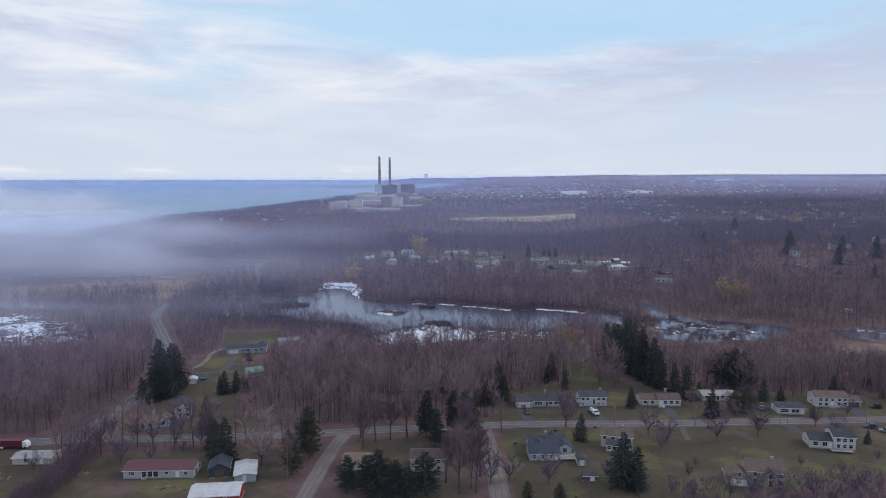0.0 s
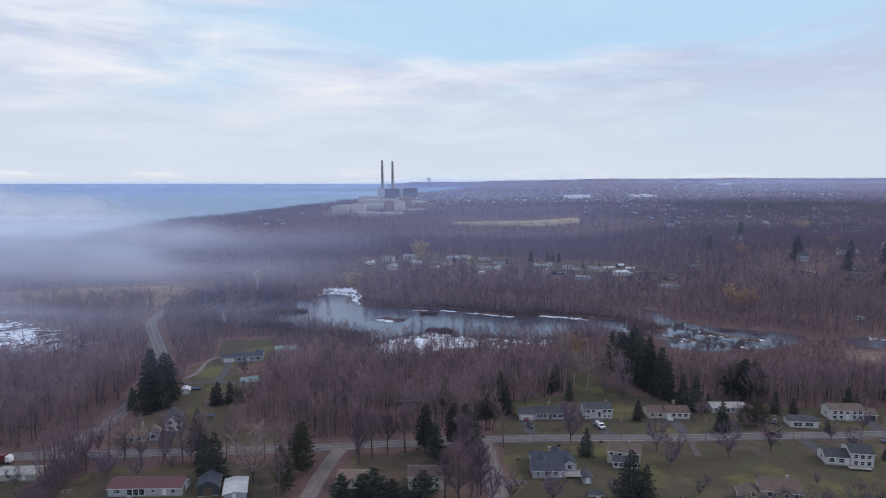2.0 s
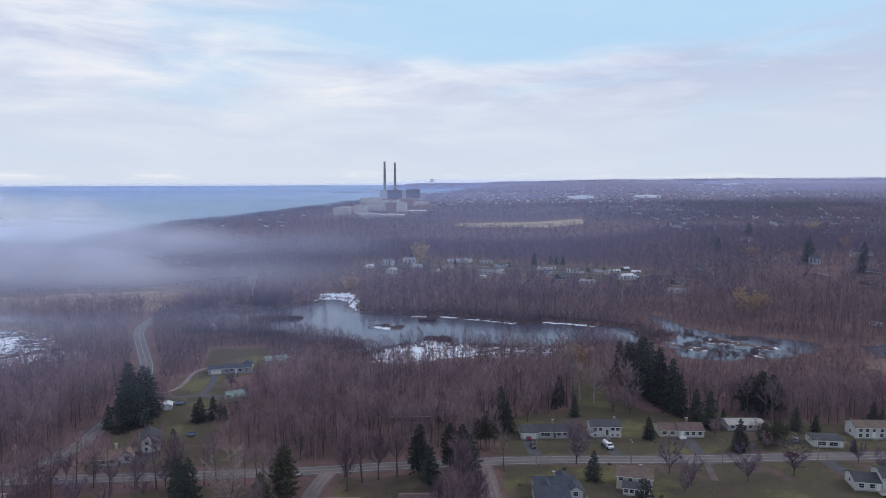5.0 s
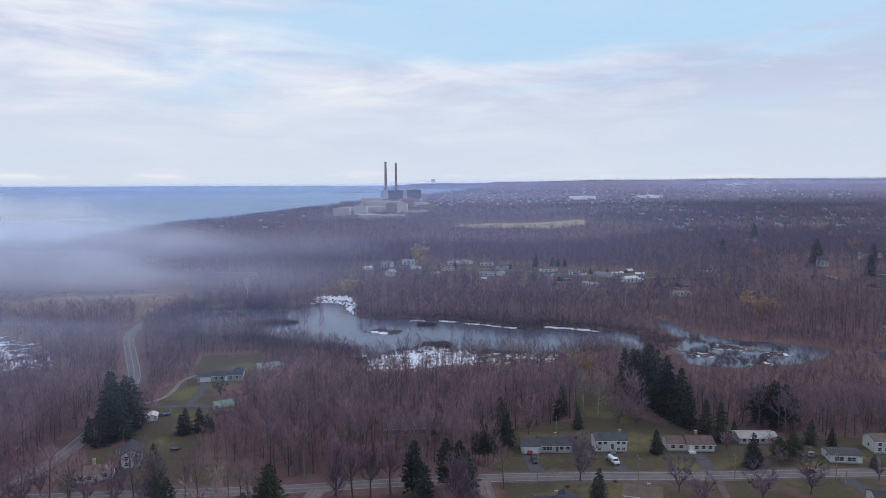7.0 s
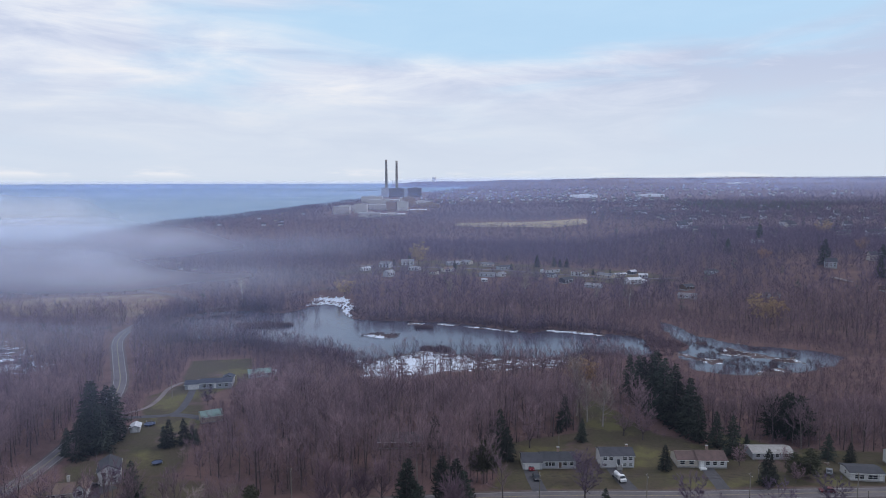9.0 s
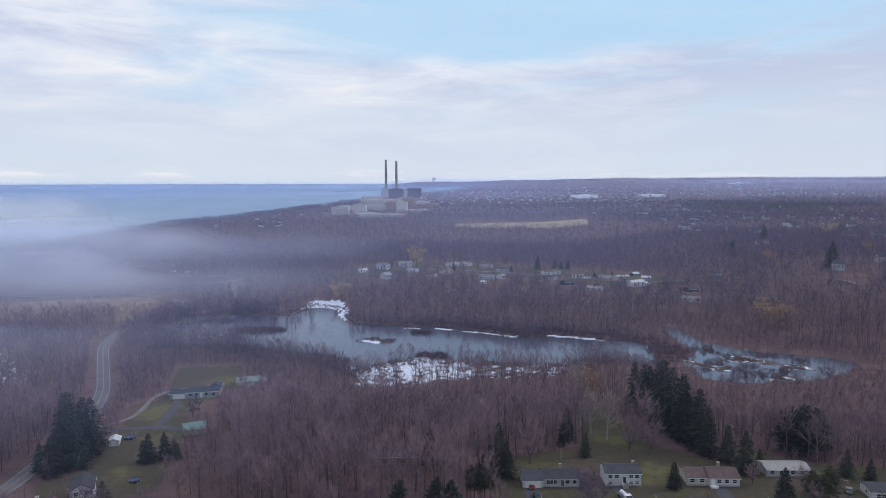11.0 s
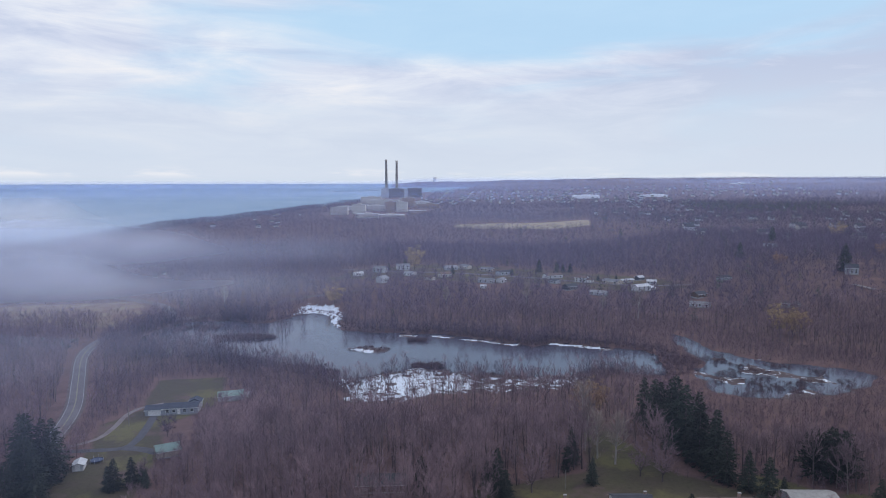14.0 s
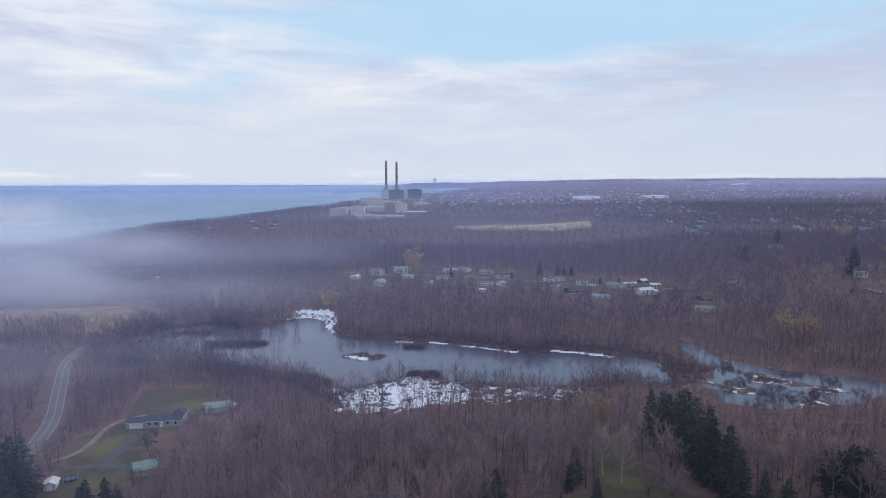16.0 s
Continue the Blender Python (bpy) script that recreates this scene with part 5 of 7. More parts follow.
def scatter(name, spots, shapes, mat, label, category, which, kind="stuff", parent=None):
    """One mesh of many plants. spots: rows of x, y, z, turn, size, tint, shape; which: 0 wood, 1 fine growth."""
    co, tr, ti, base = [], [], [], 0
    spots = np.asarray(spots, dtype=np.float64)
    for s, shape in enumerate(shapes):
        rows = spots[spots[:, 6].astype(int) == s]
        v, f = shape[which]
        if not len(rows) or not len(f):
            continue
        c, sn = np.cos(rows[:, 3])[:, None], np.sin(rows[:, 3])[:, None]
        k = rows[:, 4][:, None]
        x = (v[None, :, 0] * c - v[None, :, 1] * sn) * k + rows[:, 0][:, None]
        y = (v[None, :, 0] * sn + v[None, :, 1] * c) * k + rows[:, 1][:, None]
        z = v[None, :, 2] * k * (0.92 + 0.16 * rows[:, 5][:, None]) + rows[:, 2][:, None]
        co.append(np.stack([x, y, z], 2).reshape(-1, 3))
        off = base + np.arange(len(rows))[:, None, None] * len(v)
        tr.append((f[None] + off).reshape(-1, 3))
        ti.append(np.repeat(rows[:, 5], len(v)))
        base += len(rows) * len(v)
    me = fast_mesh(name, np.concatenate(co), np.concatenate(tr), mat, {"tint": np.concatenate(ti)})
    ob = new(name, me)
    if parent is not None:
        ob.parent = parent
        return tagged(ob, kind=kind)
    return tagged(ob, label, category, kind=kind)


def woods(name, spots, shapes, mat, label):
    if len(spots) < 2:
        return
    ob = scatter(name, spots, shapes, mat, label, "woodland", 1)
    if any(len(s[0][1]) for s in shapes):
        scatter("trunks", spots, shapes, WOOD, "", "", 0, parent=ob)


rng_w = np.random.default_rng(11)
CLEARINGS = (FARM_LAWN, SOUTH_LAWN, NORTH_LAWN, WEST_LAWN, JUNCTION_LAWN, CORNER_LAWN, MEADOW, EAST_FIELD)


def free(x, y):
    """Where the woods may stand."""
    ok = np.ones(len(x), bool)
    ok &= (y > 199) | ((x > 64) & (y < 190))
    ok &= ~((x > 60) & (x < 190) & (y > 190) & (y < 224))
    for line in ROADS:
        ok &= off_line(x, y, line) > (7.0 if line is CREEK_ROAD else 6.5)
    for z in CLEARINGS:
        ok &= outside(x, y, z) > -1.5
    luck = rng_w.random(len(x))
    flooded = ((x > 160) & (luck < 0.08)) | ((x < -98) & (luck < 0.13) & (y < 560))
    flooded |= (x > 194) & (luck < 0.8)
    for z in (POND_SHORE, MARSH_POOL, CREEK, ICE_TONGUE):
        ok &= (outside(x, y, z) > 1.0) | flooded
    ok &= (outside(x, y, ISLAND) > 3) & (outside(x, y, FAR_FIELD) > 0)
    for z, share in ((WEST_MARSH, 0.03), (EAST_MARSH, 0.10), (EAST_MARSH_FAR, 0.2), (SOUTH_ICE, 0.30), (HAMLET, 0.20), (HOME_GROUNDS, 0.8), (TOWN, 0.55), (CAMPUS, 0.30), (PLANT_YARD, 0.0), (YARD_WEST, 0.0), (YARD_EAST, 0.0)):
        ok &= (outside(x, y, z) > -2) | (rng_w.random(len(x)) < share)
    for hx, hy, reach in HOUSES:
        ok &= np.hypot(x - hx, y - hy) > reach * 0.85
        # the view of the far houses stays open
        if hy > 340 and hx < 230:
            ok &= ~((np.abs(x - hx * (y / hy)) < reach * 0.8) & (y < hy) & (y > hy - 34))
    ok &= off_line(x, y, WINDBREAK) > 9
    ok &= outside(x, y, COAST) > 14
    return ok


def jittered(y0, y1, step, keep=1.0, reach=0.69, extra=32):
    """Places about step metres apart, in the stretch of land between y0 and y1."""
    xm = reach * y1 + extra
    xs, ys = np.arange(-xm, xm, step), np.arange(y0, y1, step)
    x, y = [a.ravel() for a in np.meshgrid(xs, ys)]
    x = x + rng_w.uniform(-0.48, 0.48, len(x)) * step
    y = y + rng_w.uniform(-0.48, 0.48, len(y)) * step
    ok = (np.abs(x) < reach * y + extra) & (rng_w.random(len(x)) < keep)
    x, y = x[ok], y[ok]
    ok = free(x, y)
    return x[ok], y[ok]


def rows_for(x, y, shapes, lo=0.8, hi=1.2, sink=0.15):
    n = len(x)
    size = rng_w.uniform(lo, hi, n) * (1 + 0.12 * wavy(x, y, 45, 5.0))
    size = np.where((y < 195) & (x > 55) & (size > 0.6), size * 0.42, size)
    shore = np.where(y < 700, outside(x, y, POND_SHORE), 999)
    size = size * (1 - 0.26 * ease(1 - (shore - 8) / 45) * ease((x + 105) / 30))
    pool = np.where(y < 700, outside(x, y, MARSH_POOL), 999)
    size = size * (1 - 0.62 * ease(1 - (pool - 10) / 40))
    # low scrub south of the marsh, and round the farm's lawn
    size = size * (1 - 0.52 * ease((x - 92) / 22) * ease((y - 306) / 20) * ease((432 - y) / 20))
    size = size * (0.40 + 0.60 * ease((outside(x, y, FARM_LAWN) - 3) / 20))
    tint = np.clip(0.5 + 0.28 * wavy(x, y, 70, 2.5) + rng_w.uniform(-0.28, 0.28, n), 0, 0.999)
    return np.column_stack([x, y, height(x, y) - sink, rng_w.uniform(0, 6.283, n), size, tint, rng_w.integers(0, shapes, n)])


NEAR = [template(bare_tree(20 + i, 16.0, 0.24 + 0.03 * i, 0.62, 0)) for i in range(6)]
MIDDLE = [template(bare_tree(40 + i, 14.0, 0.16 + 0.03 * i, 0.66, 1)) for i in range(6)]
FAR = [template(bare_tree(60 + i, 13.0, 0.14, 0.70, 2)) for i in range(6)]
HORIZON = [template(bare_tree(90 + i, 13.5, 0.10, 0.80, 4)) for i in range(5)]
FARTHEST = [template(bare_tree(80 + i, 12.5, 0.12, 0.72, 3)) for i in range(6)]


# ---- single trees ----
TREE_KITS = {}


def tree_meshes(key, made, wood_mat, fine_mat):
    if key not in TREE_KITS:
        wood, fine = template(made)
        TREE_KITS[key] = (fast_mesh("trunk", *wood, wood_mat), fast_mesh("crown", *fine, fine_mat))
    return TREE_KITS[key]


TREE_FIRST = {}


def plant_tree(key, made, wood_mat, fine_mat, x, y, size, turn, name, label, group):
    """The first of a kind is built, the others are copied from it."""
    m = pose(x, y, H0(x, y) - 0.1, 0, 0, turn) @ Matrix.Scale(size, 4)
    if (key, label) in TREE_FIRST:
        return copy_thing(TREE_FIRST[key, label], m)
    t = thing(name, pose(0, 0, 0), label, "tree", group)
    w, f = tree_meshes(key, made, wood_mat, fine_mat)
    part("trunk", w, wood_mat, t)
    part("crown", f, fine_mat, t)
    first = copy_thing(t, m)
    for o in (*t.children_recursive, t):
        bpy.data.objects.remove(o)
    TREE_FIRST[key, label] = first
    return first


rng_t = random.Random(5)


def spruces(rows, label, group, mat=None, wide=0.30, kinds=3, seed=200, bare=0.05, name="spruce"):
    for i, (x, y, h) in enumerate(rows):
        k = i % kinds
        key = (name, seed + k, wide, (mat or NEEDLE).name)
        plant_tree(key, conifer(seed + k, 16.0, wide, 0, 0.32, bare, name != "spruce"), WOOD, mat or NEEDLE, x, y, h / 16.0 * rng_t.uniform(0.97, 1.05), rng_t.uniform(0, 360), name, label, group)


spruces([(-126, 300, 22), (-128, 294, 19), (-129, 286, 14), (-127, 306, 15), (-133, 303, 18), (-135, 289, 11), (-124, 292, 13), (-131, 297, 20)], "tall dark spruce in a clump beside the road", "farm spruces", wide=0.34)
spruces([(-102, 297, 11), (-98, 300, 10), (-104, 297, 8), (-96, 303, 9), (-93, 299, 10)], "dark spruce in a row on the lawn edge", "lawn spruces", wide=0.34, seed=210)
spruces([(-78, 224, 17), (-83, 229, 14), (-94, 252, 14), (-87, 236, 11)], "dark broad spruce behind the barns", "barn spruces", wide=0.33, seed=220)
spruces([(-51, 228, 18), (-54, 216, 14), (-54, 236, 12), (-57, 224, 13)], "yellow-green pine beside the side lane", "lane pines", NEEDLE_LIGHT, 0.27, 2, 230, 0.12, "pine")
spruces([(-12, 245, 18), (-2, 250, 17), (2, 243, 19), (-5, 291, 13), (-8, 236, 14), (4, 236, 15)], "dark slender pine by the main road", "roadside pines", None, 0.22, 3, 240, 0.15, "pine")
spruces([(18, 294, 16), (20, 286, 12), (45, 318, 13), (49, 303, 9), (42, 312, 9), (15, 296, 12)], "dark spruce at the wood's edge behind the houses", "wood edge spruces", wide=0.32, seed=250)
spruces([(11, 268, 15), (8, 271, 11), (14, 271, 13)], "thin olive pine beside the road", "thin pines", NEEDLE_LIGHT, 0.20, 2, 260, 0.3, "pine")
spruces([(44, 244, 10), (72, 279, 9), (101, 268, 12), (104, 270, 8), (141, 267, 9), (146, 241, 7), (107, 297, 9), (125, 283, 7)], "dark green garden spruce on the lawn", "garden spruces", wide=0.36, seed=270)
spruces([(81, 358, 19), (83, 352, 20), (84, 346, 21), (86, 340, 21), (86, 334, 21), (87, 328, 20), (89, 322, 20), (88, 317, 18), (91, 311, 17), (92, 304, 15), (97, 299, 11), (99, 290, 12), (93, 317, 14)], "dark spruce in a dense slanting windbreak row", "windbreak spruces", wide=0.31, seed=280)
spruces([(117, 273, 10), (113, 275, 8)], "olive-brown rounded pine on the lawn", "lawn pines", NEEDLE_LIGHT, 0.42, 2, 296, 0.1, "pine")
spruces([(126, 305, 19), (131, 307, 17), (122, 308, 15)], "broad dark white pine beyond the lawn", "white pines", None, 0.36, 2, 290, 0.08, "pine")
spruces([(131, 288, 9), (137, 285, 7), (165, 295, 9), (186, 303, 9), (184, 291, 10), (172, 300, 8)], "dark spruce behind the workshop", "workshop spruces", wide=0.38, seed=270)
spruces([(49, 207, 17), (53, 205, 14)], "large dark spruce beside the white house", "yard spruces", wide=0.36, seed=250)
spruces([(19, 199, 6), (28, 196, 6.5), (33, 197, 5.5), (37, 196, 5)], "rounded olive cedar in a short hedge row", "hedge cedars", NEEDLE_LIGHT, 0.36, 2, 310, 0.02, "cedar")
spruces([(-35, 205, 11), (-29, 203, 12), (-25, 201, 15), (-20, 202, 15.5), (-16, 200, 13), (-11, 202, 14.5), (-22, 197, 11)], "tall dark green pine in front of the cream houses", "corner pines", None, 0.37, 3, 244, 0.08, "pine")
spruces([(-44, 770, 11), (4, 735, 9), (88, 742, 13), (106, 748, 15), (112, 746, 14), (118, 742, 12), (60, 722, 10), (134, 690, 10), (-60, 765, 9), (150, 690, 9)], "dark spruce among the far hamlet's houses", "hamlet spruces", wide=0.36, seed=270)
spruces([(322, 640, 22), (372, 640, 17), (392, 620, 20), (398, 600, 18), (352, 560, 12), (345, 600, 13), (386, 585, 16), (420, 640, 16), (280, 740, 13), (348, 820, 15)], "dark spruce on the eastern rise", "eastern spruces", wide=0.34, seed=280)


def bare_trees(rows, label, group, mat=None, spread=0.7, crown=0.22, seed=300, kinds=3, droop=0.0, name="bare_tree", stout=1.5):
    for i, (x, y, h) in enumerate(rows):
        k = i % kinds
        key = ("bare", seed + k, spread, crown, stout, (mat or TWIG).name)
        plant_tree(key, vase_tree(seed + k, 15.0, spread, droop, 30 if stout > 1.8 else 17) if spread >= 0.7 else bare_tree(seed + k, 15.0, crown, spread, 0, droop, stout), PALE_BARK if mat is PALE_TWIG and spread < 0.7 else WOOD if mat is PALE_TWIG else WOOD if mat is WILLOW else DARK_WOOD, mat or TWIG, x, y, h / 15.0 * rng_t.uniform(0.95, 1.08), rng_t.uniform(0, 360), name, label, group)


bare_trees([(-66, 223, 19)], "large pale leafless tree behind the sheds", "pale yard trees", PALE_TWIG, 0.95, 0.15, 300, 1)
bare_trees([(-128, 239, 12), (-135, 240, 10), (-113, 224, 12), (-116, 243, 13), (-104, 226, 11), (-101, 240, 15), (-92, 240, 13), (-96, 233, 9), (-127, 246, 12), (-110, 242, 11), (-135, 233, 10), (-104, 263, 11), (-139, 219, 9), (-115, 229, 10)], "leafless grey tree beside the junction", "junction trees", TWIG, 0.85, 0.14, 310)
bare_trees([(41, 257, 14), (70, 249, 12), (93, 243, 13), (110, 248, 13), (137, 258, 10), (139, 249, 10), (74, 240, 10), (99, 264, 6), (155, 268, 10), (43, 270, 11), (70, 235, 8)], "round-crowned leafless maple on a front lawn", "street maples", TWIG, 0.95, 0.12, 320, 3, 0.0, "bare_tree", 1.7)
bare_trees([(15, 211, 9), (27, 209, 11), (9, 209, 11), (46, 213, 10), (48, 208, 12)], "small leafless yard tree on the grass", "yard trees", TWIG, 0.9, 0.12, 330)
bare_trees([(4, 203, 18), (-1, 202, 18), (-5, 210, 15), (6, 214, 13), (1, 222, 16)], "tall reddish leafless tree beside the side street", "corner trees", RED_TWIG, 0.5, 0.3, 340)
bare_trees([(-36, 246, 15), (-30, 242, 17), (-25, 244, 14), (-19, 246, 14), (-34, 236, 12)], "slender leafless tree along the main road", "roadside trees", RED_TWIG, 0.55, 0.35, 350)
bare_trees([(29, 297, 15), (72, 305, 13), (66, 309, 12), (98, 282, 7), (113, 281, 8), (111, 270, 8)], "spreading leafless tree behind the houses", "back yard trees", LIT_TWIG, 0.85, 0.2, 320)
bare_trees([(79, 199, 8), (85, 198, 7), (104, 200, 8), (113, 201, 8), (68, 199, 9), (63, 203, 10), (142, 214, 8), (118, 203, 9), (134, 207, 9), (148, 214, 9), (96, 196, 7), (108, 197, 8), (127, 205, 9), (74, 196, 8), (155, 222, 9), (140, 226, 8), (122, 216, 9), (72, 214, 9), (77, 221, 8), (112, 222, 9)], "leafless thicket tree in front of the houses", "thicket trees", TWIG, 0.8, 0.15, 340)
bare_trees([(-104, 341, 9), (-108, 356, 6)], "leafless lawn tree by the farmhouse", "farm trees", None, 0.9, 0.2, 330, 1)
bare_trees([(56, 353, 16), (55, 323, 16), (60, 318, 15), (52, 330, 14)], "tan-twigged leafless tree behind the lawns", "tan trees", PALE_TWIG, 0.6, 0.3, 360)
bare_trees([(58, 360, 17), (62, 364, 15)], "pale golden willow by the pond", "willows", WILLOW, 0.85, 0.2, 370, 1, 0.5, "willow", 1.9)
bare_trees([(215, 507, 19), (222, 512, 17), (209, 512, 17), (-88, 612, 17), (-34, 768, 20), (286, 675, 14), (472, 913, 19), (390, 700, 15)], "golden-brown leafless willow with hanging twigs", "willows", WILLOW, 0.95, 0.15, 372, 2, 0.5, "willow", 2.6)
bare_trees([(134, 560, 17), (0, 590, 15), (60, 600, 15), (-170, 600, 13), (110, 566, 14)], "white-barked leafless sycamore standing out from the woods", "sycamores", PALE_TWIG, 0.6, 0.3, 380)


# ---- brush along the shores and fences ----
def brush(name, spots, label, mat=None):
    shapes = [((np.zeros((0, 3), np.float32), np.zeros((0, 3), np.int32)), bush(400 + i, 2.6, 2.8, 96).arrays()) for i in range(4)]
    return scatter(name, spots, shapes, mat or BRUSH, label, "brush", 1)


def brush_rows(x, y, lo, hi):
    rows = rows_for(np.asarray(x), np.asarray(y), 4, lo, hi, 0.05)
    rows[:, 4] = rng_w.uniform(lo, hi, len(rows))
    return rows


def shore_points(step, inner, outer):
    xs, ys = [a.ravel() for a in np.meshgrid(np.arange(-300, 300, step), np.arange(340, 640, step))]
    xs = xs + rng_w.uniform(-0.5, 0.5, len(xs)) * step
    ys = ys + rng_w.uniform(-0.5, 0.5, len(ys)) * step
    d = outside(xs, ys, POND_SHORE) + 2.0 * wavy(xs, ys, 5, 3.1)
    ok = (d > inner) & (d < outer)
    for line in ROADS:
        ok &= off_line(xs, ys, line) > 7
    return xs[ok], ys[ok]


x, y = shore_points(2.6, 1.5, 13)
k = rng_w.random(len(x)) < 0.7
brush("shore_brush", brush_rows(x[k], y[k], 0.45, 0.95), "reddish-brown leafless brush along the pond shore")
a = rng_w.uniform(0, 6.283, 90)
r_ = np.sqrt(rng_w.random(90))
brush("island_brush", np.concatenate([brush_rows(-44 + np.cos(a[:50]) * r_[:50] * 12, 478 + np.sin(a[:50]) * r_[:50] * 7, 0.4, 0.7),
                                      brush_rows(-72 + np.cos(a[50:]) * r_[50:] * 9, 440 + np.sin(a[50:]) * r_[50:] * 6, 0.7, 1.1)]), "brown brush on the small pond islands")
wet_x = np.concatenate([rng_w.uniform(-144, -112, 60), rng_w.uniform(-124, -108, 34), rng_w.uniform(-186, -150, 50)])
wet_y = np.concatenate([rng_w.uniform(496, 506, 60) + 6 * wavy(np.zeros(60), np.zeros(60), 9, 1.0), rng_w.uniform(452, 462, 34), rng_w.uniform(528, 540, 50)])
for cx, cy, rx, ry, n in ((-126, 507, 19, 5, 110), (-107, 450, 7, 4, 70), (-66, 429, 11, 6, 90), (-8, 442, 9, 4, 50), (-17, 499, 6, 3, 30)):
    a, r_ = rng_w.uniform(0, 6.283, n), np.sqrt(rng_w.random(n))
    wet_x, wet_y = np.append(wet_x, cx + np.cos(a) * r_ * rx), np.append(wet_y, cy + np.sin(a) * r_ * ry)
wet_rows = brush_rows(wet_x, wet_y, 0.8, 1.3)
wet_rows[:, 2] = np.maximum(wet_rows[:, 2], -0.7)
brush("flooded_brush", wet_rows, "low brown brush standing in the pond's western shallows")
x, y = [v.ravel() for v in np.meshgrid(np.arange(112, 205, 2.8), np.arange(386, 475, 2.8))]
islets = np.minimum(np.minimum(np.hypot((x - 144) / 1.0, y - 455) - 5, np.hypot((x - 158) / 1.8, y - 433) - 5), np.hypot((x - 126) / 1.1, y - 452) - 11)
k = ((outside(x, y, EAST_MARSH) < 0) & (wavy(x, y, 8, 1.9) > 0.02)) | (islets < 0)
brush("marsh_brush", brush_rows(x[k] + rng_w.uniform(-1, 1, k.sum()), y[k] + rng_w.uniform(-1, 1, k.sum()), 0.5, 1.0), "tangled brush standing in the flooded marsh")
t_ = np.linspace(0, 1, 140)
x = np.concatenate([-124 - 1 * t_ + rng_w.uniform(-3, 3, 140), -124 - 1 * t_ + rng_w.uniform(-4, 2, 140)])
y = np.concatenate([188 + 46 * t_, 186 + 40 * t_])
rows = rows_for(x, y, 6, 0.30, 0.55)
scatter("fence_brush", rows, MIDDLE, RED_TWIG, "dense purple-brown hedge brush along the lot line", "brush", 1)
x, y = rng_w.uniform(62, 165, 520), rng_w.uniform(176, 203, 520)
rows = rows_for(x, y + 0.09 * (x - 62), 6, 0.30, 0.52)
scatter("front_brush", rows, MIDDLE, TWIG, "purple-brown leafless brush below the gabled house", "brush", 1)
for bx, by, s in ((78, 262, 0.5), (95, 256, 0.45), (-105, 350, 0.45), (36, 252, 0.5), (52, 256, 0.4), (57, 230, 0.5), (-8, 232, 0.5), (20, 240, 0.4)):
    b = tagged(new("shrub", bush(420, 2.6, 2.6, 260) and fast_mesh("shrub", *bush(420 + int(bx) % 7, 2.6, 2.6, 260).arrays(), BRUSH)), "small rounded brown shrub on the grass", "shrub", "garden shrubs")
    b.matrix_world = pose(bx, by, H0(bx, by) - 0.05, 0, 0, bx * 7) @ Matrix.Scale(s, 4)


# ---- drives, cars, poles ----
def drive(name, line, width, mat, label):
    ob = tagged(new(name, ribbon(curve(line, 3.0), width, 0.07).mesh(name, mat)), label, "driveway", kind="structure")
    return ob


drive("driveway_1", [(27, 281), (27.3, 272), (28.3, 262.5)], 4.6, DRIVE, "dark blacktop driveway")
drive("driveway_2", [(54.5, 283), (55.5, 273), (57, 264)], 4.4, DRIVE, "dark blacktop driveway with patched edge")
drive("driveway_3", [(86.5, 282), (86.3, 273), (86, 265)], 4.4, DRIVE, "dark blacktop driveway")
drive("driveway_4", [(165, 281), (162.5, 273), (162, 269)], 5.0, DRIVE, "dark blacktop driveway by the garage")
drive("driveway_5", [(127, 260), (127.5, 253), (130, 246)], 5.0, DRIVE, "wide dark blacktop driveway")
drive("driveway_6", [(85.5, 257.5), (84, 250), (83, 244)], 2.2, SHOULDER, "narrow worn brown driveway")
drive("driveway_7", [(14, 222), (21, 223)], 3.2, SHOULDER, "short gravel parking strip")
drive("farm_drive", [(-142, 326), (-126, 328), (-115.5, 330), (-114, 337), (-116, 350), (-119, 363)], 3.2, DRIVE, "winding dark farm driveway")
drive("barn_drive", [(-115, 330), (-108, 329), (-101, 326)], 4.0, DRIVE, "dark drive to the barn")
drive("farm_track", [(-140, 328), (-130, 338), (-129, 350), (-131, 364), (-129, 374), (-122, 380)], 2.2, GRAVEL, "pale dirt track curving past the farm lawn")
drive("hill_road", [(318, 592), (314, 599), (310, 607)], 6.0, GRAVEL, "short stretch of pale road among the eastern trees")
HOUSES.append((313, 599, 9.0))
drive("yard_drive", [(-112, 255), (-110, 262), (-107, 266)], 7.0, DRIVE, "dark yard between two houses")


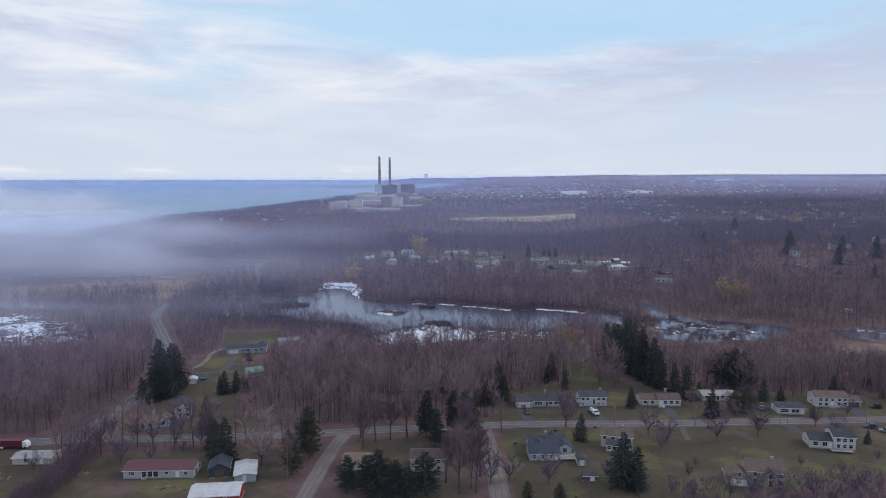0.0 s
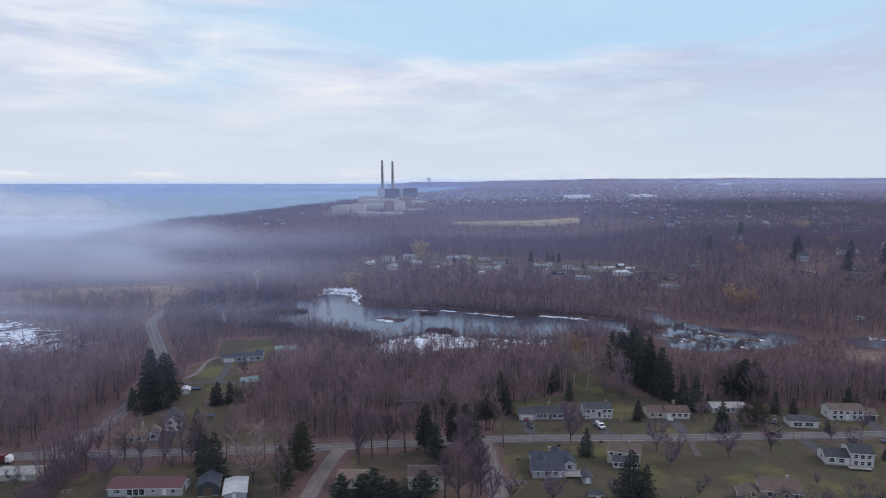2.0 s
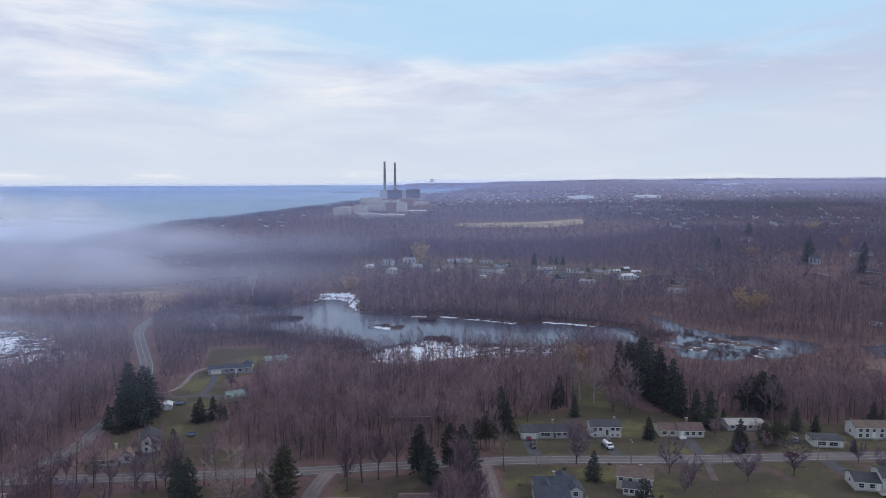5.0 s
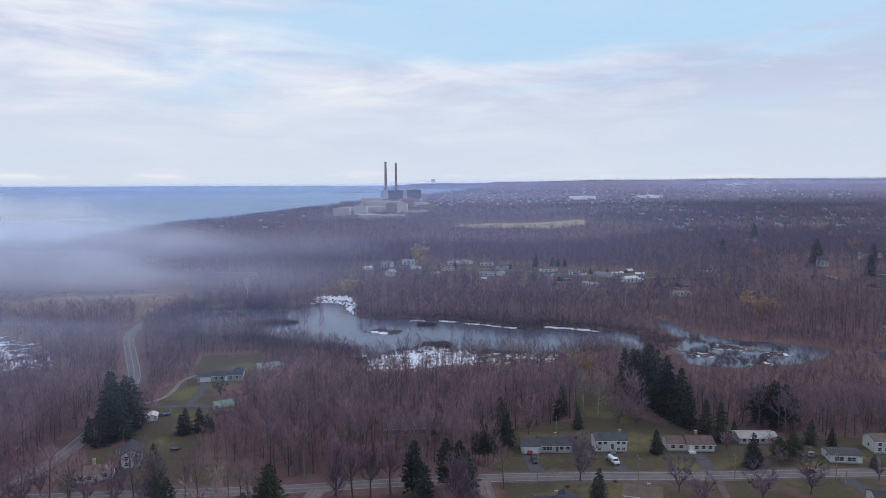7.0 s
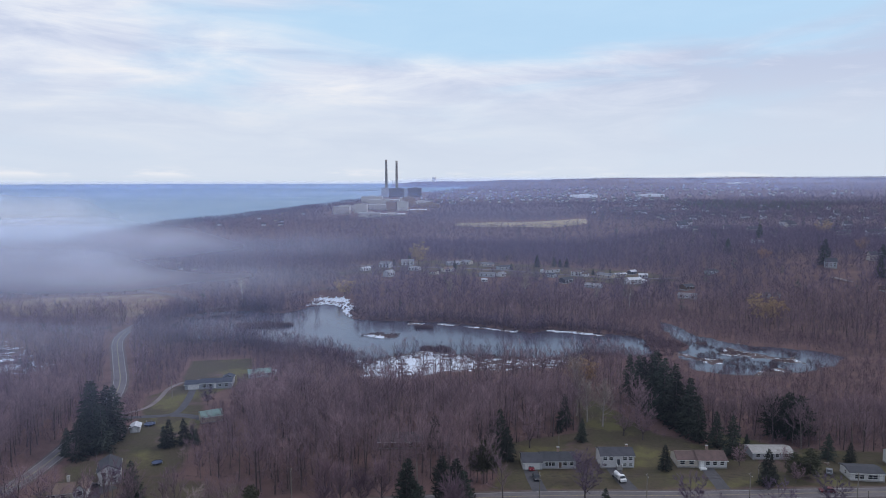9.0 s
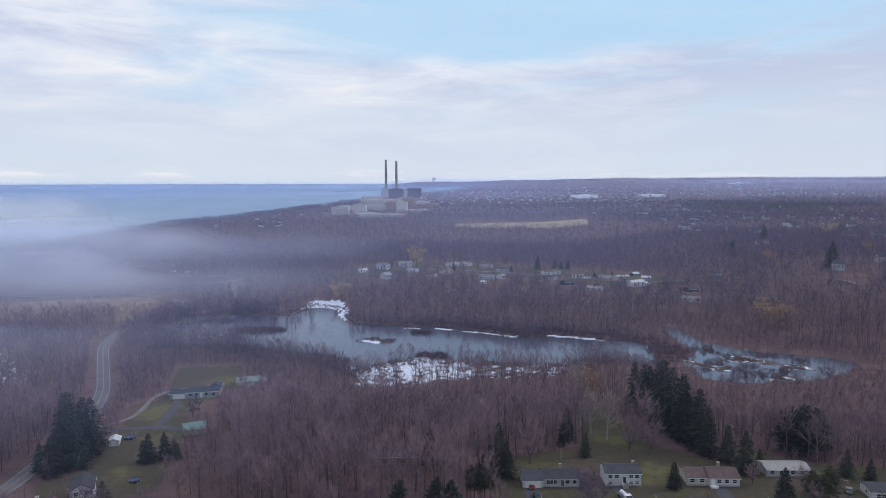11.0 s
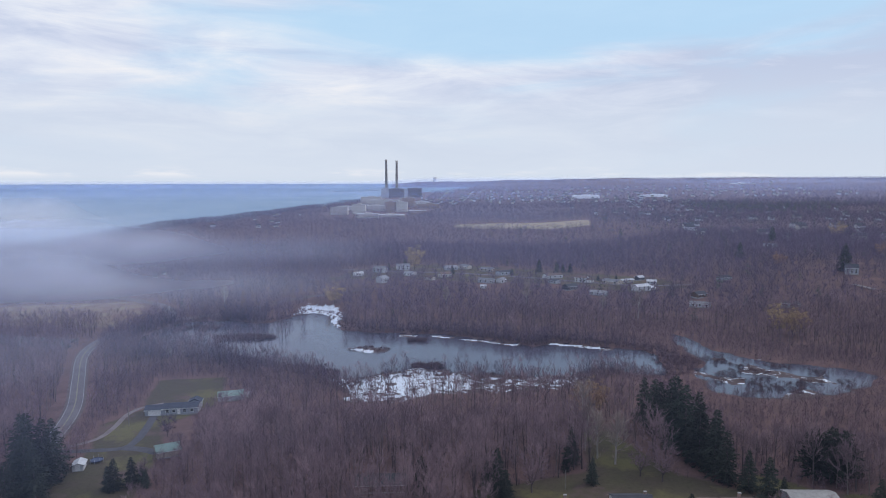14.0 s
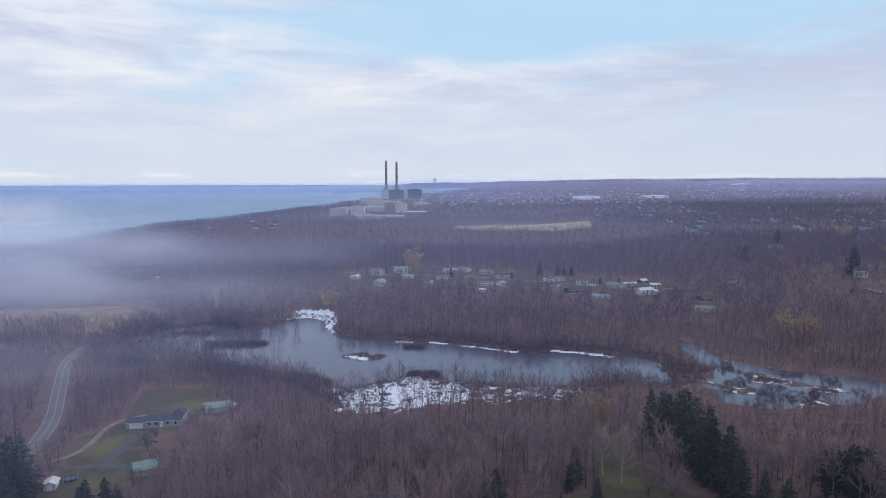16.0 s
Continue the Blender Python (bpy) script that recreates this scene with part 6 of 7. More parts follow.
def car(x, y, turn, colour, label, tall=1.45, long=4.5, name="car"):
    c = thing(name, at_ground(x, y, turn, 0.10), label, "car" if name == "car" else "truck", "parked cars")
    L, w = long / 2, 0.92
    low = [(-L, 0.35), (-L + 0.1, 0.25), (L - 0.1, 0.25), (L, 0.4), (L - 0.05, 0.72), (L - 0.9, 0.86), (-L + 0.5, 0.9), (-L, 0.82)]
    b = Shape().prism(low, -w, w)
    cab = [(L - 1.35, 0.84), (L - 1.95, tall), (-L + 0.9, tall), (-L + 0.25, 0.86)]
    k = Shape().prism(cab, -w * 0.84, w * 0.84)
    body = part("body", b, CAR_PAINTS[colour], c)
    part("cabin", k, GLASS, c, "dark glazed cabin")
    part("roof_panel", Shape().box(-L + 0.95, L - 2.0, -w * 0.8, w * 0.8, tall, tall + 0.04), CAR_PAINTS[colour], c)
    for sx in (-L + 0.85, L - 0.85):
        for sy in (-w, w):
            wh = part("wheel", Shape().tube((sx, sy - 0.1, 0.33), (sx, sy + 0.1, 0.33), 0.33, 0.33, 12), RUBBER, c)
            part("rim", Shape().tube((sx, sy - 0.115, 0.33), (sx, sy + 0.115, 0.33), 0.18, 0.18, 8), PALE_ROOF, wh)
    for sy in (-0.6, 0.6):
        part("headlight", Shape().box(L - 0.06, L + 0.01, sy - 0.18, sy + 0.18, 0.55, 0.7), FASCIA, c)
    return c


car(27.3, 279, -85, "red", "red hatchback parked before the garage")
car(28.2, 271.5, -85, "black", "black saloon parked in the driveway")
car(117, 263, 178, "maroon", "maroon car driving lane side of the road")
car(173, 278, 175, "black", "black pickup-like car beside the garage", 1.7)
car(160, 252, 160, "grey", "grey car parked beside the road")
car(164, 250, 150, "white", "white car parked beside the road")
car(157, 256.5, 175, "blue", "dark blue car parked at the verge")
car(125.5, 277, 60, "grey", "grey car beside the workshop")
car(-112, 264, 60, "black", "black car in the yard")
car(-162, 236, 0, "white", "white car in the yard")


def box_truck(x, y, turn):
    c = thing("tanker_truck", at_ground(x, y, turn, 0.10), "white service truck parked in the driveway", "truck")
    part("bed", Shape().box(-2.6, 1.0, -1.0, 1.0, 0.65, 0.85), CAR_PAINTS["grey"], c)
    part("tank", Shape().tube((-2.2, 0, 1.45), (0.8, 0, 1.45), 0.66, 0.66, 14), CAR_PAINTS["white"], c)
    part("cab", Shape().prism([(1.0, 0.6), (3.3, 0.6), (3.3, 1.25), (2.6, 1.4), (2.2, 2.1), (1.0, 2.15)], -1.0, 1.0), CAR_PAINTS["white"], c)
    part("windscreen", Shape().prism([(2.62, 1.42), (2.66, 1.44), (2.28, 2.06), (2.24, 2.04)], -0.9, 0.9), GLASS, c)
    for sx in (-1.8, 2.5):
        for sy in (-0.95, 0.95):
            part("wheel", Shape().tube((sx, sy - 0.14, 0.45), (sx, sy + 0.14, 0.45), 0.45, 0.45, 12), RUBBER, c)


box_truck(54.8, 271.5, -75)


def red_trailer(x, y, turn):
    c = thing("cargo_trailer", at_ground(x, y, turn, 0.05), "long dark red trailer parked in the yard", "trailer")
    part("body", Shape().box(-4.5, 3.6, -1.2, 1.2, 0.7, 3.0), CAR_PAINTS["maroon"], c)
    part("cab", Shape().prism([(3.7, 0.6), (5.4, 0.6), (5.4, 1.6), (5.0, 2.5), (3.7, 2.6)], -1.1, 1.1), CAR_PAINTS["white"], c)
    for sx in (-3.4, -2.3, 2.6, 4.6):
        for sy in (-1.05, 1.05):
            part("wheel", Shape().tube((sx, sy - 0.14, 0.46), (sx, sy + 0.14, 0.46), 0.46, 0.46, 12), RUBBER, c)


red_trailer(-157, 237.0, 1)


def camper(x, y, turn):
    """A motor home: ribless white box with an over-cab bulge, windows and wheels."""
    c = thing("motor_home", at_ground(x, y, turn, 0.05), "white motor home parked at the field's edge", "motor home")
    part("body", Shape().prism([(-3.8, 0.6), (3.4, 0.6), (3.9, 1.1), (3.7, 1.6), (3.2, 2.0), (3.7, 2.2), (3.6, 3.0), (3.2, 3.15), (-3.7, 3.15), (-3.85, 2.9)], -1.2, 1.2), CAR_PAINTS["white"], c)
    part("windscreen", Shape().prism([(3.72, 1.58), (3.76, 1.6), (3.26, 2.0), (3.22, 1.98)], -1.0, 1.0), GLASS, c)
    for sx in (-2.6, -0.8, 1.2):
        part("window", Shape().box(sx - 0.45, sx + 0.45, -1.23, -1.2, 1.7, 2.4), GLASS, c)
    part("stripe", Shape().box(-3.7, 3.4, -1.22, -1.2, 1.15, 1.35), CAR_PAINTS["grey"], c, "grey side stripe")
    for sx in (-2.4, 2.5):
        for sy in (-1.05, 1.05):
            part("wheel", Shape().tube((sx, sy - 0.13, 0.42), (sx, sy + 0.13, 0.42), 0.42, 0.42, 12), RUBBER, c)
    HOUSES.append((x, y, 8.0))


camper(278, 472, -20)


def utility_pole(x, y, h, arm=True):
    p = thing("utility_pole", at_ground(x, y, 4), "weathered wooden utility pole beside the road", "utility pole", "roadside poles")
    part("post", Shape().tube((0, 0, -0.6), (0, 0, h), 0.17, 0.11, 8), POLE, p)
    if arm:
        a = part("crossarm", Shape().box(-0.06, 0.06, -1.1, 1.1, h - 0.9, h - 0.75), POLE, p)
        for k in (-0.95, 0.0, 0.95):
            part("insulator", Shape().tube((0, k, h - 0.75), (0, k, h - 0.5), 0.05, 0.04, 6), FASCIA, a)
    return (x, y, H0(x, y) + h - 0.55)


tops = [utility_pole(x, y, h) for x, y, h in ((-190, 248, 9.5), (-146, 249.5, 9.5), (-100, 252, 9.5), (-48, 257.5, 9.5), (-10, 262, 9.5), (27, 254.5, 10), (59, 255, 9.5), (90, 256, 9.5), (123, 257.6, 9.0), (157, 259, 9.0), (195, 261, 9.0))]
for x, y, h in ((99, 270, 6), (-124, 352, 8), (124, 254, 5), (40, 300, 6)):
    utility_pole(x, y, h, False)


def cables():
    ob = thing("power_line", pose(0, 0, 0), "thin black overhead cables between the poles", "cable")
    for k in (-0.95, 0.0, 0.95):
        for a, b in zip(tops, tops[1:]):
            s = Shape()
            pts = [Vector((a[0] + (b[0] - a[0]) * t, a[1] + k + (b[1] - a[1]) * t, a[2] + (b[2] - a[2]) * t - 3.2 * t * (1 - t))) for t in (i / 8 for i in range(9))]
            for p, q in zip(pts, pts[1:]):
                s.tube(p, q, 0.025, 0.025, 3, False)
            part("cable", s, WIRE, ob)


cables()


def trampoline(x, y, r, label, net):
    t = thing("trampoline" if net else "pool", at_ground(x, y, 10), label, "trampoline" if net else "pool")
    n = 20
    part("bed" if net else "cover", Shape().tube((0, 0, 0.72), (0, 0, 0.78), r * 0.92, r * 0.92, n), BLUE_COVER, t)
    part("rim", Shape().tube((0, 0, 0.66), (0, 0, 0.82), r, r, n, False), BLUE_COVER, t)
    for i in range(8):
        a = i * 0.785
        part("leg", Shape().tube((r * math.cos(a), r * math.sin(a), -0.2), (r * math.cos(a), r * math.sin(a), 1.7 if net else 0.8), 0.03, 0.03, 6), PALE_ROOF, t)


trampoline(-119, 318.5, 2.2, "round dark blue trampoline on the lawn", True)
trampoline(-100, 282, 1.8, "round covered garden pool on the lawn", False)


def debris(x, y, seed, n, label):
    rng = random.Random(seed)
    ob = thing("scrap_pile", at_ground(x, y), label, "scrap")
    for i in range(n):
        a, b = rng.uniform(-2.2, 2.2), rng.uniform(-1.2, 1.2)
        s = Shape().box(-rng.uniform(0.2, 0.8), rng.uniform(0.2, 0.8), -0.15, rng.uniform(0.1, 0.3), -0.1, rng.uniform(0.10, 0.35))
        o = part("board" if i % 2 else "crate", s, (POLE, TAN_ROOF, BRUSH, ROCK)[i % 4], ob)
        o.matrix_local = pose(a, b, 0, 0, 0, rng.uniform(0, 180))


for i, (x, y) in enumerate(((-92, 206), (-86, 206), (-150, 215), (-144, 212), (-156, 208), (-121, 216), (-35, 272), (-28, 268), (130, 284), (-148, 229))):
    debris(x, y, i, 6, "small heap of boards and scrap on the ground")


# ---- the far shore: college, power station, town ----
def slab_building(name, x0, x1, y, deep, z0, z1, wall, label, storeys, bays, roof=None):
    b = thing(name, pose((x0 + x1) / 2, y, z0), label, "building")
    w, h = x1 - x0, z1 - z0
    part("wall", Shape().box(-w / 2, w / 2, 0, deep, -12, h), wall, b)
    part("roof", Shape().box(-w / 2 - 0.4, w / 2 + 0.4, -0.4, deep + 0.4, h, h + 0.8), roof or FOUNDATION, b)
    part("roof_hut", Shape().box(-w * 0.15, w * 0.2, deep * 0.3, deep * 0.6, h + 0.8, h + 3.6), wall, b)
    if bays:
        me = Shape().box(-w / bays * 0.16, w / bays * 0.16, -0.12, 0.05, 0, h / storeys * 0.26).mesh("window", TINTED)
        for s in range(storeys):
            for k in range(bays):
                o = part("window", me, TINTED, b)
                o.matrix_local = pose(-w / 2 + (k + 0.5) * w / bays, 0, (s + 0.3) * h / storeys)
    return b


slab_building("dormitory", -326, -280, 1900, 22, 6, 28, CONCRETE, "ten-storey beige concrete dormitory block near the lake", 6, 9)
slab_building("dormitory", -276, -240, 1960, 22, 8, 33, CONCRETE, "tall beige concrete dormitory block", 6, 7)
slab_building("dormitory", -232, -178, 1730, 25, 5, 18, CONCRETE, "low pale campus building with flat roof", 3, 8, PALE_ROOF)
slab_building("campus_hall", -261, -204, 2150, 30, 8, 24, CONCRETE, "long pale campus hall with flat white roof", 3, 8, PALE_ROOF)
slab_building("campus_hall", -196, -166, 2080, 25, 8, 37, BRICK, "brown campus tower block", 6, 5)
slab_building("campus_hall", -164, -131, 2080, 25, 8, 36, CONCRETE, "beige campus tower block", 6, 6)
slab_building("campus_hall", -171, -127, 2400, 30, 10, 42, BRICK, "red-brown brick campus block", 5, 6)
slab_building("campus_hall", -368, -283, 2800, 30, 8, 36, CONCRETE, "long pale building near the shore", 4, 10, PALE_ROOF)
slab_building("campus_hall", -300, -190, 2500, 36, 8, 31, CONCRETE, "broad pale building with a flat white roof", 3, 12, PALE_ROOF)
slab_building("campus_hall", -110, -40, 2300, 26, 8, 24, BRICK, "long low brick building", 3, 9)
slab_building("campus_hall", -150, -84, 2600, 24, 9, 23, CONCRETE, "long low pale building behind the campus", 2, 9, PALE_ROOF)
slab_building("campus_hall", -345, -296, 2120, 20, 8, 22, CONCRETE, "pale low building among the lakeshore trees", 3, 7, PALE_ROOF)
slab_building("campus_hall", -120, -70, 1960, 18, 8, 17, BRICK, "low brick building with a white roof", 2, 7, WHITE_METAL)
slab_building("campus_hall", -215, -160, 2850, 26, 10, 30, CONCRETE, "pale building below the power station", 3, 8, PALE_ROOF)
slab_building("campus_hall", -190, -120, 1800, 14, 7, 13, CONCRETE, "low cream sports building with white roof", 1, 6, WHITE_METAL)
slab_building("warehouse", 564, 681, 3200, 60, 8, 33, WHITE_METAL, "long white warehouse with pale roof", 1, 0, WHITE_METAL)
slab_building("warehouse", 912, 1024, 3300, 60, 14, 33, WHITE_METAL, "long white warehouse beyond the woods", 1, 0, WHITE_METAL)
slab_building("warehouse", 1740, 1870, 4300, 60, 60, 86, WHITE_METAL, "distant pale warehouse on the rise", 1, 0, WHITE_METAL)
slab_building("boiler_house", -370, -331, 3600, 61, 14, 61.2, PALE_ROOF, "white end block of the power station", 1, 0)
slab_building("boiler_house", -330, -252, 3600, 69, 14, 61.2, PLANT_WALL, "large brown power station boiler house", 3, 0)
slab_building("boiler_house", -231, -158, 3600, 61, 14, 63, PLANT_WALL, "brown power station turbine hall", 3, 0)
slab_building("plant_annex", -252, -232, 3609, 43, 14, 57.8, PALE_ROOF, "pale annex between the power station halls", 1, 0)


def smokestack(x, y, z0, top):
    s = thing("smokestack", pose(x, y, z0), "tall grey concrete power station smokestack", "smokestack", "power station stacks")
    h = top - z0
    part("shaft", Shape().tube((0, 0, -10), (0, 0, h * 0.86), 8.2, 5.8, 20), STACK, s)
    part("upper_shaft", Shape().tube((0, 0, h * 0.86), (0, 0, h * 0.95), 5.8, 5.5, 20), STACK, s)
    cap = part("cap", Shape().tube((0, 0, h * 0.95), (0, 0, h), 6.0, 6.0, 20), CONCRETE, s, "pale stack cap")
    part("gallery", Shape().tube((0, 0, h * 0.6), (0, 0, h * 0.61), 7.6, 7.6, 20), STACK, s)


smokestack(-351, 3687, 14, 214.8)
smokestack(-296, 3697, 14, 209.6)


def cooling_tower():
    t = thing("cooling_tower", pose(-125, 4880, 78), "pale distant cooling tower on the headland", "cooling tower")
    prof = [(0, 19), (12, 15.5), (24, 13.5), (36, 13.2), (48, 14.5)]
    s = Shape()
    for (z0, r0), (z1, r1) in zip(prof, prof[1:]):
        s.tube((0, 0, z0), (0, 0, z1), r0, r1, 20, False)
    part("shell", s, WHITE_METAL, t)
    part("rim", Shape().tube((0, 0, 48), (0, 0, 49), 14.8, 14.8, 20, False), WHITE_METAL, t)
    for x, w, h in ((60, 12, 14), (34, 6, 22), (-240, 4, 24), (-300, 4, 28)):
        part("annex", Shape().box(x, x + w, 0, 10, -2, h), WHITE_METAL, t)


cooling_tower()


def breakwater():
    """A long low mole of stone blocks, with a small light at its end."""
    b = thing("breakwater", pose(BREAKWATER[0][0], BREAKWATER[0][1], BREAKWATER[0][2]), "low dark stone breakwater in the lake", "breakwater")
    run = Vector(BREAKWATER[1]) - Vector(BREAKWATER[0])
    n = 24
    for i in range(n):
        p = run * (i / n)
        part("stone_block", Shape().box(p.x, p.x + run.x / n * 0.97, p.y - 4, p.y + 4, p.z - 3, p.z + 1.9 + 0.7 * ((i * 7) % 3) / 2), FOUNDATION, b)
    light_ = part("beacon", Shape().tube((-6, 0, 0), (-6, 0, 9), 1.6, 1.1, 10), WHITE_METAL, b, "small white beacon")
    part("beacon_base", Shape().box(-10, -2, -4, 4, -3, 1.5), FOUNDATION, light_)


BREAKWATER = ((-754, 4363, 36.3), (-484, 4463, 40.0))
breakwater()


def headland():
    """The low wooded point beyond the bay, at the edge of sight."""
    xs = np.linspace(-420, 700, 60)
    top = 84 + 14 * ease((xs + 420) / 260) + 1.5 * wavy(xs, 0 * xs, 40, 1.0) + 8 * ease((xs - 100) / 500)
    s = Shape()
    n = len(xs)
    yy = np.sqrt(np.maximum(4890.0 ** 2 - xs ** 2, 0))
    s.faces([(x, y - 160, 62) for x, y in zip(xs, yy)] + [(x, y, t) for x, y, t in zip(xs, yy, top)], [(i, i + 1, n + i + 1, n + i) for i in range(n - 1)])
    tagged(new("backdrop_headland", s.mesh("backdrop_headland", TWIG)), "low wooded headland on the horizon", "backdrop", kind="structure")


headland()


def water_tower():
    t = thing("water_tower", pose(1985, 4300, 62), "white distant water tower over the town", "water tower")
    part("shaft", Shape().tube((0, 0, -10), (0, 0, 30), 3, 3, 12), PALE_ROOF, t)
    part("tank", Shape().tube((0, 0, 26), (0, 0, 38), 8, 8, 16), PALE_ROOF, t)


water_tower()


def town():
    """Small houses, past counting, over the far plain and among the nearer woods."""
    rng = np.random.default_rng(3)
    groups = {"white": (Shape(), WHITE), "roofs": (Shape(), SHINGLE), "tan": (Shape(), CREAM)}
    spots = []
    for n, (x0, x1), (y0, y1), k in ((120, (-150, 1000), (2500, 3400), 0.8), (170, (-50, 2000), (3300, 4350), 0.9), (60, (350, 1100), (1300, 2300), 0.8), (20, (330, 620), (850, 1250), 0.85), (9, (-540, -330), (1350, 2000), 0.6), (26, (-420, -250), (680, 800), 0.32), (7, (300, 470), (560, 760), 0.7)):
        for i in range(n):
            spots.append((rng.uniform(x0, x1), rng.uniform(y0, y1), k))
    for i, (x, y, k) in enumerate(spots):
        if outside(np.array([x]), np.array([y]), COAST)[0] < 40:
            continue
        z = H0(x, y)
        L, W, h = rng.uniform(10, 18) * k, rng.uniform(8, 11) * k, rng.uniform(5, 8) * k * (1.7 if y > 2400 else 1.0)
        r = rng.uniform(0.3, 0.42) * W
        wall = groups["white" if rng.random() < 0.45 else "tan"][0]
        wall.ridge([(y - W / 2, z - 2), (y + W / 2, z - 2), (y + W / 2, z + h), (y, z + h + r), (y - W / 2, z + h)], x - L / 2, x + L / 2)
        roof = groups["roofs"][0]
        for a in (y - W / 2 - 0.5, y + W / 2 + 0.5):
            roof.faces([(x - L / 2 - 0.5, a, z + h - 0.2), (x + L / 2 + 0.5, a, z + h - 0.2), (x + L / 2 + 0.5, y, z + h + r + 0.4), (x - L / 2 - 0.5, y, z + h + r + 0.4)], [(0, 1, 2, 3)])
        HOUSES.append((x, y, 9.0 * k))
    ob = None
    for key in ("white", "tan", "roofs"):
        s, mat = groups[key]
        if ob is None:
            ob = tagged(new("distant_town", s.mesh("distant_town", mat)), "scattered small houses of a distant town", "town", kind="stuff")
        else:
            tagged(part(key + "_blocks" if key == "tan" else key, s, mat, ob), kind="stuff")


town()


# ---- woods ----
x, y = jittered(172, 335, 5.4, 0.92)
single = (y < 268) & (np.abs(x + 10) < 175)
# crowns here use the brightened twig colours, since they shade themselves darker
kit = [(fast_mesh("trunk", *NEAR[i][0], WOOD), fast_mesh("crown", *NEAR[i][1], (LIT_NEAR_TWIG, LIT_TWIG)[i % 2])) for i in range(6)]
made = {}
for x_, y_, z_, turn_, size_, tint_, k_ in rows_for(x[single], y[single], 6, 0.75, 1.12):
    place_ = pose(x_, y_, z_, 0, 0, math.degrees(turn_)) @ Matrix.Scale(size_, 4)
    if k_ in made:
        copy_thing(made[k_], place_)
        continue
    made[k_] = thing("bare_tree", pose(0, 0, 0), "tall leafless grey-brown tree at the wood's edge", "tree", "wood edge trees")
    part("trunk", kit[int(k_)][0], WOOD, made[k_])
    part("crown", kit[int(k_)][1], TWIG, made[k_])
    made[k_].matrix_basis = pose(x_, y_, z_, 0, 0, math.degrees(turn_))
x, y = x[~single], y[~single]
woods("near_woodland", rows_for(x, y, 6, 0.75, 1.15), NEAR, LIT_NEAR_TWIG, "dense leafless grey-brown woodland beside the road")
x, y = jittered(335, 560, 5.6, 0.97)
woods("pond_woodland", rows_for(x, y, 6, 0.75, 1.1), MIDDLE, LIT_TWIG, "dense leafless woodland around the pond")
x, y = jittered(560, 1000, 6.3, 0.97)
woods("hill_woodland", rows_for(x, y, 6, 0.75, 1.1), FAR, TWIG, "leafless woodland on the rise beyond the pond")
x, y = jittered(1000, 1900, 9.5)
woods("far_woodland", rows_for(x, y, 6, 0.75, 1.1), FARTHEST, TWIG, "far leafless woodland")
x, y = jittered(1900, 3000, 14)
woods("distant_woodland", rows_for(x, y, 5, 0.7, 1.15), HORIZON, TWIG, "distant wooded country beyond the campus")
x, y = jittered(3000, 4950, 21)
rows = rows_for(x, y, 5, 0.8, 1.25)
rows[:, 4] *= np.where(np.hypot(x, y) > 4550, 0.6, 1.0)
woods("horizon_woodland", rows, HORIZON, TWIG, "wooded country fading to the horizon")
t_ = rng_w.uniform(1060, 2500, 2600)
x = np.interp(t_, [p[1] for p in COAST[4:10]], [p[0] for p in COAST[4:10]]) + rng_w.uniform(2, 46, 2600)
k = outside(x, t_, COAST) > 8
woods("coast_woodland", rows_for(x[k], t_[k], 6, 0.8, 1.25), FARTHEST, TWIG, "ragged line of bare trees along the lake bluff")
x, y = shore_points(3.2, 0.8, 17)
k = free(x, y) & ~((np.abs(x + 92) < 34) & (y > 500) & (y < 605))
rows = rows_for(x[k], y[k], 6, 0.55, 1.0)
woods("shore_saplings", rows, FAR, TWIG, "thin leafless saplings crowding the pond shore")
x, y = jittered(560, 1900, 44)
woods("scattered_pines", rows_for(x, y, 3, 0.7, 1.15)[(x > 120) | (rng_w.random(len(x)) < 0.3)], [template(conifer(500 + i, 14.0, 0.30, 2)) for i in range(3)], NEEDLE, "dark pines scattered through the leafless woods")
x, y = jittered(1900, 2700, 22)
k = (x > 700 + 0.1 * (y - 1900)) & (y < 2500) & (wavy(x, y, 150, 2.0) > -0.2)
woods("pine_belt", rows_for(x[k], y[k], 3, 0.9, 1.3), [template(conifer(520 + i, 15.0, 0.34, 2)) for i in range(3)], NEEDLE, "dark belt of pines on the far plain")
x, y = [v.ravel() for v in np.meshgrid(np.arange(-175, 246, 3.3), np.arange(300, 560, 3.3))]
x, y = x + rng_w.uniform(-1.6, 1.6, len(x)), y + rng_w.uniform(-1.6, 1.6, len(y))
near_farm = outside(x, y, FARM_LAWN)
shore_ = outside(x, y, POND_SHORE)
k = ((x > 100) & (y < 416)) | ((outside(x, y, MARSH_POOL) < 42) & (y > 425)) | ((shore_ > 1.5) & (shore_ < 15) & (y > 470) & (x > -66)) | ((near_farm > 1.5) & (near_farm < 30) & (x < -85))
k &= free(x, y) & (outside(x, y, MARSH_POOL) > 2) & (shore_ > 1.5)
rows = rows_for(x[k], y[k], 6, 0.8, 1.1)
rows[:, 4] = rng_w.uniform(0.26, 0.50, len(rows))
woods("marsh_scrub", rows, FAR, RED_TWIG, "low purple-brown leafless scrub beside the marsh and the farm")
x, y = jittered(205, 345, 4.6)
woods("undergrowth", rows_for(x, y, 6, 0.22, 0.48), FAR, LIT_TWIG, "thin leafless undergrowth beneath the near trees")


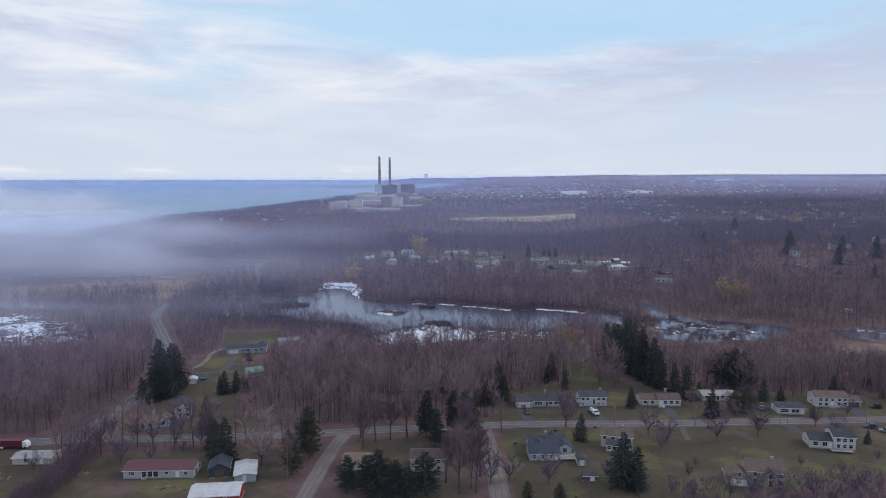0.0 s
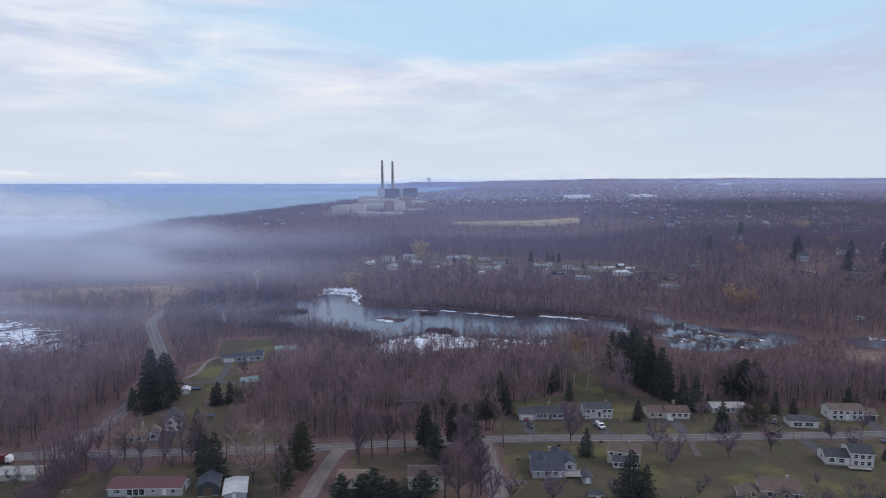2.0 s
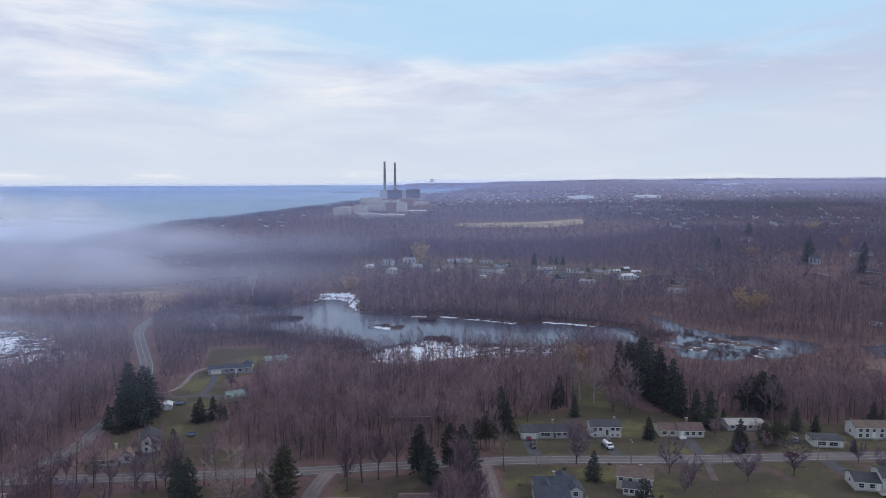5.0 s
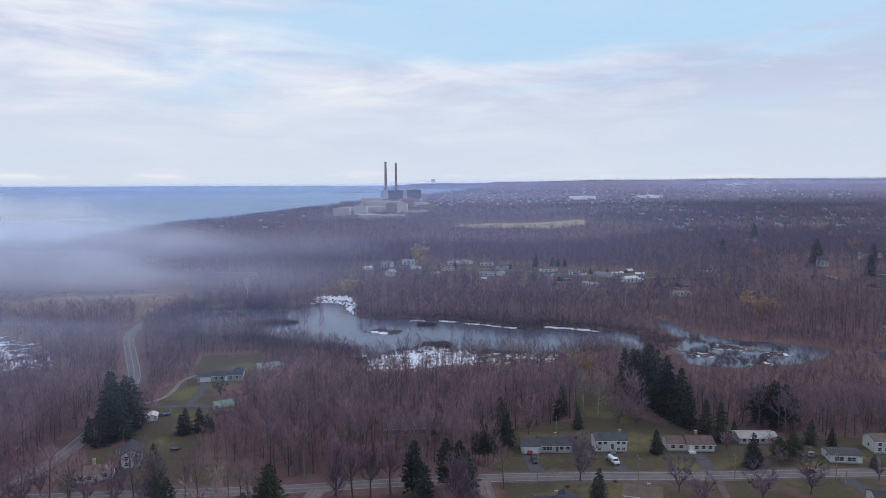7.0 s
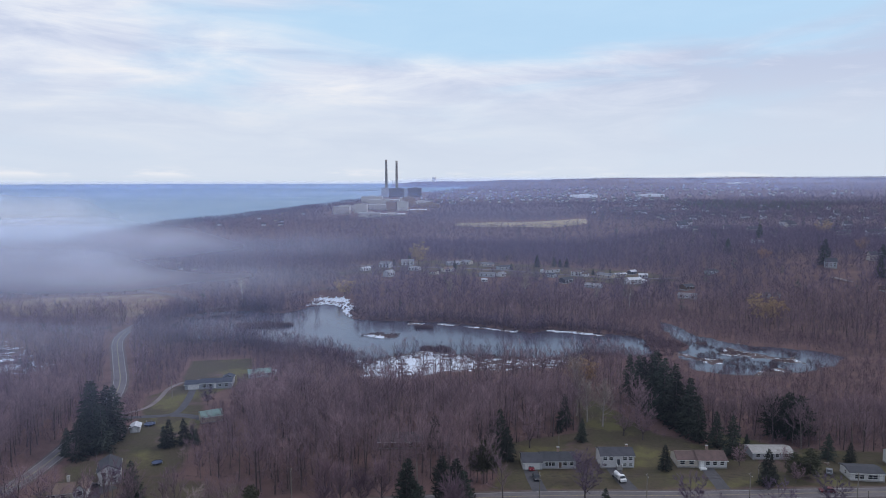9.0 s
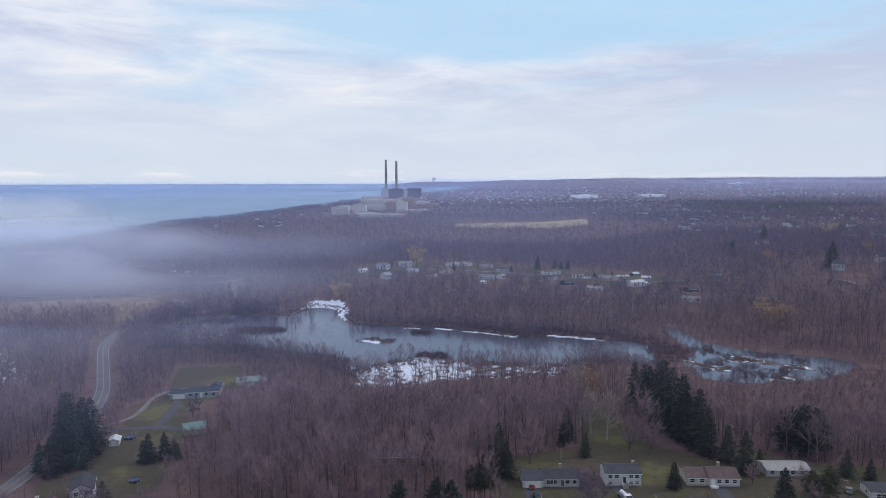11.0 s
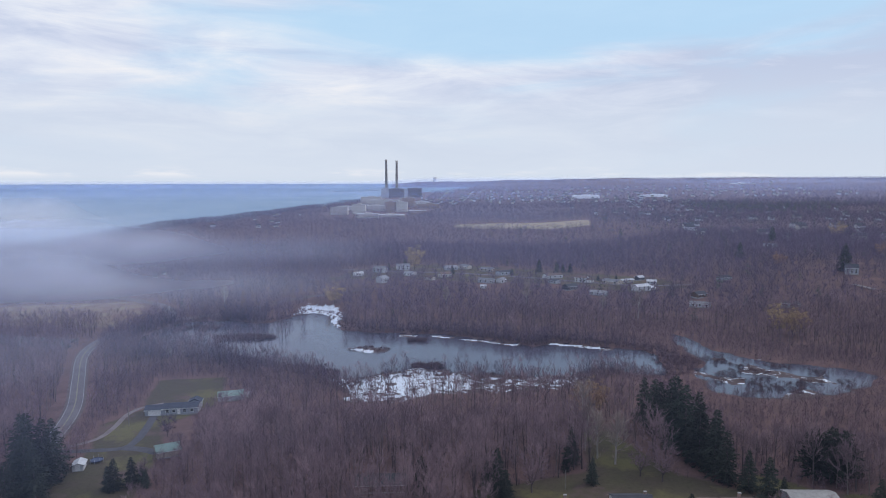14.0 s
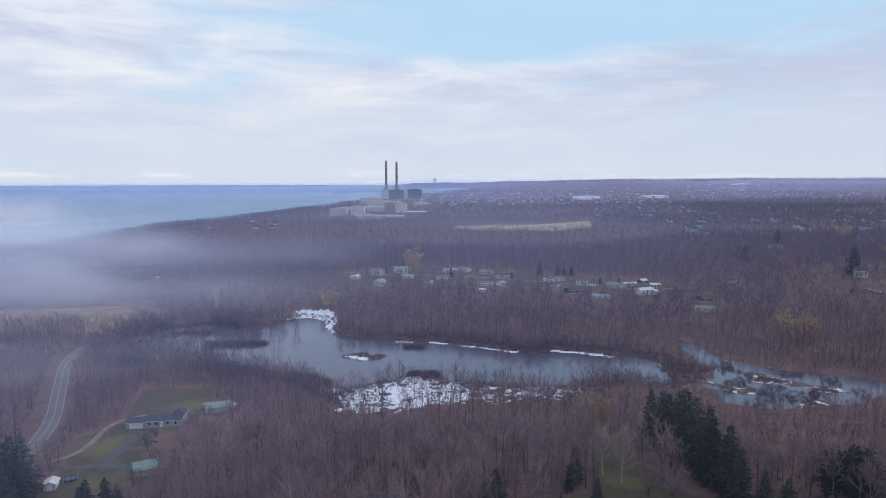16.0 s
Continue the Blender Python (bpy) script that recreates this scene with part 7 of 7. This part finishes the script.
# ---- mist ----
def veil(parent, name, pts, z0, z1, mat, density, nu=60, nv=14, lean=0.0):
    """A gently curved sheet of droplets that rises from the points pts and leans away by so many metres; density(u, v) from 0 to 1."""
    line = np.array(curve(pts, 40.0))
    s = np.linspace(0, len(line) - 1, nu)
    px, py = np.interp(s, np.arange(len(line)), line[:, 0]), np.interp(s, np.arange(len(line)), line[:, 1])
    u, v = np.meshgrid(np.linspace(0, 1, nu), np.linspace(0, 1, nv))
    x, y = np.tile(px, nv), np.tile(py, nv) + lean * v.ravel()
    z = z0 + (z1 - z0) * v.ravel()
    d = density(u.ravel(), v.ravel(), x, z)
    me = thinned(name, np.stack([x, y, z], 1), grid_tris(nu, nv), mat, d)
    return tagged(part(name, me, mat, parent), kind="stuff")


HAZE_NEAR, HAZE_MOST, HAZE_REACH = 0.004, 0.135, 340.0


def thinned(me_name, co, tris, mat, thick):
    """A fog or painted haze sheet without the stretches where it has no thickness."""
    keep = np.max(thick[tris], axis=1) > 0.002
    return fast_mesh(me_name, co, tris[keep], mat, {"thickness": thick}, True)


def build_mist():
    bank = thing("fog_bank", pose(0, 0, 0), "low grey fog bank drifting in over the coast", "fog", kind="stuff")

    def tongue(right, amount, seed, width=210, front=0.45, sink=0.5):
        """Thick in the west, thinning to the east, with a rounded ragged crest that sinks towards its end."""
        def density(u, v, x, z):
            edge = right + 45 * wavy(x, v * 130, 60, seed)
            along = ease((edge - x) / width)
            crest = 1 - sink * (1 - ease((edge - x) / (1.6 * width))) + 0.08 * wavy(x, v * 60, 48, seed + 1)
            return np.clip(amount * along * ease((crest - v) / 0.35) * ease(v / front), 0, 0.95)
        return density

    veil(bank, "fog_layer", [(-560, 470), (-330, 480), (-20, 540)], 11, 54, FOG, tongue(-10, 0.48, 0.3, 250), 100, 30, 130)
    veil(bank, "fog_layer", [(-700, 580), (-400, 580), (-60, 640)], 22, 70, FOG, tongue(-20, 0.55, 1.9, 250), 100, 30, 150)
    veil(bank, "fog_layer", [(-900, 740), (-560, 740), (-200, 800)], 30, 98, FOG, tongue(-330, 0.85, 3.3, 170, 0.35, 0.35), 100, 30, 160)
    veil(bank, "fog_layer", [(-480, 300), (-260, 320), (-60, 380)], 15, 42, FOG, tongue(-90, 0.25, 0.8, 160), 80, 24, 120)
    haze = thing("haze_layer", pose(0, 0, 0), "thin blue haze lying over the far country", "haze", kind="stuff")
    xs, ys = spaced(-4600, 4600, -300, 300, 60.0, 1.05), np.concatenate([np.arange(50, 900, 30.0), np.arange(900, 4975, 75.0)])
    x, y = [a.ravel() for a in np.meshgrid(xs, ys)]
    over = np.maximum(np.hypot(x, y) / 4940.0, 1)
    x, y = x / over, y / over
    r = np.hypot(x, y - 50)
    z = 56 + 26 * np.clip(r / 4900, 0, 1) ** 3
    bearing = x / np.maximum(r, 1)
    # distance haze painted as sheet opacity: it grows with range, less to the east
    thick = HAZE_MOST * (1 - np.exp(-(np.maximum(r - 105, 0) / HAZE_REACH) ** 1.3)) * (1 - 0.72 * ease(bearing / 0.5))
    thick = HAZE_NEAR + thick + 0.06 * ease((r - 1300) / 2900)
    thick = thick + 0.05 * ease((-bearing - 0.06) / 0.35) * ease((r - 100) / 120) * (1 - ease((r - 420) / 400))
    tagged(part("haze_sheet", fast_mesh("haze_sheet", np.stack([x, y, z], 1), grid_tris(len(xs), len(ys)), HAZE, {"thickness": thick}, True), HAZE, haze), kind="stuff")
    # upright curtains that paint the same haze over the farthest country and the open lake
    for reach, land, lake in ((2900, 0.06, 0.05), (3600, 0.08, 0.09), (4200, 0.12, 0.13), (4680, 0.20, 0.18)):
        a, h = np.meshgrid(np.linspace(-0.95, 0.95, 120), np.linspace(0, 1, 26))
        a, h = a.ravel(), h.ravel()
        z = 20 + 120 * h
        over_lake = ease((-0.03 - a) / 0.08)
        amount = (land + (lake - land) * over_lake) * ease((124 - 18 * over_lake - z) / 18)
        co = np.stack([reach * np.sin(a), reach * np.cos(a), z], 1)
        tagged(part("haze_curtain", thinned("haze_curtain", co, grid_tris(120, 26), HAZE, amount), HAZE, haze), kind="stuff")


build_mist()
